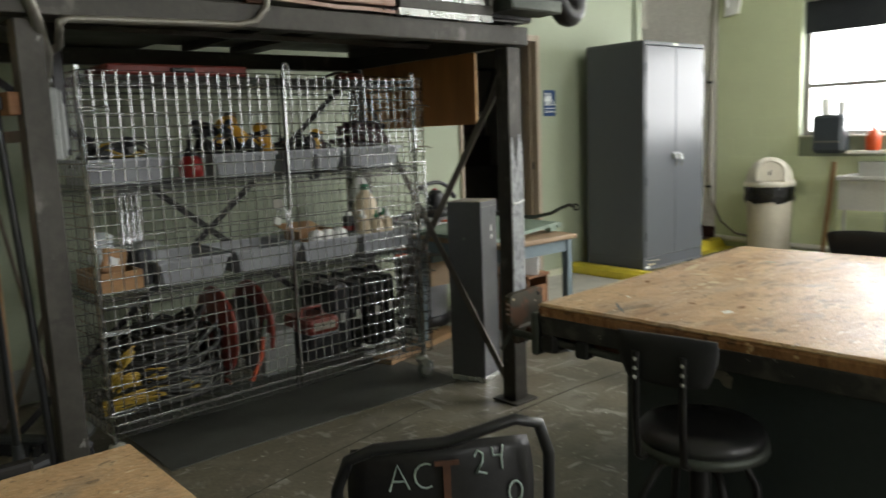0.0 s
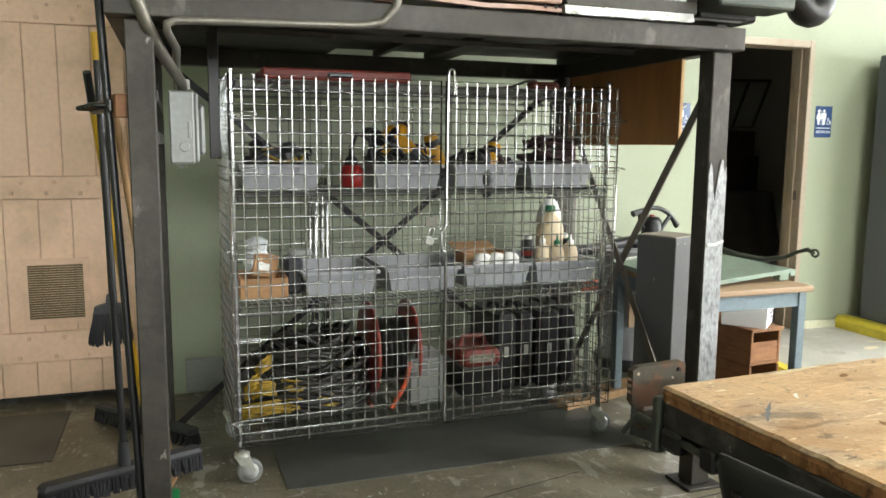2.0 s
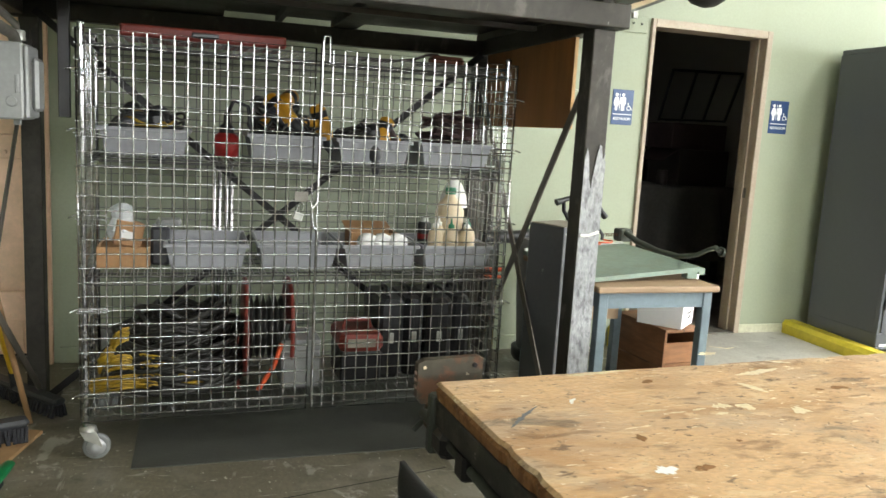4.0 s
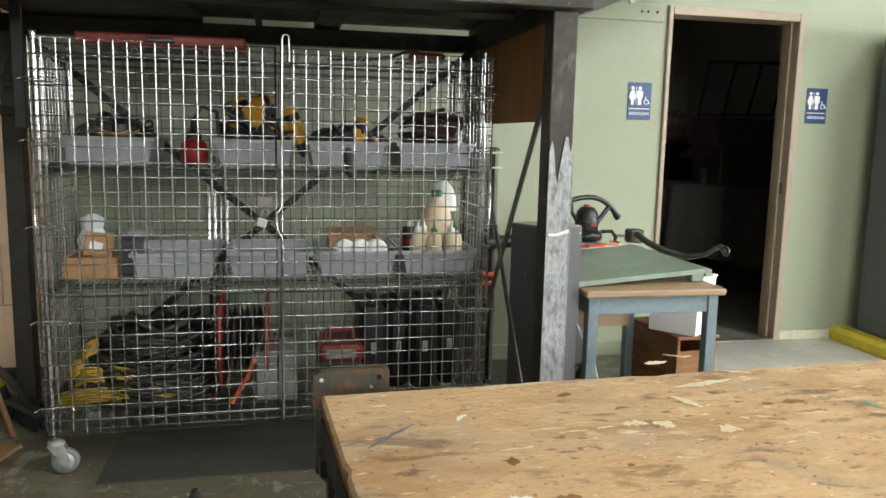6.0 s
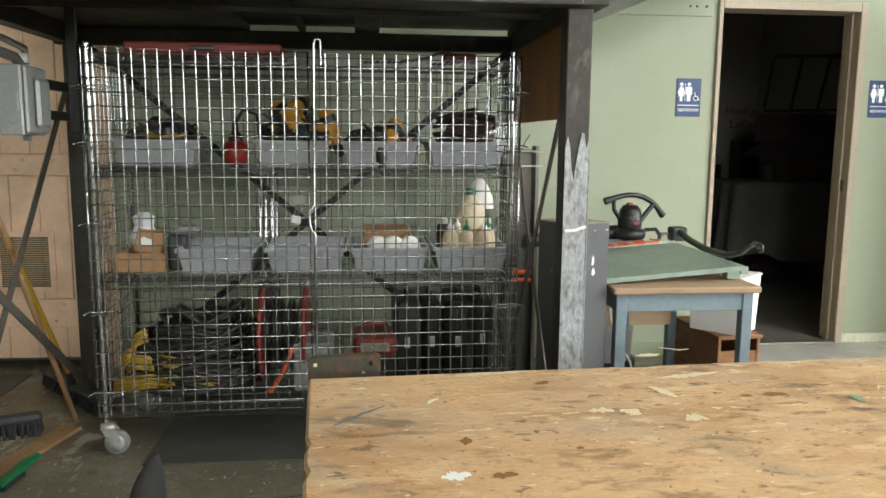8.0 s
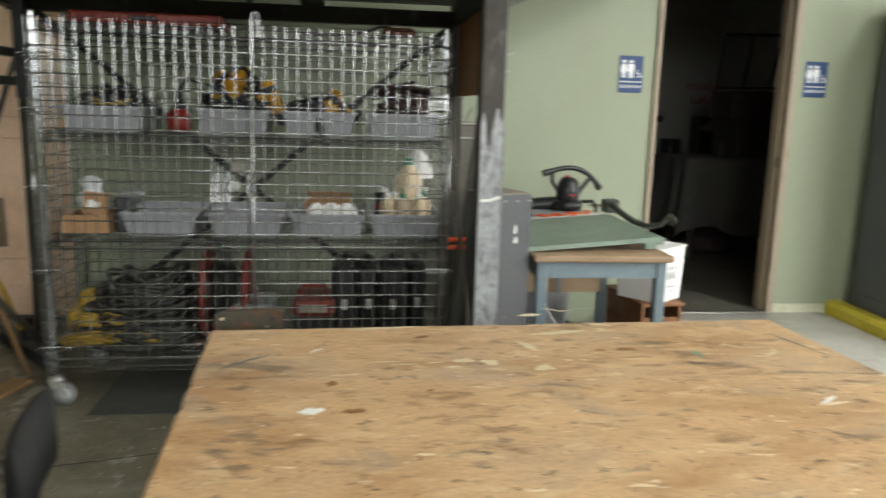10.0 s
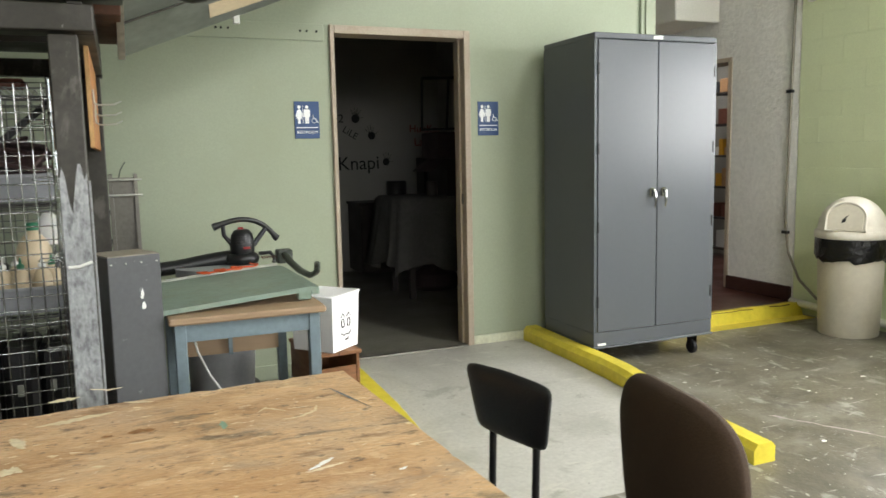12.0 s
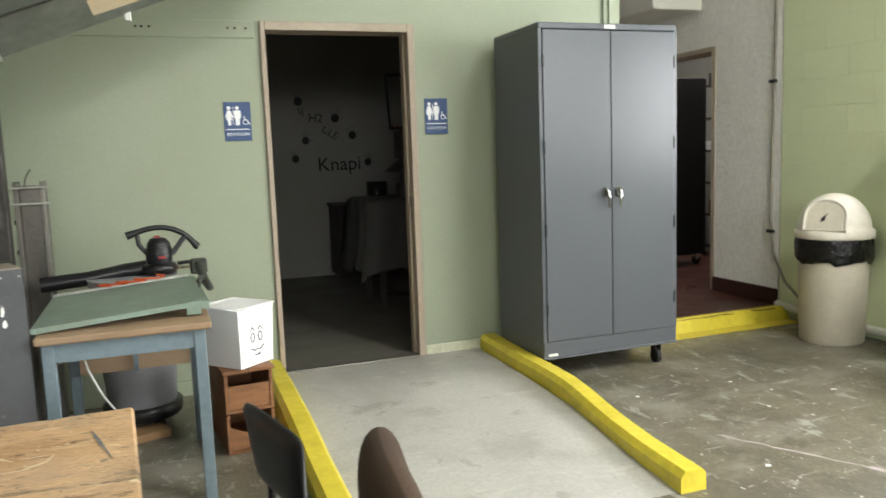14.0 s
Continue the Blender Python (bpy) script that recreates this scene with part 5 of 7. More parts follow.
random.seed(12)
for x, y, z, yaw, tilt, colour in ((1.53, 3.45, 1.33, 60, 40, "toolyellow"), (1.60, 3.52, 1.36, -30, 20, "toolyellow"), (1.67, 3.46, 1.32, 100, 70, "toolyellow"), (1.50, 3.60, 1.34, 10, 10, "black"), (1.66, 3.62, 1.33, 200, 60, "black"),
                                  (0.98, 3.45, 1.27, 70, 80, "black"), (1.10, 3.52, 1.27, -20, 70, "greyplastic"), (0.94, 3.6, 1.27, 160, 60, "black"), (1.90, 3.45, 1.26, 50, 80, "black"), (2.08, 3.47, 1.27, -60, 60, "toolyellow"), (1.98, 3.55, 1.25, 10, 80, "red")):
    drill(pose(x, y, z, tilt, 0, yaw), colour, {"toolyellow": "yellow and black", "red": "red and black", "black": "black", "greyplastic": "dark grey"}[colour] + " cordless power tool heaped in a tub")


def cord(name, cx, cy, cz, rx, ry, turns, r, material, label, seed, lift=0.05):
    t = thing(name, pose(cx, cy, cz), label, "cable")
    random.seed(seed)
    for k in range(turns):
        ox, oy, oz = random.uniform(-rx, rx) * 0.35, random.uniform(-ry, ry) * 0.3, random.uniform(0, lift)
        a, b, ph = rx * random.uniform(0.45, 0.85), ry * random.uniform(0.45, 0.85), random.uniform(0, 6)
        tilt = random.uniform(-0.25, 0.25)
        pts = [(ox + a * math.cos(u + ph), oy + b * math.sin(u + ph), max(r, oz + r + tilt * a * math.cos(u) + 0.015 * math.sin(3 * u + ph))) for u in [i * 2 * math.pi / 22 for i in range(22)]]
        part("coil", Shape().path(pts, r, 6, closed=True), material, t)
    return t


cord("power_cable", 1.06, 3.5, 1.32, 0.13, 0.12, 5, 0.006, "cableblack", "tangled black tool cords on a full tub", 31, 0.06)
cord("power_cable", 1.62, 3.5, 1.32, 0.14, 0.12, 4, 0.006, "cableblack", "tangled black tool cords between yellow tools", 32, 0.09)
cord("power_cable", 1.95, 3.5, 1.31, 0.14, 0.12, 5, 0.006, "cableblack", "tangled black tool cords on a full tub", 33, 0.04)
cord("power_cable", 1.03, 3.42, 1.325, 0.12, 0.06, 2, 0.006, "cableyellow", "yellow cord lying over black tools", 34, 0.02)


def cord_heap():
    """Long cords thrown over one another into a dome."""
    t = thing("extension_cord", pose(1.155, 3.57, 0.196), "domed heap of coiled black extension cords on the lowest shelf", "cable")
    random.seed(35)
    for k in range(58):
        h = 0.02 + 0.96 * (k / 58) ** 0.9
        rad = math.sqrt(max(0.02, 1 - h * h)) * random.uniform(0.86, 1.02)
        a, b = 0.275 * rad, 0.215 * rad
        ox, oy, ph, ti, tj = random.uniform(-0.02, 0.02), random.uniform(-0.02, 0.01), random.uniform(0, 6.3), random.uniform(-0.55, 0.55), random.uniform(-0.45, 0.45)
        pts = []
        for i in range(24):
            u = i * 2 * math.pi / 24
            x, y = ox + a * (1 + 0.06 * math.sin(3 * u + ph)) * math.cos(u), oy + b * (1 + 0.06 * math.cos(2 * u + ph)) * math.sin(u)
            pts.append((x, y, max(0.012 + 0.004 * random.random(), 0.012 + 0.31 * h + ti * x + tj * y + 0.012 * math.sin(4 * u + ph))))
        part("coil", Shape().path(pts, random.choice((0.010, 0.012, 0.013)), 6, closed=True), "cableblack", t)
    for x, z, w, turn in ((0.93, 0.345, 0.05, 0.1), (1.075, 0.34, 0.065, -0.3), (0.93, 0.26, 0.11, 0.05), (1.19, 0.26, 0.07, 0.2), (0.93, 0.45, 0.035, 0.7), (1.05, 0.265, 0.06, -0.1), (0.88, 0.37, 0.03, 1.0)):
        t = thing("yellow_cord", pose(x, 3.355, z), "bunched yellow extension cord showing among the black cords", "cable", "yellow cords")
        for k in range(7):
            o = (k - 3) * 0.009
            pts = [(w * (q - 0.5) * 2 + random.uniform(-0.004, 0.004), random.uniform(-0.006, 0.012) + 0.03 * (2 * q - 1) ** 2, o + turn * w * (2 * q - 1) - 0.02 * (2 * q - 1) ** 2 + random.uniform(-0.003, 0.003)) for q in [i / 7 for i in range(8)]]
            part("strand", Shape().path(pts, 0.005, 6), "cableyellow", t)


cord_heap()


def hand_tools():
    """Dark tools, grips and cords heaped above the tubs' rims."""
    random.seed(44)
    for x0, x1, n, top in ((0.88, 1.18, 9, 1.37), (1.45, 1.74, 10, 1.42), (1.83, 2.12, 8, 1.36)):
        for k in range(n):
            x, y, z = random.uniform(x0 + 0.04, x1 - 0.04), random.uniform(3.40, 3.66), random.uniform(1.30, top - 0.03)
            t = thing("hand_tool", pose(x, y, z, random.uniform(-40, 40), random.uniform(-60, 60), random.uniform(0, 360)), "black-gripped hand tool lying among others in a tub", "tool", "tools in the tubs")
            part("body", Shape().path([(-0.075, 0, 0), (-0.03, 0, 0.012), (0.03, 0, 0.012), (0.07, 0, 0.0)], [0.016, 0.024, 0.022, 0.014], 8, flat=0.8), random.choice(("black", "black", "greyplastic", "leather")), t)
            part("tip", Shape().path([(0.07, 0, 0), (0.12, 0, -0.008)], [0.010, 0.005], 6), random.choice(("iron", "blacksteel")), t)
        for k in range(5):
            t = thing("tool_lead", pose(random.uniform(x0 + 0.05, x1 - 0.05), random.uniform(3.38, 3.5), 1.33), "black rubber lead looping out of a full tub", "cable", "leads of the tools")
            w, h, e = random.uniform(0.05, 0.12), random.uniform(0.04, top - 1.32), random.uniform(-0.05, 0.05)
            part("lead", Shape().path([(w * math.cos(u), 0.02 * math.sin(2 * u), h * math.sin(u) + e * math.cos(u)) for u in [i * math.pi / 9 for i in range(10)]], 0.006, 6), "cableblack", t)


hand_tools()


def leather_heap(m, label, material, seed, sx, sy, sz, name="leather_apron"):
    t = thing(name, m, label, "leather gear")
    random.seed(seed)
    s, n = Shape(), 16
    for k in range(4):
        pts = [(sx * (i / n - 0.5) * random.uniform(0.8, 1.0), random.uniform(-sy, sy) * 0.5, sz * (0.35 + 0.45 * math.sin(math.pi * i / n) * random.uniform(0.7, 1.1))) for i in range(n + 1)]
        s.path(pts, [0.02 + 0.035 * random.random() for _ in pts], 8, flat=0.7)
    part("folds", s, material, t)


t = thing("leather_apron", pose(2.35, 3.50, 1.30), "stiff folded dark leather aprons heaped in a tub", "leather gear")
random.seed(6)
for k in range(12):
    part("fold", Shape().box(-0.10, -0.06, -0.008, 0.10, 0.06, 0.008, 0.005, pose(random.uniform(-0.06, 0.07), random.uniform(-0.10, 0.10), 0.03 + 0.009 * k, random.uniform(-35, 35), random.uniform(-22, 22), random.uniform(-40, 40))), "leather" if k % 3 else "leather3", t)
leather_heap(pose(1.97, 3.60, 1.27), "red-brown leather gloves in a tub", "leather2", 3, 0.22, 0.2, 0.08, "leather_gloves")
t = thing("red_canister", pose(1.345, 3.42, 1.211), "round red canister with a black top between two tubs", "canister")
part("body", Shape().lathe([(0.03, 0), (0.052, 0.01), (0.058, 0.05), (0.05, 0.09), (0.03, 0.105)], 18), "red", t)
part("cap", Shape().lathe([(0.032, 0.104), (0.03, 0.13), (0.014, 0.145), (0.012, 0.19)], 12), "black", t)
part("hose", Shape().path([(0, 0, 0.18), (0.03, 0.02, 0.24), (0.09, 0.03, 0.22), (0.10, 0.02, 0.12)], 0.009, 8), "black", t)


def bottle(m, kind):
    if kind == "jug":
        t = thing("glue_jug", m, "large amber glue jug with a green cap in a tub", "bottle", "glue bottles")
        part("body", Shape().lathe([(0.065, 0), (0.07, 0.01), (0.07, 0.16), (0.055, 0.20), (0.025, 0.235), (0.022, 0.245)], 18), "glue", t)
        part("cap", Shape().lathe([(0.026, 0.245), (0.026, 0.275), (0.022, 0.278)], 14), "green", t)
    else:
        t = thing("glue_bottle", m, "amber glue bottle with a pale nozzle in a tub", "bottle", "glue bottles")
        part("body", Shape().lathe([(0.033, 0), (0.036, 0.006), (0.036, 0.085), (0.030, 0.11), (0.014, 0.125), (0.014, 0.13)], 16), "glue", t)
        part("cap", Shape().lathe([(0.016, 0.13), (0.015, 0.145), (0.006, 0.15), (0.004, 0.175)], 12), "green" if kind == "g" else "paper", t)


bottle(pose(2.40, 3.58, 0.83), "jug")
for x, y, k in ((2.29, 3.44, "w"), (2.36, 3.42, "g"), (2.44, 3.43, "w"), (2.47, 3.5, "g"), (2.33, 3.52, "w")):
    bottle(pose(x, y, 0.80), k)
for x in (2.27, 2.475):
    t = thing("paint_tin", pose(x, 3.56, 0.80), "black spray tin with a red band in a tub", "tin", "glue bottles")
    part("body", Shape().lathe([(0.033, 0), (0.033, 0.13), (0.026, 0.142)], 16), "black", t)
    part("band", Shape().lathe([(0.0336, 0.06), (0.0336, 0.085)], 16), "red", t)
    part("cap", Shape().lathe([(0.02, 0.142), (0.018, 0.165)], 12), "lightmetal", t)
t = thing("paper_cone", pose(2.455, 3.70, 1.0), "white paper dust mask standing behind the jug", "mask")
part("shell", Shape().lathe([(0.075, 0), (0.07, 0.05), (0.045, 0.11), (0.012, 0.15), (0.004, 0.152)], 16, squash=0.6), "paper", t)
t = thing("carton", pose(1.90, 3.47, 0.80) @ Matrix.Diagonal((1, 1, 0.72, 1)), "open brown carton lying in a tub", "box")
part("carton_body", Shape().box(0, 0, 0, 0.22, 0.16, 0.012).box(0, 0, 0.012, 0.22, 0.008, 0.13).box(0, 0.152, 0.012, 0.22, 0.16, 0.13).box(0, 0.008, 0.012, 0.008, 0.152, 0.13).box(0.212, 0.008, 0.012, 0.22, 0.152, 0.13), "card", t)
part("flap", Shape().prism([(0.16, 0.13), (0.26, 0.16), (0.26, 0.165), (0.16, 0.136)], 0.0, 0.22, "x"), "card", t)
for x in (1.96, 2.03, 2.10):
    t = thing("tape_roll", pose(x, 3.40, 0.86, 90, 0, 20), "roll of white tape in a tub", "tape", "tape rolls")
    part("roll", Shape().lathe([(0.02, -0.02), (0.042, -0.022), (0.044, 0.0), (0.042, 0.022), (0.02, 0.02)], 18), "paper", t)
t = thing("cardboard_box", pose(0.845, 3.36, 0.751), "small open cardboard box on the middle shelf", "box")
part("body", Shape().box(0, 0, 0, 0.20, 0.26, 0.01).box(0, 0, 0.01, 0.20, 0.008, 0.085).box(0, 0.252, 0.01, 0.2, 0.26, 0.085).box(0, 0.008, 0.01, 0.008, 0.252, 0.085).box(0.192, 0.008, 0.01, 0.2, 0.252, 0.085), "card", t)
t = thing("cardboard_box", pose(0.90, 3.43, 0.84, 0, 12, 15), "small cardboard parcel with a white label in a box", "box")
part("body", Shape().box(0, 0, 0, 0.11, 0.10, 0.10, 0.003), "card", t)
part("label", Shape().box(0.02, -0.002, 0.03, 0.07, 0.0, 0.06), "paper", t)
t = thing("plastic_bag", pose(0.93, 3.5, 0.85), "crumpled clear plastic bag in a cardboard box", "bag")
part("bag", Shape().lathe([(0.05, 0), (0.065, 0.04), (0.04, 0.09), (0.05, 0.13), (0.02, 0.15)], 9, smooth=False), "clear", t)
t = thing("tape_gun", pose(1.065, 3.42, 0.751), "black and grey charger standing on the middle shelf", "charger")
part("body", Shape().box(-0.02, 0, 0, 0.055, 0.14, 0.16, 0.012), "greyplastic", t)
part("top", Shape().box(0.0, 0.02, 0.16, 0.10, 0.12, 0.19, 0.01), "junction", t)


def reel():
    t = thing("hose_reel", pose(1.515, 3.55, 0.219), "red steel hose reel with a black hose on the lowest shelf", "hose reel")
    for x in (-0.097, 0.097):
        part("flange", Shape().lathe([(0.02, -0.014), (0.08, -0.016), (0.20, -0.008), (0.222, -0.010), (0.228, 0.0), (0.222, 0.008), (0.02, 0.006)], 32, m=pose(x, 0, 0.23, 0, 90 if x > 0 else -90, 0)), "reelred", t)
    part("drum", Shape().lathe([(0.09, -0.088), (0.09, 0.088)], 18, m=pose(0, 0, 0.23, 0, 90, 0)), "redsteel", t)
    for k in range(6):
        part("hose", Shape().lathe([(0.10, -0.013), (0.15, 0), (0.10, 0.013)], 20, m=pose(-0.07 + 0.027 * k, 0, 0.23, 0, 90, 0)), "cableblack", t)
    for x in (-0.135, 0.12):
        part("stand", Shape().box(x, -0.03, 0.0, x + 0.015, 0.03, 0.24, 0.003).box(x, -0.19, 0.0, x + 0.015, 0.19, 0.02, 0.003), "redsteel", t)
    part("orange_hose", Shape().path([(0.05, -0.2, 0.20), (0.02, -0.235, 0.12), (-0.03, -0.245, 0.04), (-0.05, -0.245, 0.012)], 0.011, 8), "orange", t)
    part("coupling", Shape().path([(0.05, -0.19, 0.19), (0.085, -0.17, 0.28)], [0.016, 0.013], 10), "iron", t)


reel()
t = thing("metal_case", pose(1.585, 3.38, 0.196), "small grey metal case with a wire handle on the lowest shelf", "case")
part("body", Shape().box(0, 0, 0, 0.17, 0.22, 0.165, 0.006), "junction", t)
part("lid", Shape().box(-0.003, -0.003, 0.166, 0.173, 0.223, 0.215, 0.006), "junction", t)
part("handle", Shape().path([(0.05, 0.10, 0.215), (0.05, 0.10, 0.245), (0.12, 0.10, 0.245), (0.12, 0.10, 0.215)], 0.004, 8), "chrome", t)
t = thing("toolbox", pose(1.83, 3.37, 0.219) @ Matrix.Diagonal((1, 1, 1.12, 1)), "black toolbox with a red lid and clear compartments", "toolbox")
part("body", Shape().box(0, 0, 0, 0.19, 0.26, 0.13, 0.008), "black", t)
part("lid", Shape().box(-0.006, -0.006, 0.131, 0.196, 0.266, 0.20, 0.018), "redsteel", t)
part("tray", Shape().box(0.03, -0.010, 0.15, 0.16, -0.006, 0.185, 0.001), "dust", t)
part("handle", Shape().path([(0.03, 0.12, 0.20), (0.04, 0.12, 0.24), (0.15, 0.12, 0.24), (0.16, 0.12, 0.20)], 0.01, 8), "redsteel", t)


def tool_case(x, y, h, w, yaw):
    t = thing("tool_case", pose(x, y, 0.196, 0, 0, yaw), "upright black moulded tool case on the lowest shelf", "case", "black tool cases")
    part("shell", Shape().box(0, 0, 0, w, 0.34, h, 0.022), "caserblack", t)
    part("seam", Shape().box(w / 2 - 0.003, -0.003, 0.02, w / 2 + 0.003, 0.343, h - 0.02), "black", t)
    part("handle", Shape().path([(w / 2, 0.10, h - 0.004), (w / 2, 0.11, h + 0.03), (w / 2, 0.22, h + 0.03), (w / 2, 0.23, h - 0.004)], 0.011, 8), "black", t)
    part("latch", Shape().box(w / 2 - 0.012, -0.008, h * 0.45, w / 2 + 0.012, -0.002, h * 0.45 + 0.05, 0.002), "lightmetal", t)


for x, y, h, w, a in ((2.03, 3.45, 0.375, 0.125, 0), (2.16, 3.47, 0.37, 0.095, 1), (2.262, 3.45, 0.38, 0.125, -1), (2.395, 3.49, 0.375, 0.10, 0)):
    tool_case(x, y, h, w, a)
t = thing("red_case", pose(0.925, 3.27, 1.664), "flat red plastic case lying on the cage top", "case")
part("body", Shape().box(0, 0, 0, 0.62, 0.30, 0.045, 0.008), "redsteel", t)
part("handle", Shape().box(0.26, -0.03, 0.012, 0.36, 0.0, 0.03, 0.004), "black", t)
t = thing("leather_belt", pose(2.12, 3.55, 1.664), "rolled dark leather strap lying on the cage top", "belt")
part("strap", Shape().path([(-0.22, 0, 0.01), (-0.05, 0, 0.014), (0.06, 0, 0.03), (0.12, 0, 0.055), (0.17, 0, 0.06), (0.21, 0, 0.04), (0.22, 0, 0.02), (0.17, 0, 0.008), (0.08, 0, 0.008)], 0.03, 8, flat=0.22), "leather", t)
part("pouch", Shape().box(0.14, -0.04, 0.012, 0.30, 0.04, 0.055, 0.014), "leather2", t)


for ob in [o for o in bpy.data.objects if o not in before and o.parent is None]:
    if ob.name.split(".")[0] not in ("hose_reel", "toolbox", "red_case"):
        p = ob.matrix_basis.translation
        ob.matrix_basis.translation = p + Vector((-0.02, 0.045 if p.z > 1.15 else 0.012 if p.z > 0.7 else -0.03, 0.022 if p.z < 0.7 else 0.0))


# ---- corner with the paper cutter ----
def grey_box():
    t = thing("grey_metal_box", pose(2.68, 2.952, 0, 0, 0, 21), "tall closed grey sheet-metal box standing on the floor", "box")
    part("body", Shape().box(0, 0, 0.03, 0.205, 0.205, 1.002, 0.003), "boxgrey", t)
    part("top", Shape().box(0.005, 0.005, 1.002, 0.20, 0.20, 1.006), "dust", t, "dusty beige top")
    part("torn_foot", Shape().box(-0.002, -0.003, 0.0, 0.207, 0.205, 0.03, 0.002), "silver", t, "torn foil at the foot")
    mark = Shape().prism([(0.118, 0.835), (0.126, 0.832), (0.132, 0.85), (0.128, 0.872), (0.121, 0.862)], -0.002, -0.0005)
    mark.prism([(0.120, 0.795), (0.130, 0.79), (0.138, 0.80), (0.131, 0.822), (0.123, 0.815)], -0.002, -0.0005)
    part("scrape", mark, "paper", t, "white scrape mark")
    part("dent", Shape().prism([(0.13, 0.925), (0.17, 0.915), (0.188, 0.95), (0.165, 0.968), (0.135, 0.96)], -0.0015, -0.0005), "boxgrey", t)
    for x in (0.015, 0.07, 0.13, 0.19):
        part("screw", Shape().lathe([(0.004, 0), (0.003, 0.003)], 8, m=pose(x, 0, 0.975, 90, 0, 0)), "lightmetal", t)


grey_box()


def table():
    x0, x1, y0, y1, z = 2.90, 3.497, 3.0, 3.82, 0.712
    t = thing("side_table", pose(0, 0, 0), "small blue-grey painted table with a worn laminate top", "table")
    part("tabletop", Shape().box(x0 - 0.015, y0 - 0.02, z, x1 + 0.02, y1, z + 0.028, 0.006), "topwood", t)
    for n, a in (("apron", (x0 + 0.02, y0 + 0.01, z - 0.075, x1 - 0.02, y0 + 0.03, z)), ("apron", (x0 + 0.02, y1 - 0.04, z - 0.075, x1 - 0.02, y1 - 0.02, z)), ("apron", (x0 + 0.01, y0 + 0.03, z - 0.075, x0 + 0.03, y1 - 0.04, z)), ("apron", (x1 - 0.03, y0 + 0.03, z - 0.075, x1 - 0.01, y1 - 0.04, z))):
        part(n, Shape().box(*a), "blue", t)
    for x in (x0 + 0.005, x1 - 0.05):
        for y in (y0 + 0.002, y1 - 0.055):
            part("leg", Shape().box(x, y, 0, x + 0.046, y + 0.046, z - 0.001, 0.003), "blue", t)
    inner = part("rear_rail", Shape().box(x0 + 0.055, 3.70, 0.56, x1 - 0.055, 3.72, 0.60), "blue", t)
    part("drawer_back", Shape().box(x0 + 0.055, 3.722, 0.40, x1 - 0.055, 3.734, 0.60), "topwood", inner, "bare brown board under the table")
    part("peg", Shape().box(x0 + 0.29, 3.685, 0.40, x0 + 0.31, 3.699, 0.60), "blue", inner)
    part("hanging_strap", Shape().path([(x0 + 0.10, 3.40, 0.60), (x0 + 0.12, 3.40, 0.50), (x0 + 0.17, 3.40, 0.38), (x0 + 0.22, 3.40, 0.30), (x0 + 0.24, 3.40, 0.22)], 0.012, 6, flat=0.4), "paper", t, "pale strap hanging under the table")


table()


def paper_cutter():
    """The guillotine: a tilted bed on feet with its curved arm raised behind."""
    t = thing("paper_cutter", pose(0, 0, 0), "sage green guillotine paper cutter lying tilted on the table", "paper cutter")
    c = [(2.868, 3.06, 0.764), (3.494, 3.115, 0.805), (3.465, 3.80, 0.815), (2.868, 3.78, 0.772)]
    th = Vector((0, 0, -0.021))
    vs = [Vector(p) for p in c] + [Vector(p) + th for p in c]
    part("bed", Shape().add(vs, [(0, 1, 2, 3), (7, 6, 5, 4), (0, 4, 5, 1), (1, 5, 6, 2), (2, 6, 7, 3), (3, 7, 4, 0)]), "cutter", t)
    for i in range(1, 24):
        a, b = Vector(c[0]).lerp(Vector(c[1]), i / 24), Vector(c[3]).lerp(Vector(c[2]), i / 24)
        part("ruled_line", Shape().path([a + Vector((0, 0, 0.0002)), b + Vector((0, 0, 0.0002))], 0.0005, 4), "cutter", t)
    part("ruler", Shape().path([Vector(c[3]) + Vector((0, -0.01, 0.006)), Vector(c[2]) + Vector((0, -0.01, 0.006))], 0.012, 4, flat=0.6), "lightmetal", t)
    part("foot_block", Shape().box(3.43, 3.12, 0.748, 3.488, 3.17, 0.785, 0.003), "cutter", t)
    for k, _ in ((2, 0), (3, 0)):
        p = Vector(c[k]).lerp(Vector((3.2, 3.4, 0.84)), 0.10)
        part("foot", Shape().path([(p.x, p.y, 0.741), (p.x, p.y, p.z - 0.028)], 0.014, 8), "black", t)
    part("rail", Shape().path([Vector(c[1]) + Vector((0.012, 0.0, -0.02)), Vector(c[2]) + Vector((0.012, 0, -0.02))], 0.022, 4), "cutter", t)
    part("pivot", Shape().box(3.48, 3.84, 0.815, 3.56, 3.92, 0.885, 0.008), "iron", t)
    arm = [(3.515, 3.88, 0.875), (3.525, 3.74, 0.835), (3.535, 3.56, 0.812), (3.54, 3.36, 0.815), (3.53, 3.2, 0.85), (3.515, 3.10, 0.892), (3.495, 3.02, 0.915), (3.48, 2.97, 0.905)]
    part("blade_arm", Shape().path(arm, [0.018, 0.02, 0.02, 0.017, 0.014, 0.012, 0.014, 0.010], 8, flat=0.8), "iron", t)
    part("handle_loop", Shape().path([(3.482, 2.96 + 0.022 * math.cos(u), 0.905 + 0.017 * math.sin(u)) for u in [i * math.pi / 5 for i in range(10)]], 0.006, 8, closed=True), "iron", t)
    part("spring", Shape().path([(3.40 + 0.003 * i, 3.87 + 0.009 * math.cos(i * 1.6), 0.85 + 0.009 * math.sin(i * 1.6)) for i in range(30)], 0.0022, 5), "rust", t)


paper_cutter()


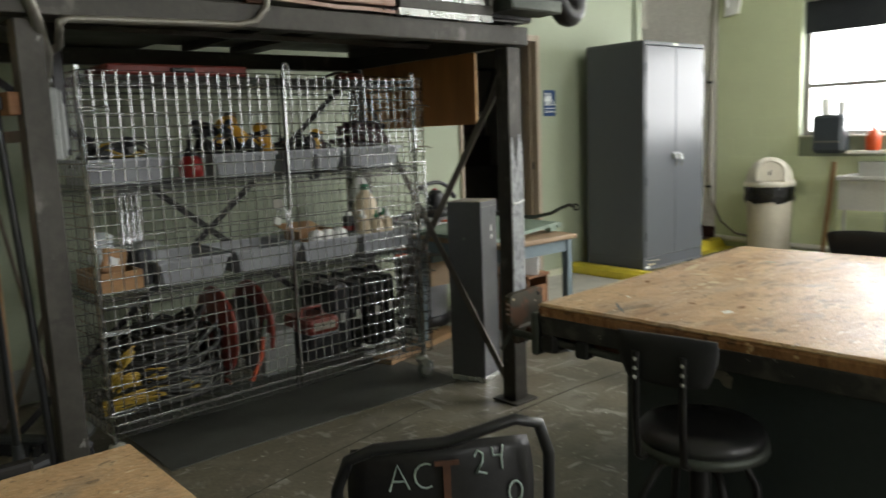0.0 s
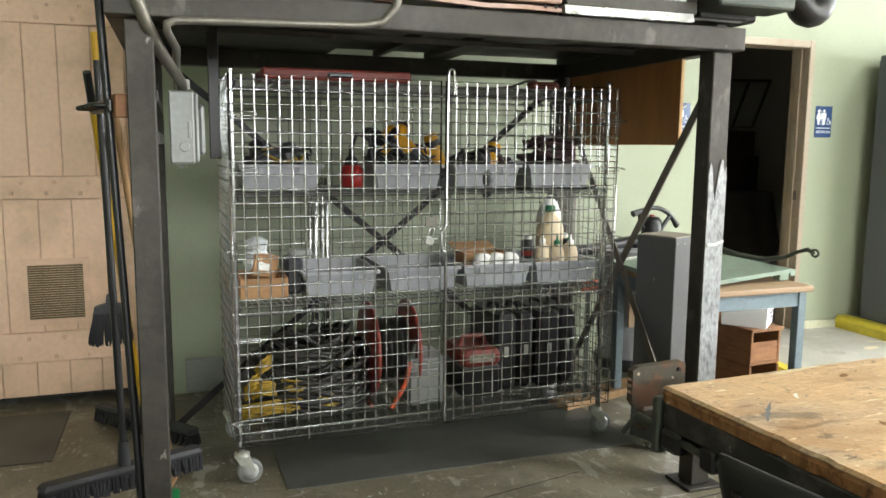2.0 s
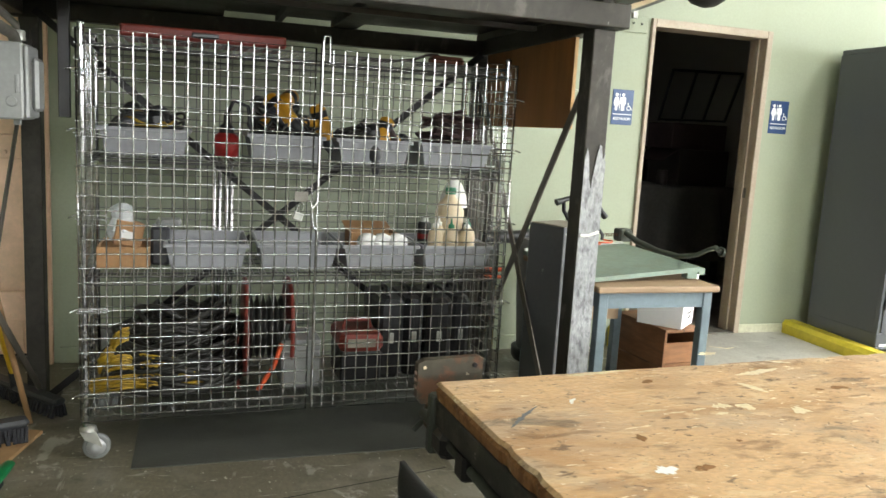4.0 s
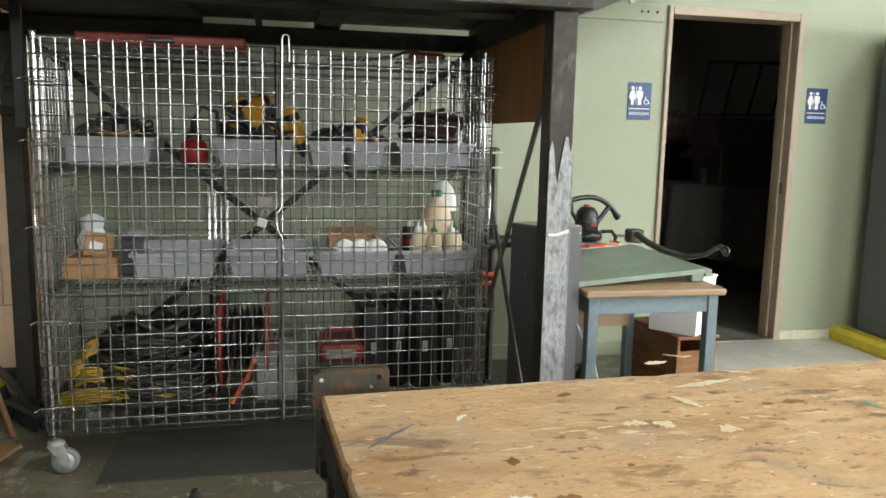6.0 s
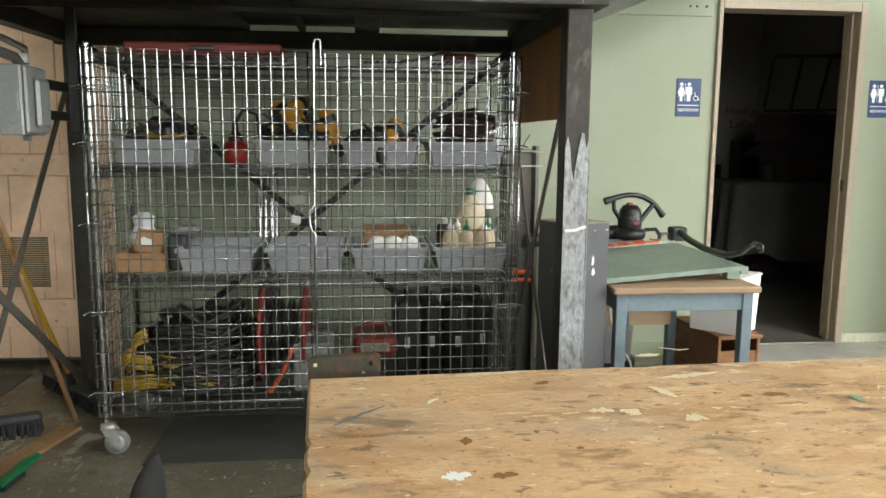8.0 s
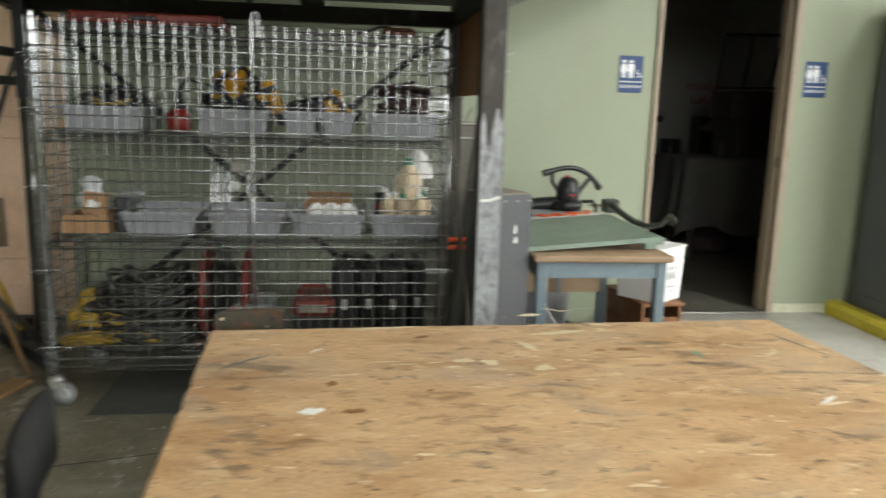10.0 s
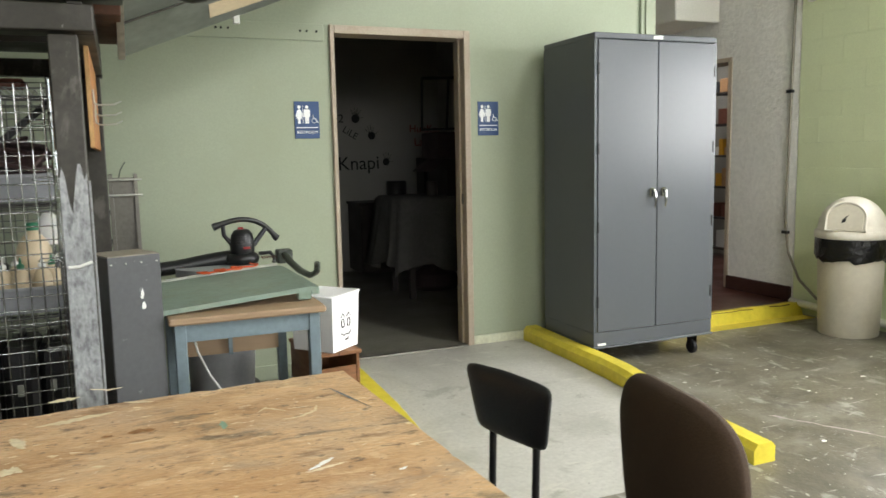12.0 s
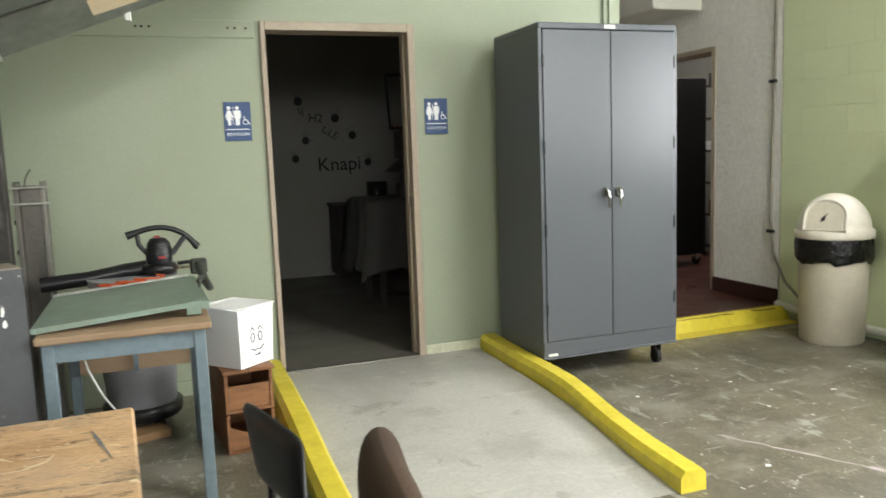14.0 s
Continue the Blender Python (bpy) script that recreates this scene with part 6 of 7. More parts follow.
def blower():
    t = thing("leaf_blower", pose(3.338, 4.10, 0.795, 0, 0, 6) @ Matrix.Diagonal((1.12, 1.12, 1.08, 1)), "black electric leaf blower lying on the paper cutter", "leaf blower")
    part("fan_housing", Shape().lathe([(0.05, 0), (0.074, 0.008), (0.08, 0.03), (0.07, 0.05), (0.058, 0.055)], 22), "black", t)
    part("motor", Shape().lathe([(0.056, 0.054), (0.058, 0.07), (0.060, 0.10), (0.050, 0.15), (0.036, 0.172), (0.02, 0.176)], 18), "black", t)
    for i in range(5):
        part("vent_rib", Shape().lathe([(0.060 - i * 0.0025, 0.10 + i * 0.012), (0.0615 - i * 0.0025, 0.103 + i * 0.012), (0.0585 - i * 0.0025, 0.106 + i * 0.012)], 18), "black", t)
    part("maker_plate", Shape().box(-0.012, -0.066, 0.08, 0.022, -0.061, 0.092, 0.001), "red", t, "small orange and white badge")
    part("switch", Shape().box(-0.018, -0.012, 0.172, 0.008, 0.012, 0.186, 0.004), "red", t)
    part("handle", Shape().path([(-0.135, 0, 0.193), (-0.12, 0, 0.198), (-0.09, 0, 0.208), (-0.05, 0, 0.219), (-0.01, 0, 0.225), (0.03, 0, 0.223), (0.07, 0, 0.212), (0.105, 0, 0.193), (0.135, 0, 0.167), (0.155, 0, 0.142), (0.168, 0, 0.124), (0.176, 0, 0.118)], [0.019, 0.018, 0.014, 0.013, 0.013, 0.013, 0.013, 0.013, 0.013, 0.014, 0.018, 0.018], 10), "black", t)
    part("handle_stay", Shape().path([(-0.09, 0, 0.205), (-0.085, 0, 0.15), (-0.05, 0, 0.10)], 0.011, 8), "black", t)
    part("handle_stay", Shape().path([(0.12, 0, 0.175), (0.085, 0, 0.13), (0.055, 0, 0.09)], 0.012, 8), "greyplastic", t)
    part("tube", Shape().path([(0.02, 0.04, 0.03), (-0.15, 0.06, 0.02), (-0.30, 0.07, -0.0), (-0.50, 0.075, -0.012)], [0.045, 0.038, 0.034, 0.036], 14), "black", t)
    part("cable_guard", Shape().path([(0.08, 0, 0.045), (0.13, -0.02, 0.05), (0.15, -0.03, 0.02), (0.14, -0.04, 0.0)], 0.01, 8), "black", t)
    c = thing("extension_cord", pose(3.2, 3.70, 0.808), "orange extension cord lying on the paper cutter", "cable")
    part("cord", Shape().path([(-0.13 + 0.0038 * i + 0.045 * math.cos(i * 0.3), 0.035 * math.sin(i * 0.3) + 0.01 * math.sin(i * 0.11), 0.002 + 0.0004 * i + 0.004 * math.sin(i * 0.47) ** 2) for i in range(70)], 0.0045, 8), "orange", c)


blower()


def rack():
    t = thing("steel_bracket", pose(2.69, 4.14, 0), "tall grey steel channel bracket with bolts standing by the wall", "bracket")
    part("channel", Shape().box(0, 0, 0.0, 0.02, 0.10, 1.30, 0.002).box(0.12, 0, 0.0, 0.14, 0.10, 1.30, 0.002).box(0.02, 0.085, 0.0, 0.12, 0.10, 1.28), "conduit", t)
    for z in (1.19, 1.27):
        part("bolt", Shape().path([(-0.02, -0.005, z), (0.16, -0.005, z)], 0.006, 8), "lightmetal", t)
    for z in (0.70, 0.95, 1.1):
        part("bolt_head", Shape().lathe([(0.014, 0), (0.012, 0.012)], 6, m=pose(0, 0.04, z, 0, -90, 0)), "iron", t)
    part("wire", Shape().path([(0.05, 0.02, 1.28), (0.06, 0.01, 1.32), (0.085, 0.0, 1.36)], 0.003, 5), "iron", t)


rack()
t = thing("grey_bin", pose(3.20, 4.12, 0), "round pale grey plastic bin on a black wheeled base", "bin")
part("body", Shape().lathe([(0.17, 0.13), (0.20, 0.60), (0.215, 0.78), (0.22, 0.793)], 24), "tub", t)
part("dolly", Shape().lathe([(0.19, 0.06), (0.20, 0.08), (0.20, 0.125), (0.18, 0.13)], 24), "black", t)
for k in range(4):
    part("wheel", Shape().lathe([(0.02, -0.01), (0.03, 0), (0.02, 0.01)], 12, m=pose(0.14 * math.cos(k * 1.57 + 0.6), 0.14 * math.sin(k * 1.57 + 0.6), 0.03, 90, 0, 0)), "black", t)
t = thing("timber_offcut", pose(2.52, 3.60, 0, 0, 0, 18), "pale timber board lying on the floor", "board")
part("board", Shape().box(0, 0, 0, 0.85, 0.14, 0.038, 0.003), "polewood", t)
t = thing("orange_clamp", pose(2.62, 3.62, 0.66), "orange-tipped bar clamp hanging by the cage", "clamp")
part("bar", Shape().box(0.0, 0.0, -0.6, 0.025, 0.008, 0.15), "iron", t)
part("grip", Shape().path([(-0.03, -0.01, 0.0), (0.06, -0.01, 0.0)], 0.012, 8), "orange", t)
part("grip", Shape().path([(-0.03, -0.01, 0.04), (0.06, -0.01, 0.04)], 0.012, 8), "orange", t)


def crate():
    t = thing("wooden_nest_box", pose(3.575, 3.455, 0, 0, 0, 6), "stacked stained wooden boxes with curved openings, on the floor", "wooden box")
    w, d = 0.225, 0.42
    for z in (0.0, 0.195):
        part("side", Shape().box(0, 0, z + 0.002, 0.016, d, z + 0.19, 0.002), "crate", t)
        part("side", Shape().box(w - 0.016, 0, z + 0.002, w, d, z + 0.19, 0.002), "crate", t)
        part("back", Shape().box(0.017, d - 0.016, z + 0.002, w - 0.017, d, z + 0.19), "crate", t)
        part("base", Shape().box(0.017, 0.0, z + 0.002, w - 0.017, d - 0.017, z + 0.018), "crate", t)
        n = 12
        arc = [(0.018 + (w - 0.036) * i / n, z + 0.13 - 0.035 * math.sin(math.pi * i / n)) for i in range(n + 1)]
        part("front", Shape().prism([(0.018, z + 0.02)] + [(w - 0.018, z + 0.02)] + arc[::-1] if z == 0 else [(0.018, z + 0.02), (w - 0.018, z + 0.02), (w - 0.018, z + 0.13), (0.018, z + 0.13)], 0.004, 0.018), "crate", t)
    part("lid", Shape().box(-0.008, -0.012, 0.387, w + 0.008, d + 0.004, 0.405, 0.003), "crate", t)
    part("lid_gap", Shape().box(w / 2 - 0.002, -0.013, 0.386, w / 2 + 0.002, 0.15, 0.4055), "bookcase", t)


crate()


def face_box():
    t = thing("white_bucket", pose(3.655, 3.43, 0.407, 0, 0, 40), "square white plastic bucket with a doodled face, on the wooden boxes", "bucket")
    w, h = 0.225, 0.28
    vs = [(0.006, 0.006, 0), (w - 0.006, 0.006, 0), (w - 0.006, w + 0.02, 0), (0.006, w + 0.02, 0), (-0.004, -0.004, h), (w + 0.004, -0.004, h), (w + 0.004, w + 0.03, h), (-0.004, w + 0.03, h)]
    part("body", Shape().add(vs, [(3, 2, 1, 0), (4, 5, 6, 7), (0, 1, 5, 4), (1, 2, 6, 5), (2, 3, 7, 6), (3, 0, 4, 7)]), "whiteplastic", t)
    part("rim", Shape().path([(-0.006, -0.006, h), (w + 0.006, -0.006, h), (w + 0.006, w + 0.032, h), (-0.006, w + 0.032, h)], 0.006, 6, closed=True), "whiteplastic", t)
    y = -0.0015
    for x in (0.085, 0.135):
        part("drawn_eye", Shape().path([(x + 0.012 * math.cos(u), y, 0.135 + 0.022 * math.sin(u)) for u in [i * math.pi / 6 for i in range(12)]], 0.0022, 5, closed=True), "ink", t)
        part("drawn_brow", Shape().path([(x - 0.016, y, 0.165), (x, y, 0.185), (x + 0.016, y, 0.165)], 0.0024, 5), "ink", t)
    part("drawn_mouth", Shape().path([(0.07, y, 0.085), (0.095, y, 0.072), (0.11, y, 0.08), (0.13, y, 0.072), (0.155, y, 0.09)], 0.0024, 5), "ink", t)
    part("drawn_mark", Shape().path([(0.10, y, 0.05), (0.125, y, 0.05), (0.125, y, 0.06)], 0.003, 5), "ink", t)


face_box()


# ---- seats ----
def slab_back(w, h, th, curve, taper=0.1, n=10, rows=8, roundness=0.22):
    """A padded backrest, curved in plan, with rounded corners; it faces -y."""
    s, front, back = Shape(), [], []
    for j in range(rows + 1):
        v = j / rows
        for i in range(n + 1):
            u = 2 * i / n - 1
            q = 2 * v - 1
            ww = w / 2 * (1 - taper * (1 - v)) * math.sqrt(max(0.0, 1 - roundness * q * q / 2))
            zz = h / 2 + h / 2 * q * math.sqrt(max(0.0, 1 - roundness * u * u / 2))
            edge = (1 - abs(u) ** 8) * (1 - abs(q) ** 8)
            y = curve * u * u
            front.append((ww * u, y - th / 2 * (0.25 + 0.75 * edge), zz))
            back.append((ww * u, y + th / 2 * (0.25 + 0.75 * edge), zz))
    k = n + 1
    q = [(j * k + i, j * k + i + 1, (j + 1) * k + i + 1, (j + 1) * k + i) for j in range(rows) for i in range(n)]
    o = len(front)
    fs = q + [tuple(o + a for a in f[::-1]) for f in q]
    rim = [i for i in range(k)] + [j * k + n for j in range(1, rows + 1)] + [rows * k + i for i in range(n - 1, -1, -1)] + [j * k for j in range(rows - 1, 0, -1)]
    fs += [(rim[i], o + rim[i], o + rim[(i + 1) % len(rim)], rim[(i + 1) % len(rim)]) for i in range(len(rim))]
    return s.add(front + back, fs, True)


def pad_back(w, h, th, curve, taper, square, arch=0.0, n=48, rings=7):
    """A cushioned backrest with rounded corners and a soft rim; it faces -y."""
    s, vs, fs = Shape(), [], []
    for side in (-1, 1):
        for k in range(rings):
            r = math.sin(0.5 * math.pi * (k + 1) / rings)
            for i in range(n):
                a = 2 * math.pi * i / n
                u = r * math.copysign(abs(math.cos(a)) ** (2 / square), math.cos(a))
                v = r * math.copysign(abs(math.sin(a)) ** (2 / square), math.sin(a))
                x = w / 2 * u * (1 - taper * (1 - v) / 2)
                z = h / 2 * (1 + v) + arch * (1 - u * u) * (1 + v) / 2
                vs.append((x, curve * u * u + side * th / 2 * math.sqrt(max(0.0, 1 - r ** 5)), z))
        vs.append((0, side * th / 2, h / 2 + arch / 2))
    half = rings * n + 1
    for b, flip in ((0, 1), (half, -1)):
        for i in range(n):
            j = (i + 1) % n
            fs.append((b + i, b + j, b + half - 1)[::flip])
            fs += [(b + (k + 1) * n + i, b + (k + 1) * n + j, b + k * n + j, b + k * n + i)[::flip] for k in range(rings - 1)]
    rim = (rings - 1) * n
    fs += [(rim + i, half + rim + i, half + rim + (i + 1) % n, rim + (i + 1) % n) for i in range(n)]
    return s.add(vs, fs, True)


def stool():
    t = thing("work_stool", pose(1.76, 1.10, 0, 0, 0, -80), "black round-seated work stool with a small padded backrest", "stool")
    part("seat", Shape().lathe([(0.15, 0.485), (0.17, 0.49), (0.178, 0.51), (0.165, 0.53), (0.10, 0.536), (0.02, 0.536)], 28), "blackvinyl", t)
    part("seat_ring", Shape().lathe([(0.165, 0.465), (0.184, 0.468), (0.184, 0.49), (0.17, 0.495)], 28), "iron", t)
    part("column", Shape().lathe([(0.03, 0.12), (0.03, 0.47)], 14), "blacksteel", t)
    for k in range(4):
        a = math.pi / 4 + k * math.pi / 2
        part("leg", Shape().path([(0.03 * math.cos(a), 0.03 * math.sin(a), 0.44), (0.12 * math.cos(a), 0.12 * math.sin(a), 0.42), (0.17 * math.cos(a), 0.17 * math.sin(a), 0.33), (0.21 * math.cos(a), 0.21 * math.sin(a), 0.0)], 0.012, 8), "blacksteel", t)
    part("foot_ring", Shape().path([(0.19 * math.cos(u), 0.19 * math.sin(u), 0.16) for u in [i * math.pi / 12 for i in range(24)]], 0.008, 8, closed=True), "blacksteel", t)
    for x in (-0.095, 0.035):
        b = part("back_bar", Shape().path([(x * 0.8, -0.10, 0.475), (x, -0.19, 0.475), (x, -0.21, 0.49), (x, -0.222, 0.60), (x, -0.222, 0.785)], 0.011, 6, flat=0.6), "blacksteel", t)
        for z in (0.715, 0.74, 0.765):
            part("rivet", Shape().lathe([(0.006, 0), (0.004, 0.003)], 8, m=pose(x, -0.228, z, 90, 0, 0)), "lightmetal", b)
    part("backrest", slab_back(0.295, 0.14, 0.035, 0.012, 0.2, 12, 10, 0.32), "blackcloth", t, m=pose(-0.025, -0.195, 0.695, 4, 0, 0))
    return t


stool()


def folding_chair():
    t = thing("folding_chair", pose(0.80, 1.10, -0.0, 0, 0, -33) @ Matrix.Diagonal((1, 1, 0.955, 1)), "black metal folding chair with chalk writing on its backrest", "chair")
    part("back_panel", slab_back(0.40, 0.24, 0.012, 0.035, 0.06, roundness=0.3), "blacksteel", t, m=pose(0, -0.01, 0.555, -8, 0, 0))
    fr = [(-0.23, 0.12, 0.0), (-0.225, 0.045, 0.45), (-0.215, -0.005, 0.72), (-0.19, -0.02, 0.79), (-0.14, -0.028, 0.812), (0.0, -0.03, 0.815), (0.06, -0.03, 0.83), (0.14, -0.028, 0.85), (0.19, -0.02, 0.835), (0.215, -0.005, 0.76), (0.225, 0.045, 0.45), (0.23, 0.12, 0.0)]
    part("back_frame", Shape().path(fr, 0.0125, 10), "black", t)
    part("seat", slab_back(0.40, 0.38, 0.02, 0.0, 0.1), "blacksteel", t, m=pose(0, 0.03, 0.44, -86, 0, 0))
    for x in (-0.20, 0.20):
        part("leg", Shape().path([(x, -0.22, 0.0), (x, 0.18, 0.44), (x, 0.3, 0.455)], 0.011, 8), "black", t)
    part("stretcher", Shape().path([(-0.228, 0.10, 0.15), (0.228, 0.10, 0.15)], 0.008, 8), "black", t)
    m = pose(0, -0.012, 0.555, -8, 0, 0)
    arc = [math.radians(a) for a in range(60, 301, 30)]
    strokes = (("A", -0.115, 0.145, 0.042, 0.055, [[(0.0, 0.0), (0.42, 1.0), (0.95, 0.05)], [(0.15, 0.36), (0.8, 0.36)]]), ("C", -0.066, 0.148, 0.042, 0.052, [[(0.6 + 0.55 * math.cos(a), 0.5 + 0.5 * math.sin(a)) for a in arc]]),
               ("2", 0.058, 0.165, 0.03, 0.052, [[(0.05, 0.75), (0.3, 1.0), (0.65, 0.85), (0.6, 0.5), (0.1, 0.05), (0.3, 0.12), (0.9, 0.0)]]), ("4", 0.096, 0.17, 0.03, 0.052, [[(0.05, 0.95), (0.1, 0.6), (0.7, 0.6)], [(0.85, 1.0), (0.7, 0.5), (0.75, 0.0)]]),
               ("0", 0.13, 0.095, 0.03, 0.045, [[(0.5 + 0.5 * math.cos(i * math.pi / 5), 0.5 + 0.5 * math.sin(i * math.pi / 5)) for i in range(11)]]))
    for _, x, z, w, h, lines in strokes:
        sh = Shape()
        for line in lines:
            sh.path([(x + w * u + 0.004, 0.035 * ((x + w * u) / 0.2) ** 2 - 0.0075, z + h * v) for u, v in line], 0.0024, 5)
        part("chalk_stroke", sh, "chalk", t, "pale chalk writing", m=m)
    part("rust_streak", Shape().box(-0.003, -0.02, 0.66, 0.012, -0.0155, 0.76).box(-0.02, -0.021, 0.752, 0.03, -0.0165, 0.762), "rust", t, m=pose(0, -0.012, 0, -2, 0, 0))


folding_chair()


def chair_black():
    t = thing("black_chair", pose(3.527, 1.355, 0.004, 0, 0, -76), "black padded chair on thin steel bars beside the workbench", "chair")
    part("backrest", pad_back(0.30, 0.155, 0.03, 0.006, 0.22, 10.0, 0.012), "blackvinyl", t, m=pose(0, 0.014, 0.700, 5, 0, 0))
    for x in (-0.075, 0.075):
        part("back_bar", Shape().path([(x, -0.16, 0.42), (x, 0.01, 0.44), (x, 0.022, 0.50), (x, 0.032, 0.80)], 0.0095, 8), "blacksteel", t)
    part("seat", Shape().box(-0.18, -0.38, 0.43, 0.18, -0.02, 0.475, 0.018), "blackvinyl", t)
    for x in (-0.16, 0.16):
        for y in (-0.36, -0.04):
            part("leg", Shape().path([(x, y, 0.43), (x * 1.1, y * 1.05, 0.0)], 0.011, 8), "blacksteel", t)


chair_black()


def chair_brown():
    t = thing("brown_chair", pose(3.662, 0.925, 0, 0, 0, -98), "swivel chair with a rounded brown tweed backrest beside the workbench", "chair")
    part("backrest", pad_back(0.40, 0.36, 0.085, 0.02, 0.1, 3.4, 0.0, 96, 9), "brown", t, m=pose(0, 0.0, 0.576, 3, 0, 0))
    part("seat", Shape().lathe([(0.18, 0.42), (0.225, 0.43), (0.23, 0.46), (0.20, 0.485), (0.05, 0.49)], 24, (0, -0.25, 0)), "brown", t)
    part("back_bar", Shape().path([(0, -0.15, 0.41), (0, 0.03, 0.42), (0, 0.05, 0.50), (0, 0.045, 0.70)], 0.018, 8), "blacksteel", t)
    part("column", Shape().lathe([(0.028, 0.06), (0.028, 0.42)], 12, (0, -0.25, 0)), "blacksteel", t)
    for k in range(5):
        a = k * 2 * math.pi / 5
        leg = part("leg", Shape().path([(0, -0.25, 0.11), (0.24 * math.cos(a), -0.25 + 0.24 * math.sin(a), 0.07)], [0.025, 0.015], 8), "blacksteel", t)
        part("wheel", Shape().lathe([(0.02, -0.012), (0.028, 0), (0.02, 0.012)], 12, m=pose(0.24 * math.cos(a), -0.25 + 0.24 * math.sin(a), 0.03, 90, 0, 0)), "black", leg)


chair_brown()


# ---- right wall: bin, sink, window ----
def dome_bin():
    t = thing("trash_can", pose(7.612, 3.80, 0) @ Matrix.Diagonal((0.945, 0.945, 1.10, 1)), "beige plastic trash can with a white dome lid and black bag", "trash can")
    part("body", Shape().lathe([(0.205, 0), (0.215, 0.01), (0.235, 0.55), (0.24, 0.62)], 32), "can", t)
    random.seed(3)
    s, n = Shape(), 40
    rows = [(0.245, 0.50), (0.258, 0.53), (0.252, 0.58), (0.258, 0.62), (0.25, 0.65)]
    vs = [((r + random.uniform(-0.008, 0.008)) * math.cos(2 * math.pi * j / n), (r + random.uniform(-0.008, 0.008)) * math.sin(2 * math.pi * j / n), z + (0.014 * math.sin(j * 0.9) + random.uniform(-0.008, 0.008) if i == 0 else random.uniform(-0.004, 0.004))) for i, (r, z) in enumerate(rows) for j in range(n)]
    part("bag", s.add(vs, [(i * n + j, i * n + (j + 1) % n, (i + 1) * n + (j + 1) % n, (i + 1) * n + j) for i in range(4) for j in range(n)], True), "bag", t, "black bin bag folded over the rim")
    lid = part("lid", Shape().lathe([(0.255, 0.645), (0.262, 0.65), (0.262, 0.69), (0.245, 0.70)] + [(0.24 * math.cos(a), 0.70 + 0.215 * math.sin(a)) for a in [i * math.pi / 18 for i in range(10)]], 36), "lidcream", t)
    arch = [(-0.135, 0.0)] + [(0.135 * math.cos(a), 0.085 + 0.105 * math.sin(a)) for a in [math.pi - i * math.pi / 12 for i in range(13)]] + [(0.135, 0.0)]
    face = pose(0, 0, 0, 0, 0, -62) @ pose(0, -0.252, 0.706, -21, 0, 0)
    hood = Shape().prism(arch, 0.004, 0.10)
    part("hood", hood, "lidcream", lid, m=face)
    part("hood_rim", Shape().path([(x, 0.0, z) for x, z in arch], 0.009, 8), "lidcream", lid, m=face)
    # Flap takes the darker body beige, which gives the opening its shading.
    part("flap", Shape().prism([(x * 0.86, 0.008 + z * 0.9) for x, z in arch], -0.001, 0.003), "can", lid, "scuffed hinged flap in the dome, toned darker for its shading", m=face)
    part("smudge", Shape().prism([(-0.03, 0.05), (0.0, 0.06), (0.004, 0.085), (0.02, 0.11), (-0.006, 0.09), (-0.022, 0.075)], -0.0025, -0.0012), "ink", lid, m=face)


dome_bin()


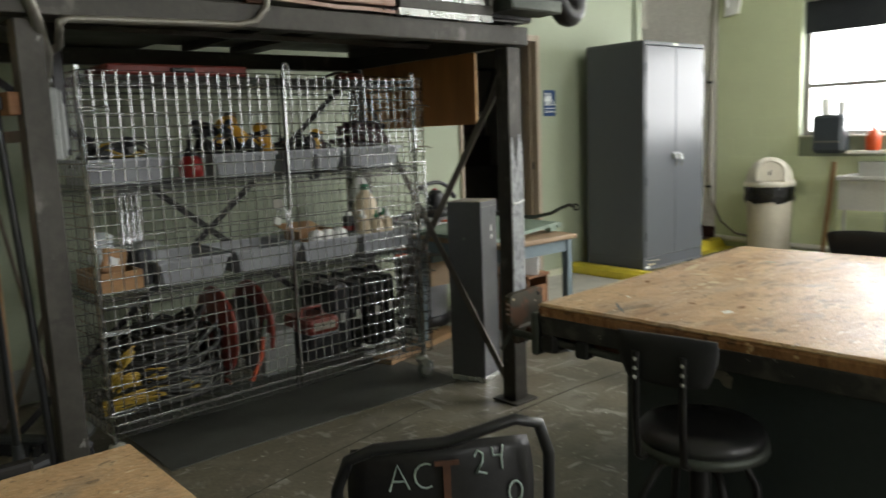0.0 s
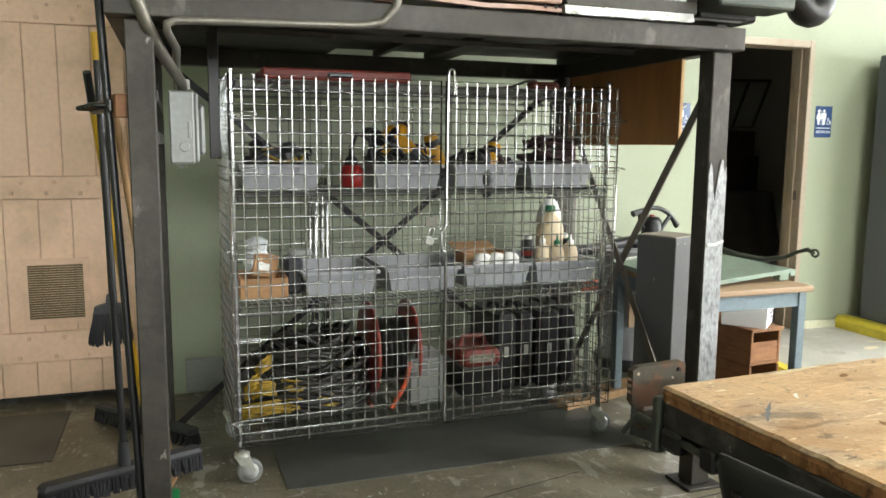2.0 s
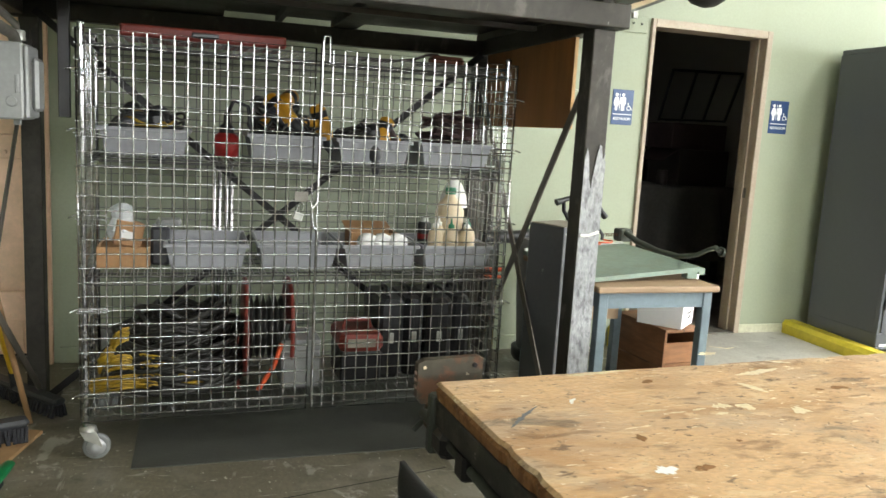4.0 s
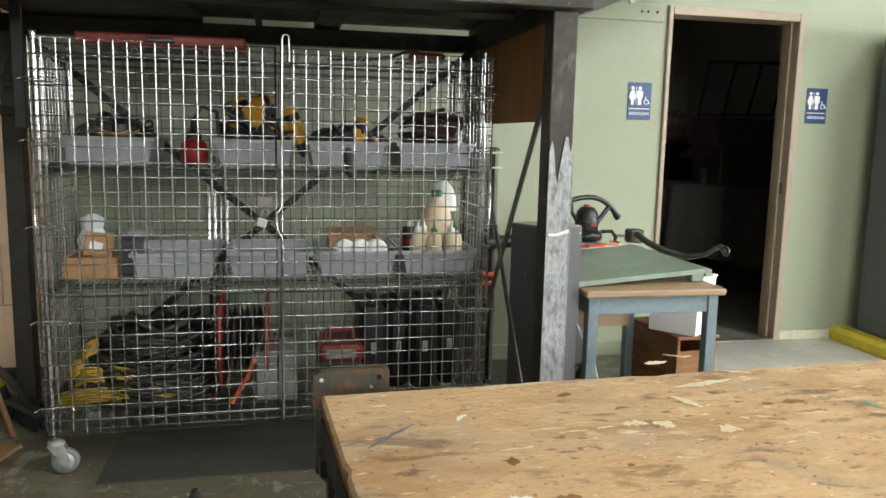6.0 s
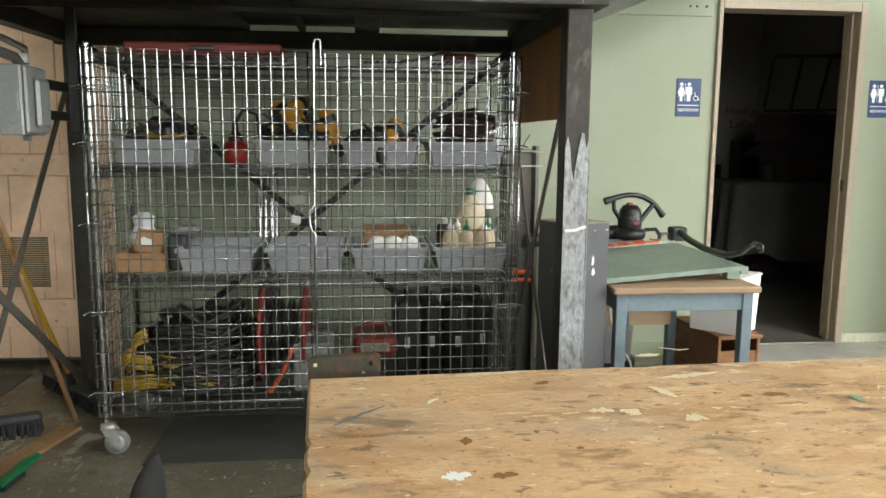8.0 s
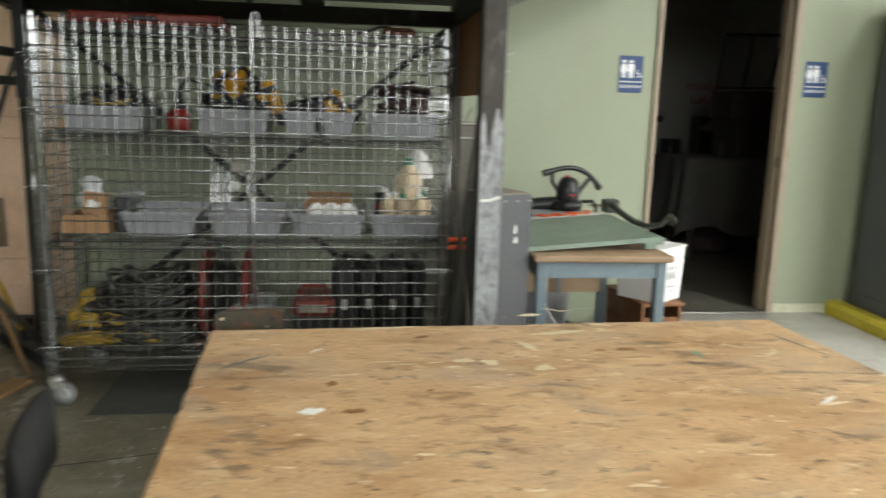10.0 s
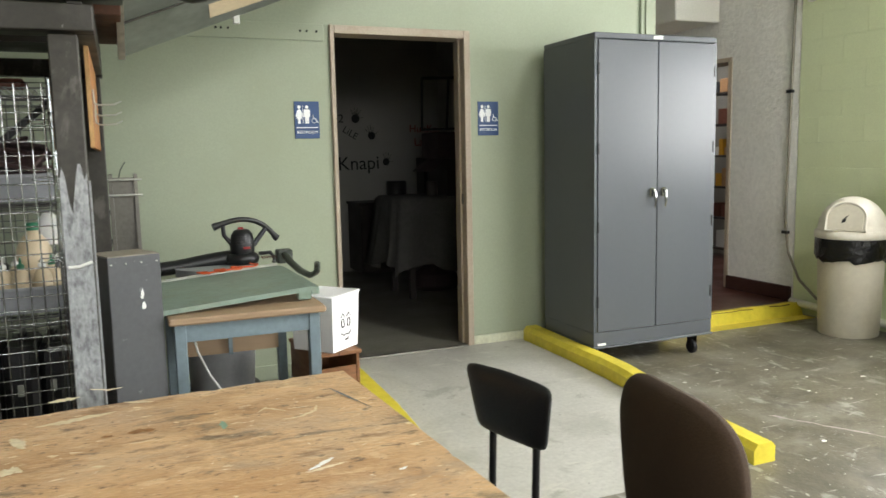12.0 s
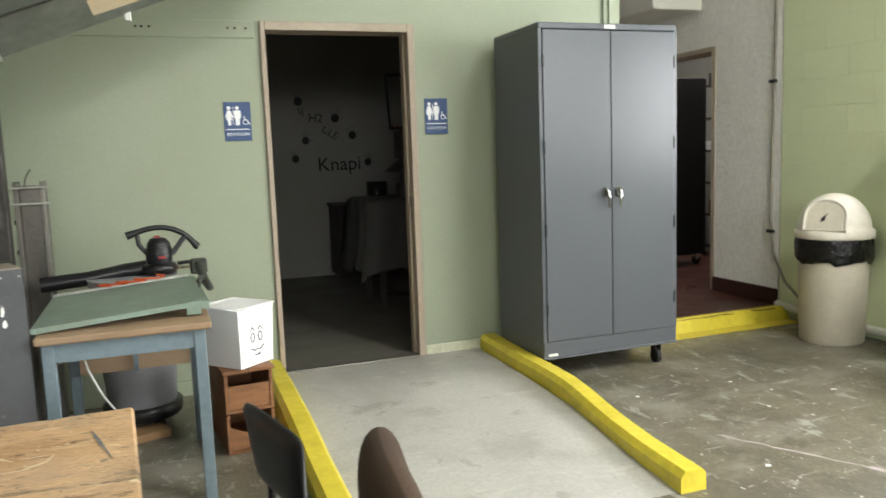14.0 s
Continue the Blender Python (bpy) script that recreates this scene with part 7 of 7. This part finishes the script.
def right_wall_things():
    t = thing("wall_sink", pose(RX, 2.62, 0), "grey wall sink with a tap on thin legs", "sink")
    b = Shape().box(-0.50, -0.35, 0.80, 0.0, -0.33, 0.84, 0.006).box(-0.50, 0.40, 0.80, 0.0, 0.42, 0.84, 0.006).box(-0.52, -0.35, 0.80, -0.49, 0.42, 0.84, 0.008).box(-0.05, -0.33, 0.80, 0.0, 0.40, 0.95, 0.006)
    b.box(-0.49, -0.33, 0.52, -0.47, 0.40, 0.80).box(-0.47, -0.33, 0.52, -0.05, 0.40, 0.54).box(-0.47, -0.33, 0.54, -0.05, -0.31, 0.80).box(-0.47, 0.38, 0.54, -0.05, 0.40, 0.80)
    part("basin", b, "porcelain", t)
    part("tap", Shape().path([(-0.03, 0.05, 0.95), (-0.03, 0.05, 1.0), (-0.08, 0.05, 1.03), (-0.18, 0.05, 1.02), (-0.2, 0.05, 0.98)], 0.011, 10), "chrome", t)
    for y in (-0.30, 0.36):
        part("leg", Shape().path([(-0.45, y, 0), (-0.45, y, 0.53)], 0.015, 8), "lightmetal", t)
    part("drain_pipe", Shape().path([(-0.25, 0.05, 0.52), (-0.25, 0.05, 0.30), (-0.1, 0.05, 0.25), (0, 0.05, 0.25)], 0.025, 10), "lightmetal", t)
    t = thing("towel_dispenser", pose(RX, 3.12, 1.04), "smoked grey plastic paper towel dispenser on the wall", "dispenser")
    part("body", Shape().box(-0.20, 0, 0, 0, 0.30, 0.37, 0.03), "dispenser", t)
    part("slot", Shape().box(-0.19, 0.04, -0.004, -0.04, 0.26, 0.0), "black", t)
    part("band", Shape().box(-0.203, 0.03, 0.10, -0.2, 0.27, 0.12), "conduit", t)
    t = thing("wall_shelf", pose(RX, 2.55, 1.03), "thin shelf under the window", "shelf")
    part("board", Shape().box(-0.16, 0, 0, 0, 0.55, 0.03, 0.004), "white", t)
    t = thing("orange_jug", pose(RX - 0.09, 2.88, 1.06), "orange plastic jug on the shelf", "jug")
    part("body", Shape().lathe([(0.06, 0), (0.07, 0.02), (0.07, 0.13), (0.045, 0.18), (0.02, 0.20)], 18), "orange", t)
    part("cap", Shape().lathe([(0.022, 0.2), (0.022, 0.23)], 12), "orange", t)
    for y in (3.24, 3.40):
        t = thing("paper_roll", pose(RX + 0.1, y, 1.212), "white paper roll standing on the window sill", "paper roll", "rolls on the sill")
        part("roll", Shape().lathe([(0.045, 0), (0.05, 0.005), (0.05, 0.32 if y < 3.3 else 0.36), (0.02, 0.322 if y < 3.3 else 0.362)], 16), "paper", t)
    t = thing("wooden_stick", pose(RX - 0.06, 3.33, 0), "pale wooden stick leaning on the wall", "stick")
    part("stick", Shape().box(-0.015, -0.02, 0, 0.015, 0.02, 0.95, 0.003, pose(0, 0, 0, 4, 3, 0)), "polewood", t)
    t = thing("conduit", pose(0, 0, 0), "thin grey conduit clipped to the wall corner", "conduit")
    part("pipe", Shape().path([(RX - 0.012, 4.60, 3.19), (RX - 0.012, 4.62, 1.8), (RX - 0.012, 4.64, 0.75), (RX - 0.012, 4.60, 0.50), (RX - 0.012, 4.48, 0.28), (RX - 0.012, 4.30, 0.15), (RX - 0.012, 4.05, 0.12)], 0.0115, 8), "paleconduit", t)
    for z in (0.65, 1.81):
        part("clip", Shape().box(RX - 0.026, 4.60, z, RX - 0.0, 4.67, z + 0.025, 0.003), "black", t)
    t = thing("pipe_run", pose(0, 0, 0), "white pipe along the foot of the wall", "pipe")
    part("pipe", Shape().path([(RX - 0.04, 4.53, 0.10), (RX - 0.04, 3.9, 0.07), (RX - 0.04, 2.0, 0.07)], 0.03, 10), "white", t)
    t = thing("wall_bracket", pose(RX, 4.40, 2.50), "crumpled white bracket fixed high on the wall", "bracket")
    part("plate", Shape().prism([(-0.10, 0.02), (0.06, 0.0), (0.02, 0.35), (-0.16, 0.40)], -0.05, 0.0, "x"), "paper", t)
    part("arm", Shape().path([(-0.05, 0.02, 0.1), (-0.14, 0.0, 0.25), (-0.2, 0.0, 0.4)], 0.02, 6), "paper", t)
    # The second window lies out of view, assumed around its lamp.
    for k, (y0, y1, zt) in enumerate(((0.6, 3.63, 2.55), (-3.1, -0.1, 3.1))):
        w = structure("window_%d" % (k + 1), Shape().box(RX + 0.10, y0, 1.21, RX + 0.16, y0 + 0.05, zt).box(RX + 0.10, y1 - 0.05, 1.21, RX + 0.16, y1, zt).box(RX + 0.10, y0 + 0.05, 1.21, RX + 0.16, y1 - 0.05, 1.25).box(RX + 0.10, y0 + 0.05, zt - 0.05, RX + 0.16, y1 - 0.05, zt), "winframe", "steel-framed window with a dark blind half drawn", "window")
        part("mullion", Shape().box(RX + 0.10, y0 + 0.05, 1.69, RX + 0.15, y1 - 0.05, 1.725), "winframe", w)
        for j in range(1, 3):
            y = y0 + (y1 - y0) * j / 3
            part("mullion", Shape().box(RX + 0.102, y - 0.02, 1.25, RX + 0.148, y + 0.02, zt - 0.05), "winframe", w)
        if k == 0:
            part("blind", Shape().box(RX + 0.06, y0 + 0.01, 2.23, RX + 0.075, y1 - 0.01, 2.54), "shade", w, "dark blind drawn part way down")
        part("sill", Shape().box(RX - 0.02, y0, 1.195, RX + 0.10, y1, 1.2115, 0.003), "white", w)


right_wall_things()


# painted concrete blocks on the near part of the right wall
def blocks():
    shared = {}
    for r in range(21):
        z0, z1 = r * 0.2, (r + 1) * 0.2
        y = 4.55 - (0.2 if r % 2 else 0.0)
        spans = [(4.35, 4.55)] if r % 2 else []
        while y > 0.7:
            spans.append((y - 0.4, y))
            y -= 0.4
        for a, b in spans:
            if b > 0.6 and a < 3.63 and z1 > 1.19 and z0 < 2.56:
                a = 3.63 if b > 3.64 else None
            if a is None or b - a < 0.03:
                continue
            key = round(b - a, 3)
            if key not in shared:
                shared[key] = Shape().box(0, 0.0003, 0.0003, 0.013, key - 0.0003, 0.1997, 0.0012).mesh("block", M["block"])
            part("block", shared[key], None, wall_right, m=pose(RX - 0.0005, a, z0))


blocks()


# ---- signs ----
def restroom_sign(x, z):
    t = thing("restroom_sign", pose(x, WALL, z), "blue and white restroom sign fixed to the green wall", "sign", "restroom signs")
    part("plate", Shape().box(-0.077, -0.005, -0.112, 0.077, 0, 0.112, 0.004), "signblue", t)
    y0, y1 = -0.0075, -0.0052

    def disc(cx, cz, r):
        return Shape().prism([(cx + r * math.cos(a), cz + r * math.sin(a)) for a in [i * math.pi / 8 for i in range(16)]], y0, y1)
    part("symbol", disc(-0.047, 0.078, 0.0105).prism([(-0.047, 0.066), (-0.058, 0.06), (-0.070, 0.022), (-0.064, 0.019), (-0.056, 0.042), (-0.064, 0.008), (-0.055, 0.008), (-0.055, -0.022), (-0.039, -0.022), (-0.039, 0.008), (-0.030, 0.008), (-0.038, 0.042), (-0.030, 0.019), (-0.024, 0.022), (-0.036, 0.06)], y0, y1), "signwhite", t)
    part("symbol", disc(0.0, 0.078, 0.0105).prism([(-0.014, 0.064), (0.014, 0.064), (0.019, 0.058), (0.019, 0.018), (0.012, 0.018), (0.011, -0.022), (0.001, -0.022), (0, 0.012), (-0.001, -0.022), (-0.011, -0.022), (-0.012, 0.018), (-0.019, 0.018), (-0.019, 0.058)], y0, y1), "signwhite", t)
    wheel = Shape().path([(0.044 + 0.014 * math.cos(a), -0.0062, -0.004 + 0.014 * math.sin(a)) for a in [i * math.pi / 9 for i in range(18)]], 0.0022, 5, closed=True)
    wheel.path([(0.038, -0.0062, 0.030), (0.040, -0.0062, 0.008), (0.055, -0.0062, 0.006), (0.064, -0.0062, -0.014), (0.070, -0.0062, -0.012)], 0.0032, 5)
    part("symbol", wheel, "signwhite", t)
    part("divider", Shape().box(-0.025, y0, -0.02, -0.0225, y1, 0.085), "signwhite", t)
    part("line", Shape().box(-0.066, y0, -0.048, 0.066, y1, -0.043), "signwhite", t)
    letters("RESTROOM", 0.0245, "signwhite", pose(0, -0.0065, -0.075, 90, 0, 0), t, "sign_text", 0.001, space=1.02)


restroom_sign(3.824, 1.592)
restroom_sign(5.055, 1.600)


# ---- restroom, seen through the doorway ----
def restroom():
    y = 8.3

    def on_wall(text, x, z, size, ink="ink", roll=0):
        letters(text, size, ink, pose(x, y - 0.002, z, 90, 0, 0) @ pose(0, 0, 0, 0, 0, roll), restroom_wall, "wall_writing", 0.0015)
    on_wall("HunKpapa", 6.14, 1.668, 0.125, "redink", -1)
    on_wall("LaKota", 6.12, 1.52, 0.13, "redink", 1)
    on_wall("Knapi", 5.26, 1.285, 0.215, "ink", 1)
    on_wall("H2", 5.02, 1.79, 0.13, "ink", -3)
    on_wall("LiLE", 5.17, 1.63, 0.11, "ink", -32)
    on_wall("SJ", 4.86, 1.87, 0.10)

    def print_mark(x, z, s, turn):
        sh = Shape()
        c, d = math.cos(turn), math.sin(turn)

        def q(a, b):
            return (x + s * (a * c - b * d), z + s * (a * d + b * c))
        sh.prism([q(0.4 * math.cos(i * math.pi / 6), 0.42 * math.sin(i * math.pi / 6)) for i in range(12)], y - 0.003, y - 0.0005)
        for a, b in ((-0.5, 0.85), (-0.18, 1.05), (0.15, 1.05), (0.45, 0.85), (0.8, 0.2)):
            (x0, z0), (x1, z1) = q(a * 0.5, b * 0.4), q(a, b)
            sh.path([(x0, y - 0.003, z0), (x1, y - 0.003, z1)], s * 0.085, 5, flat=0.2)
        part("paint_mark", sh, "ink", restroom_wall)
    for x, z, s, a in ((5.235, 1.79, 0.085, -0.1), (5.42, 1.60, 0.08, 0.25), (5.585, 1.30, 0.075, -0.2), (4.84, 1.975, 0.085, 0.1), (4.90, 1.555, 0.075, -0.2), (4.78, 1.36, 0.075, 0.1)):
        print_mark(x, z, s * 1.35, a)
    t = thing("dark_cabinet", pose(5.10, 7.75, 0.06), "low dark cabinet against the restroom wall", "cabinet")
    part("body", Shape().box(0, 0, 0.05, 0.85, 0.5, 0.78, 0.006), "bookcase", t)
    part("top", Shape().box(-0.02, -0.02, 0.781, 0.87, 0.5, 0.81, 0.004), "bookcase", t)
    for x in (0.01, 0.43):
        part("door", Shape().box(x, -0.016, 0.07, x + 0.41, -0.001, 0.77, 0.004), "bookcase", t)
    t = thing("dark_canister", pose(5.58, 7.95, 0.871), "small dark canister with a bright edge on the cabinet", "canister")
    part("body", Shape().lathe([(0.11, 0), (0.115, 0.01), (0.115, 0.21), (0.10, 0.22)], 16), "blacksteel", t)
    t = thing("covered_table", pose(5.05, 6.25, 0.06), "table draped with a grey crumpled sheet, darkened for the room's gloom", "table")
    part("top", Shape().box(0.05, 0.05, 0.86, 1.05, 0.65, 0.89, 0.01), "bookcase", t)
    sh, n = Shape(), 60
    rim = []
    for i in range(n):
        k = i / n * 4
        side, f = int(k), k - int(k)
        rim.append(((f * 1.1, 0), (1.1, f * 0.7), (1.1 - f * 1.1, 0.7), (0, 0.7 - f * 0.7))[side])
    vs = []
    for lvl, (zz, out) in enumerate(((0.93, 0.0), (0.90, 0.02), (0.55, 0.05), (0.28, 0.08))):
        for i, (x, y_) in enumerate(rim):
            wv = out * (1 + 0.7 * math.sin(i * 1.3)) * (lvl > 0)
            vs.append((x + (wv if x > 0.55 else -wv), y_ + (wv if y_ > 0.35 else -wv), zz + 0.05 * math.sin(i * 0.5) * (lvl == 3)))
    sh.add(vs, [(r * n + i, r * n + (i + 1) % n, (r + 1) * n + (i + 1) % n, (r + 1) * n + i) for r in range(3) for i in range(n)] + [tuple(range(n))], True)
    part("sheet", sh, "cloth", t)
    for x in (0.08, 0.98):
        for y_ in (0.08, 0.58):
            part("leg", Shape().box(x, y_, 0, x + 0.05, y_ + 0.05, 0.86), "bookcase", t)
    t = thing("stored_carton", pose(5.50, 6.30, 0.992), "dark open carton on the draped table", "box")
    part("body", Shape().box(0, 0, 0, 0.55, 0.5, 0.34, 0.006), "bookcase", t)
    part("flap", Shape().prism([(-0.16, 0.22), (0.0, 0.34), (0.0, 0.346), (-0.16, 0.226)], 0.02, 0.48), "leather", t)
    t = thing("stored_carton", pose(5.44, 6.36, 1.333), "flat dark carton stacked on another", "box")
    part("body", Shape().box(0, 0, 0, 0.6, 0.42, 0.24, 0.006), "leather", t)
    # White tin given the dark board colour in place of the restroom's shade.
    t = thing("dark_tin", pose(5.36, 6.34, 0.992), "small tin coloured dark for the room's gloom, on the draped table", "tin")
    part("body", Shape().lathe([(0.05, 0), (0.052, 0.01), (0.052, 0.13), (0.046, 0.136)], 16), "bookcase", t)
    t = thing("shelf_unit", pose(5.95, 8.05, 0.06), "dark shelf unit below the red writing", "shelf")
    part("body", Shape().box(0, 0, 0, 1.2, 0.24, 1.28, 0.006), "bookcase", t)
    t = thing("window_sash", pose(5.30, 6.40, 1.575), "black three-pane window sash tilted on stacked cartons", "window sash")
    a, b = Vector((-0.13, -0.36, 0.44)), Vector((0, 0, 0))
    across = Vector((0.74, 0.02, 0.02))
    for k in range(4):
        part("stile", Shape().path([b + across * k / 3 + Vector((0, 0, 0.016)), a + across * k / 3], 0.016, 4), "black", t)
    part("rail", Shape().path([a, a + across], 0.018, 4), "black", t)
    part("rail", Shape().path([b + Vector((0, 0, 0.02)), b + across + Vector((0, 0, 0.02))], 0.014, 4), "black", t)
    t = thing("crumpled_sack", pose(5.55, 6.8, 0.06), "crumpled dark sack on the restroom floor", "sack")
    part("sack", Shape().lathe([(0.2, 0), (0.26, 0.05), (0.22, 0.16), (0.12, 0.22), (0.03, 0.24)], 10, smooth=False), "leather", t)


restroom()


# ---- corridor and storeroom ----
def corridor():
    t = thing("air_duct", pose(7.35, 5.45, 2.50), "white boxed air duct hung under the corridor ceiling", "air duct")
    part("box", Shape().box(0, 0, 0, 0.50, 3.0, 0.42, 0.01), "white", t)
    part("box", Shape().box(-0.75, 0.0, 0.30, -0.01, 0.6, 0.69, 0.01), "white", t)
    structure("trim_storeroom_door", Shape().box(RX - 0.012, 5.30, 0.09, RX + 0.23, 5.345, 2.18, 0.003).box(RX - 0.012, 6.285, 0.09, RX + 0.23, 6.33, 2.18, 0.003).box(RX - 0.012, 5.345, 2.14, RX + 0.23, 6.285, 2.18, 0.003), "trimwood", "beige frame of the storeroom doorway", "trim")
    t = thing("black_cart", pose(8.25, 6.52, 0.09), "tall black cabinet on wheels inside the storeroom", "cabinet")
    part("body", Shape().box(0, 0, 0.12, 0.5, 0.55, 1.95, 0.008), "blacksteel", t)
    for x in (0.06, 0.44):
        part("wheel", Shape().lathe([(0.035, -0.015), (0.05, -0.012), (0.05, 0.012), (0.035, 0.015)], 16, m=pose(x, 0.06, 0.05, 90, 0, 0)), "black", t)
        part("fork", Shape().box(x - 0.02, 0.04, 0.06, x + 0.02, 0.08, 0.12), "lightmetal", t)
    t = thing("store_shelf", pose(9.2, 5.4, 0.09), "dark open shelf packed with boxes and books", "shelf")
    for x, y in ((0, 0), (0.4, 0), (0, 1.7), (0.4, 1.7)):
        part("upright", Shape().box(x, y, 0, x + 0.03, y + 0.03, 2.0), "blacksteel", t)
    random.seed(8)
    for k in range(6):
        part("shelf_board", Shape().box(0, 0.03, 0.1 + k * 0.36, 0.43, 1.7, 0.125 + k * 0.36), "bookcase", t)
    for k in range(6):
        y = 0.05
        while y < 1.6:
            w, h = random.uniform(0.06, 0.28), random.uniform(0.08, 0.26)
            b = thing("stored_box", pose(9.24, 5.4 + y, 0.216 + k * 0.36), random.choice(["brown carton", "dark case", "pale paper stack", "orange carton"]) + " stored on the shelf", "box", "boxes on the store shelf")
            part("body", Shape().box(0, 0, 0, 0.3, w, h, 0.004), random.choice(["card", "card", "leather2", "greyplastic", "paper", "toolyellow"]), b)
            y += w + random.uniform(0.01, 0.08)


corridor()


# ---- marks on the floor ----
def floor_marks():
    f = bpy.data.objects["floor"]
    part("crack", Shape().path([(1.6, 2.42, 0.0), (2.1, 2.45, 0.0), (2.45, 2.52, 0.0), (2.9, 2.55, 0.0), (3.4, 2.53, 0.0), (3.86, 2.56, 0.0)], 0.004, 4, flat=0.3), "ink", f)
    part("crack", Shape().path([(0.3, 2.2, 0.0), (0.9, 2.6, 0.0), (1.5, 2.75, 0.0), (2.2, 2.9, 0.0)], 0.003, 4, flat=0.3), "ink", f)
    random.seed(77)
    for x0, y0, x1, y1, w in ((5.75, 2.7, 6.05, 2.15, 0.02), (6.05, 2.15, 6.25, 1.75, 0.03), (6.3, 2.9, 6.9, 2.75, 0.01)):
        n, pts = 10, []
        for i in range(n + 1):
            k = i / n
            pts.append((x0 + (x1 - x0) * k + random.uniform(-0.01, 0.01), y0 + (y1 - y0) * k))
        s = Shape()
        for (a, b), (c, d) in zip(pts, pts[1:]):
            q = w * random.uniform(0.2, 0.6)
            s.add([(a - q, b, 0.001), (a + q, b, 0.001), (c + q, d, 0.001), (c - q, d, 0.001)], [(0, 1, 2, 3)])
        part("paint_streak", s, "pinkmark", f, "faded pinkish paint streak")
    for k in range(26):
        x, y, r = random.uniform(5.4, 7.6), random.uniform(1.6, 3.6), random.uniform(0.006, 0.02)
        m = 7
        part("paint_drip", Shape().prism([(x + r * random.uniform(0.5, 1.2) * math.cos(i * 6.283 / m), y + r * random.uniform(0.3, 0.8) * math.sin(i * 6.283 / m)) for i in range(m)], 0.0002, 0.0012, "z"), "paper", f)


M["pinkmark"] = mat("faded_pink_paint", "B3A5A6", 0.6, vary=0.15, grain=40, bump=0.1)
floor_marks()

part("crack", Shape().path([(6.75, 4.438, 0.088), (6.95, 4.437, 0.095), (7.1, 4.437, 0.09), (7.2, 4.437, 0.096), (7.33, 4.437, 0.09)], 0.004, 4), "plinth", bpy.data.objects["step_nosing"])
part("crack", Shape().path([(7.5, 4.437, 0.097), (7.62, 4.437, 0.09), (7.72, 4.437, 0.095)], 0.005, 4), "plinth", bpy.data.objects["step_nosing"])
t = thing("conduit", pose(0, 0, 0), "thin green painted conduit on the wall above the locker", "conduit")
part("pipe", Shape().path([(6.29, WALL - 0.012, 1.9), (6.29, WALL - 0.012, 3.19)], 0.011, 8), "wall", t)
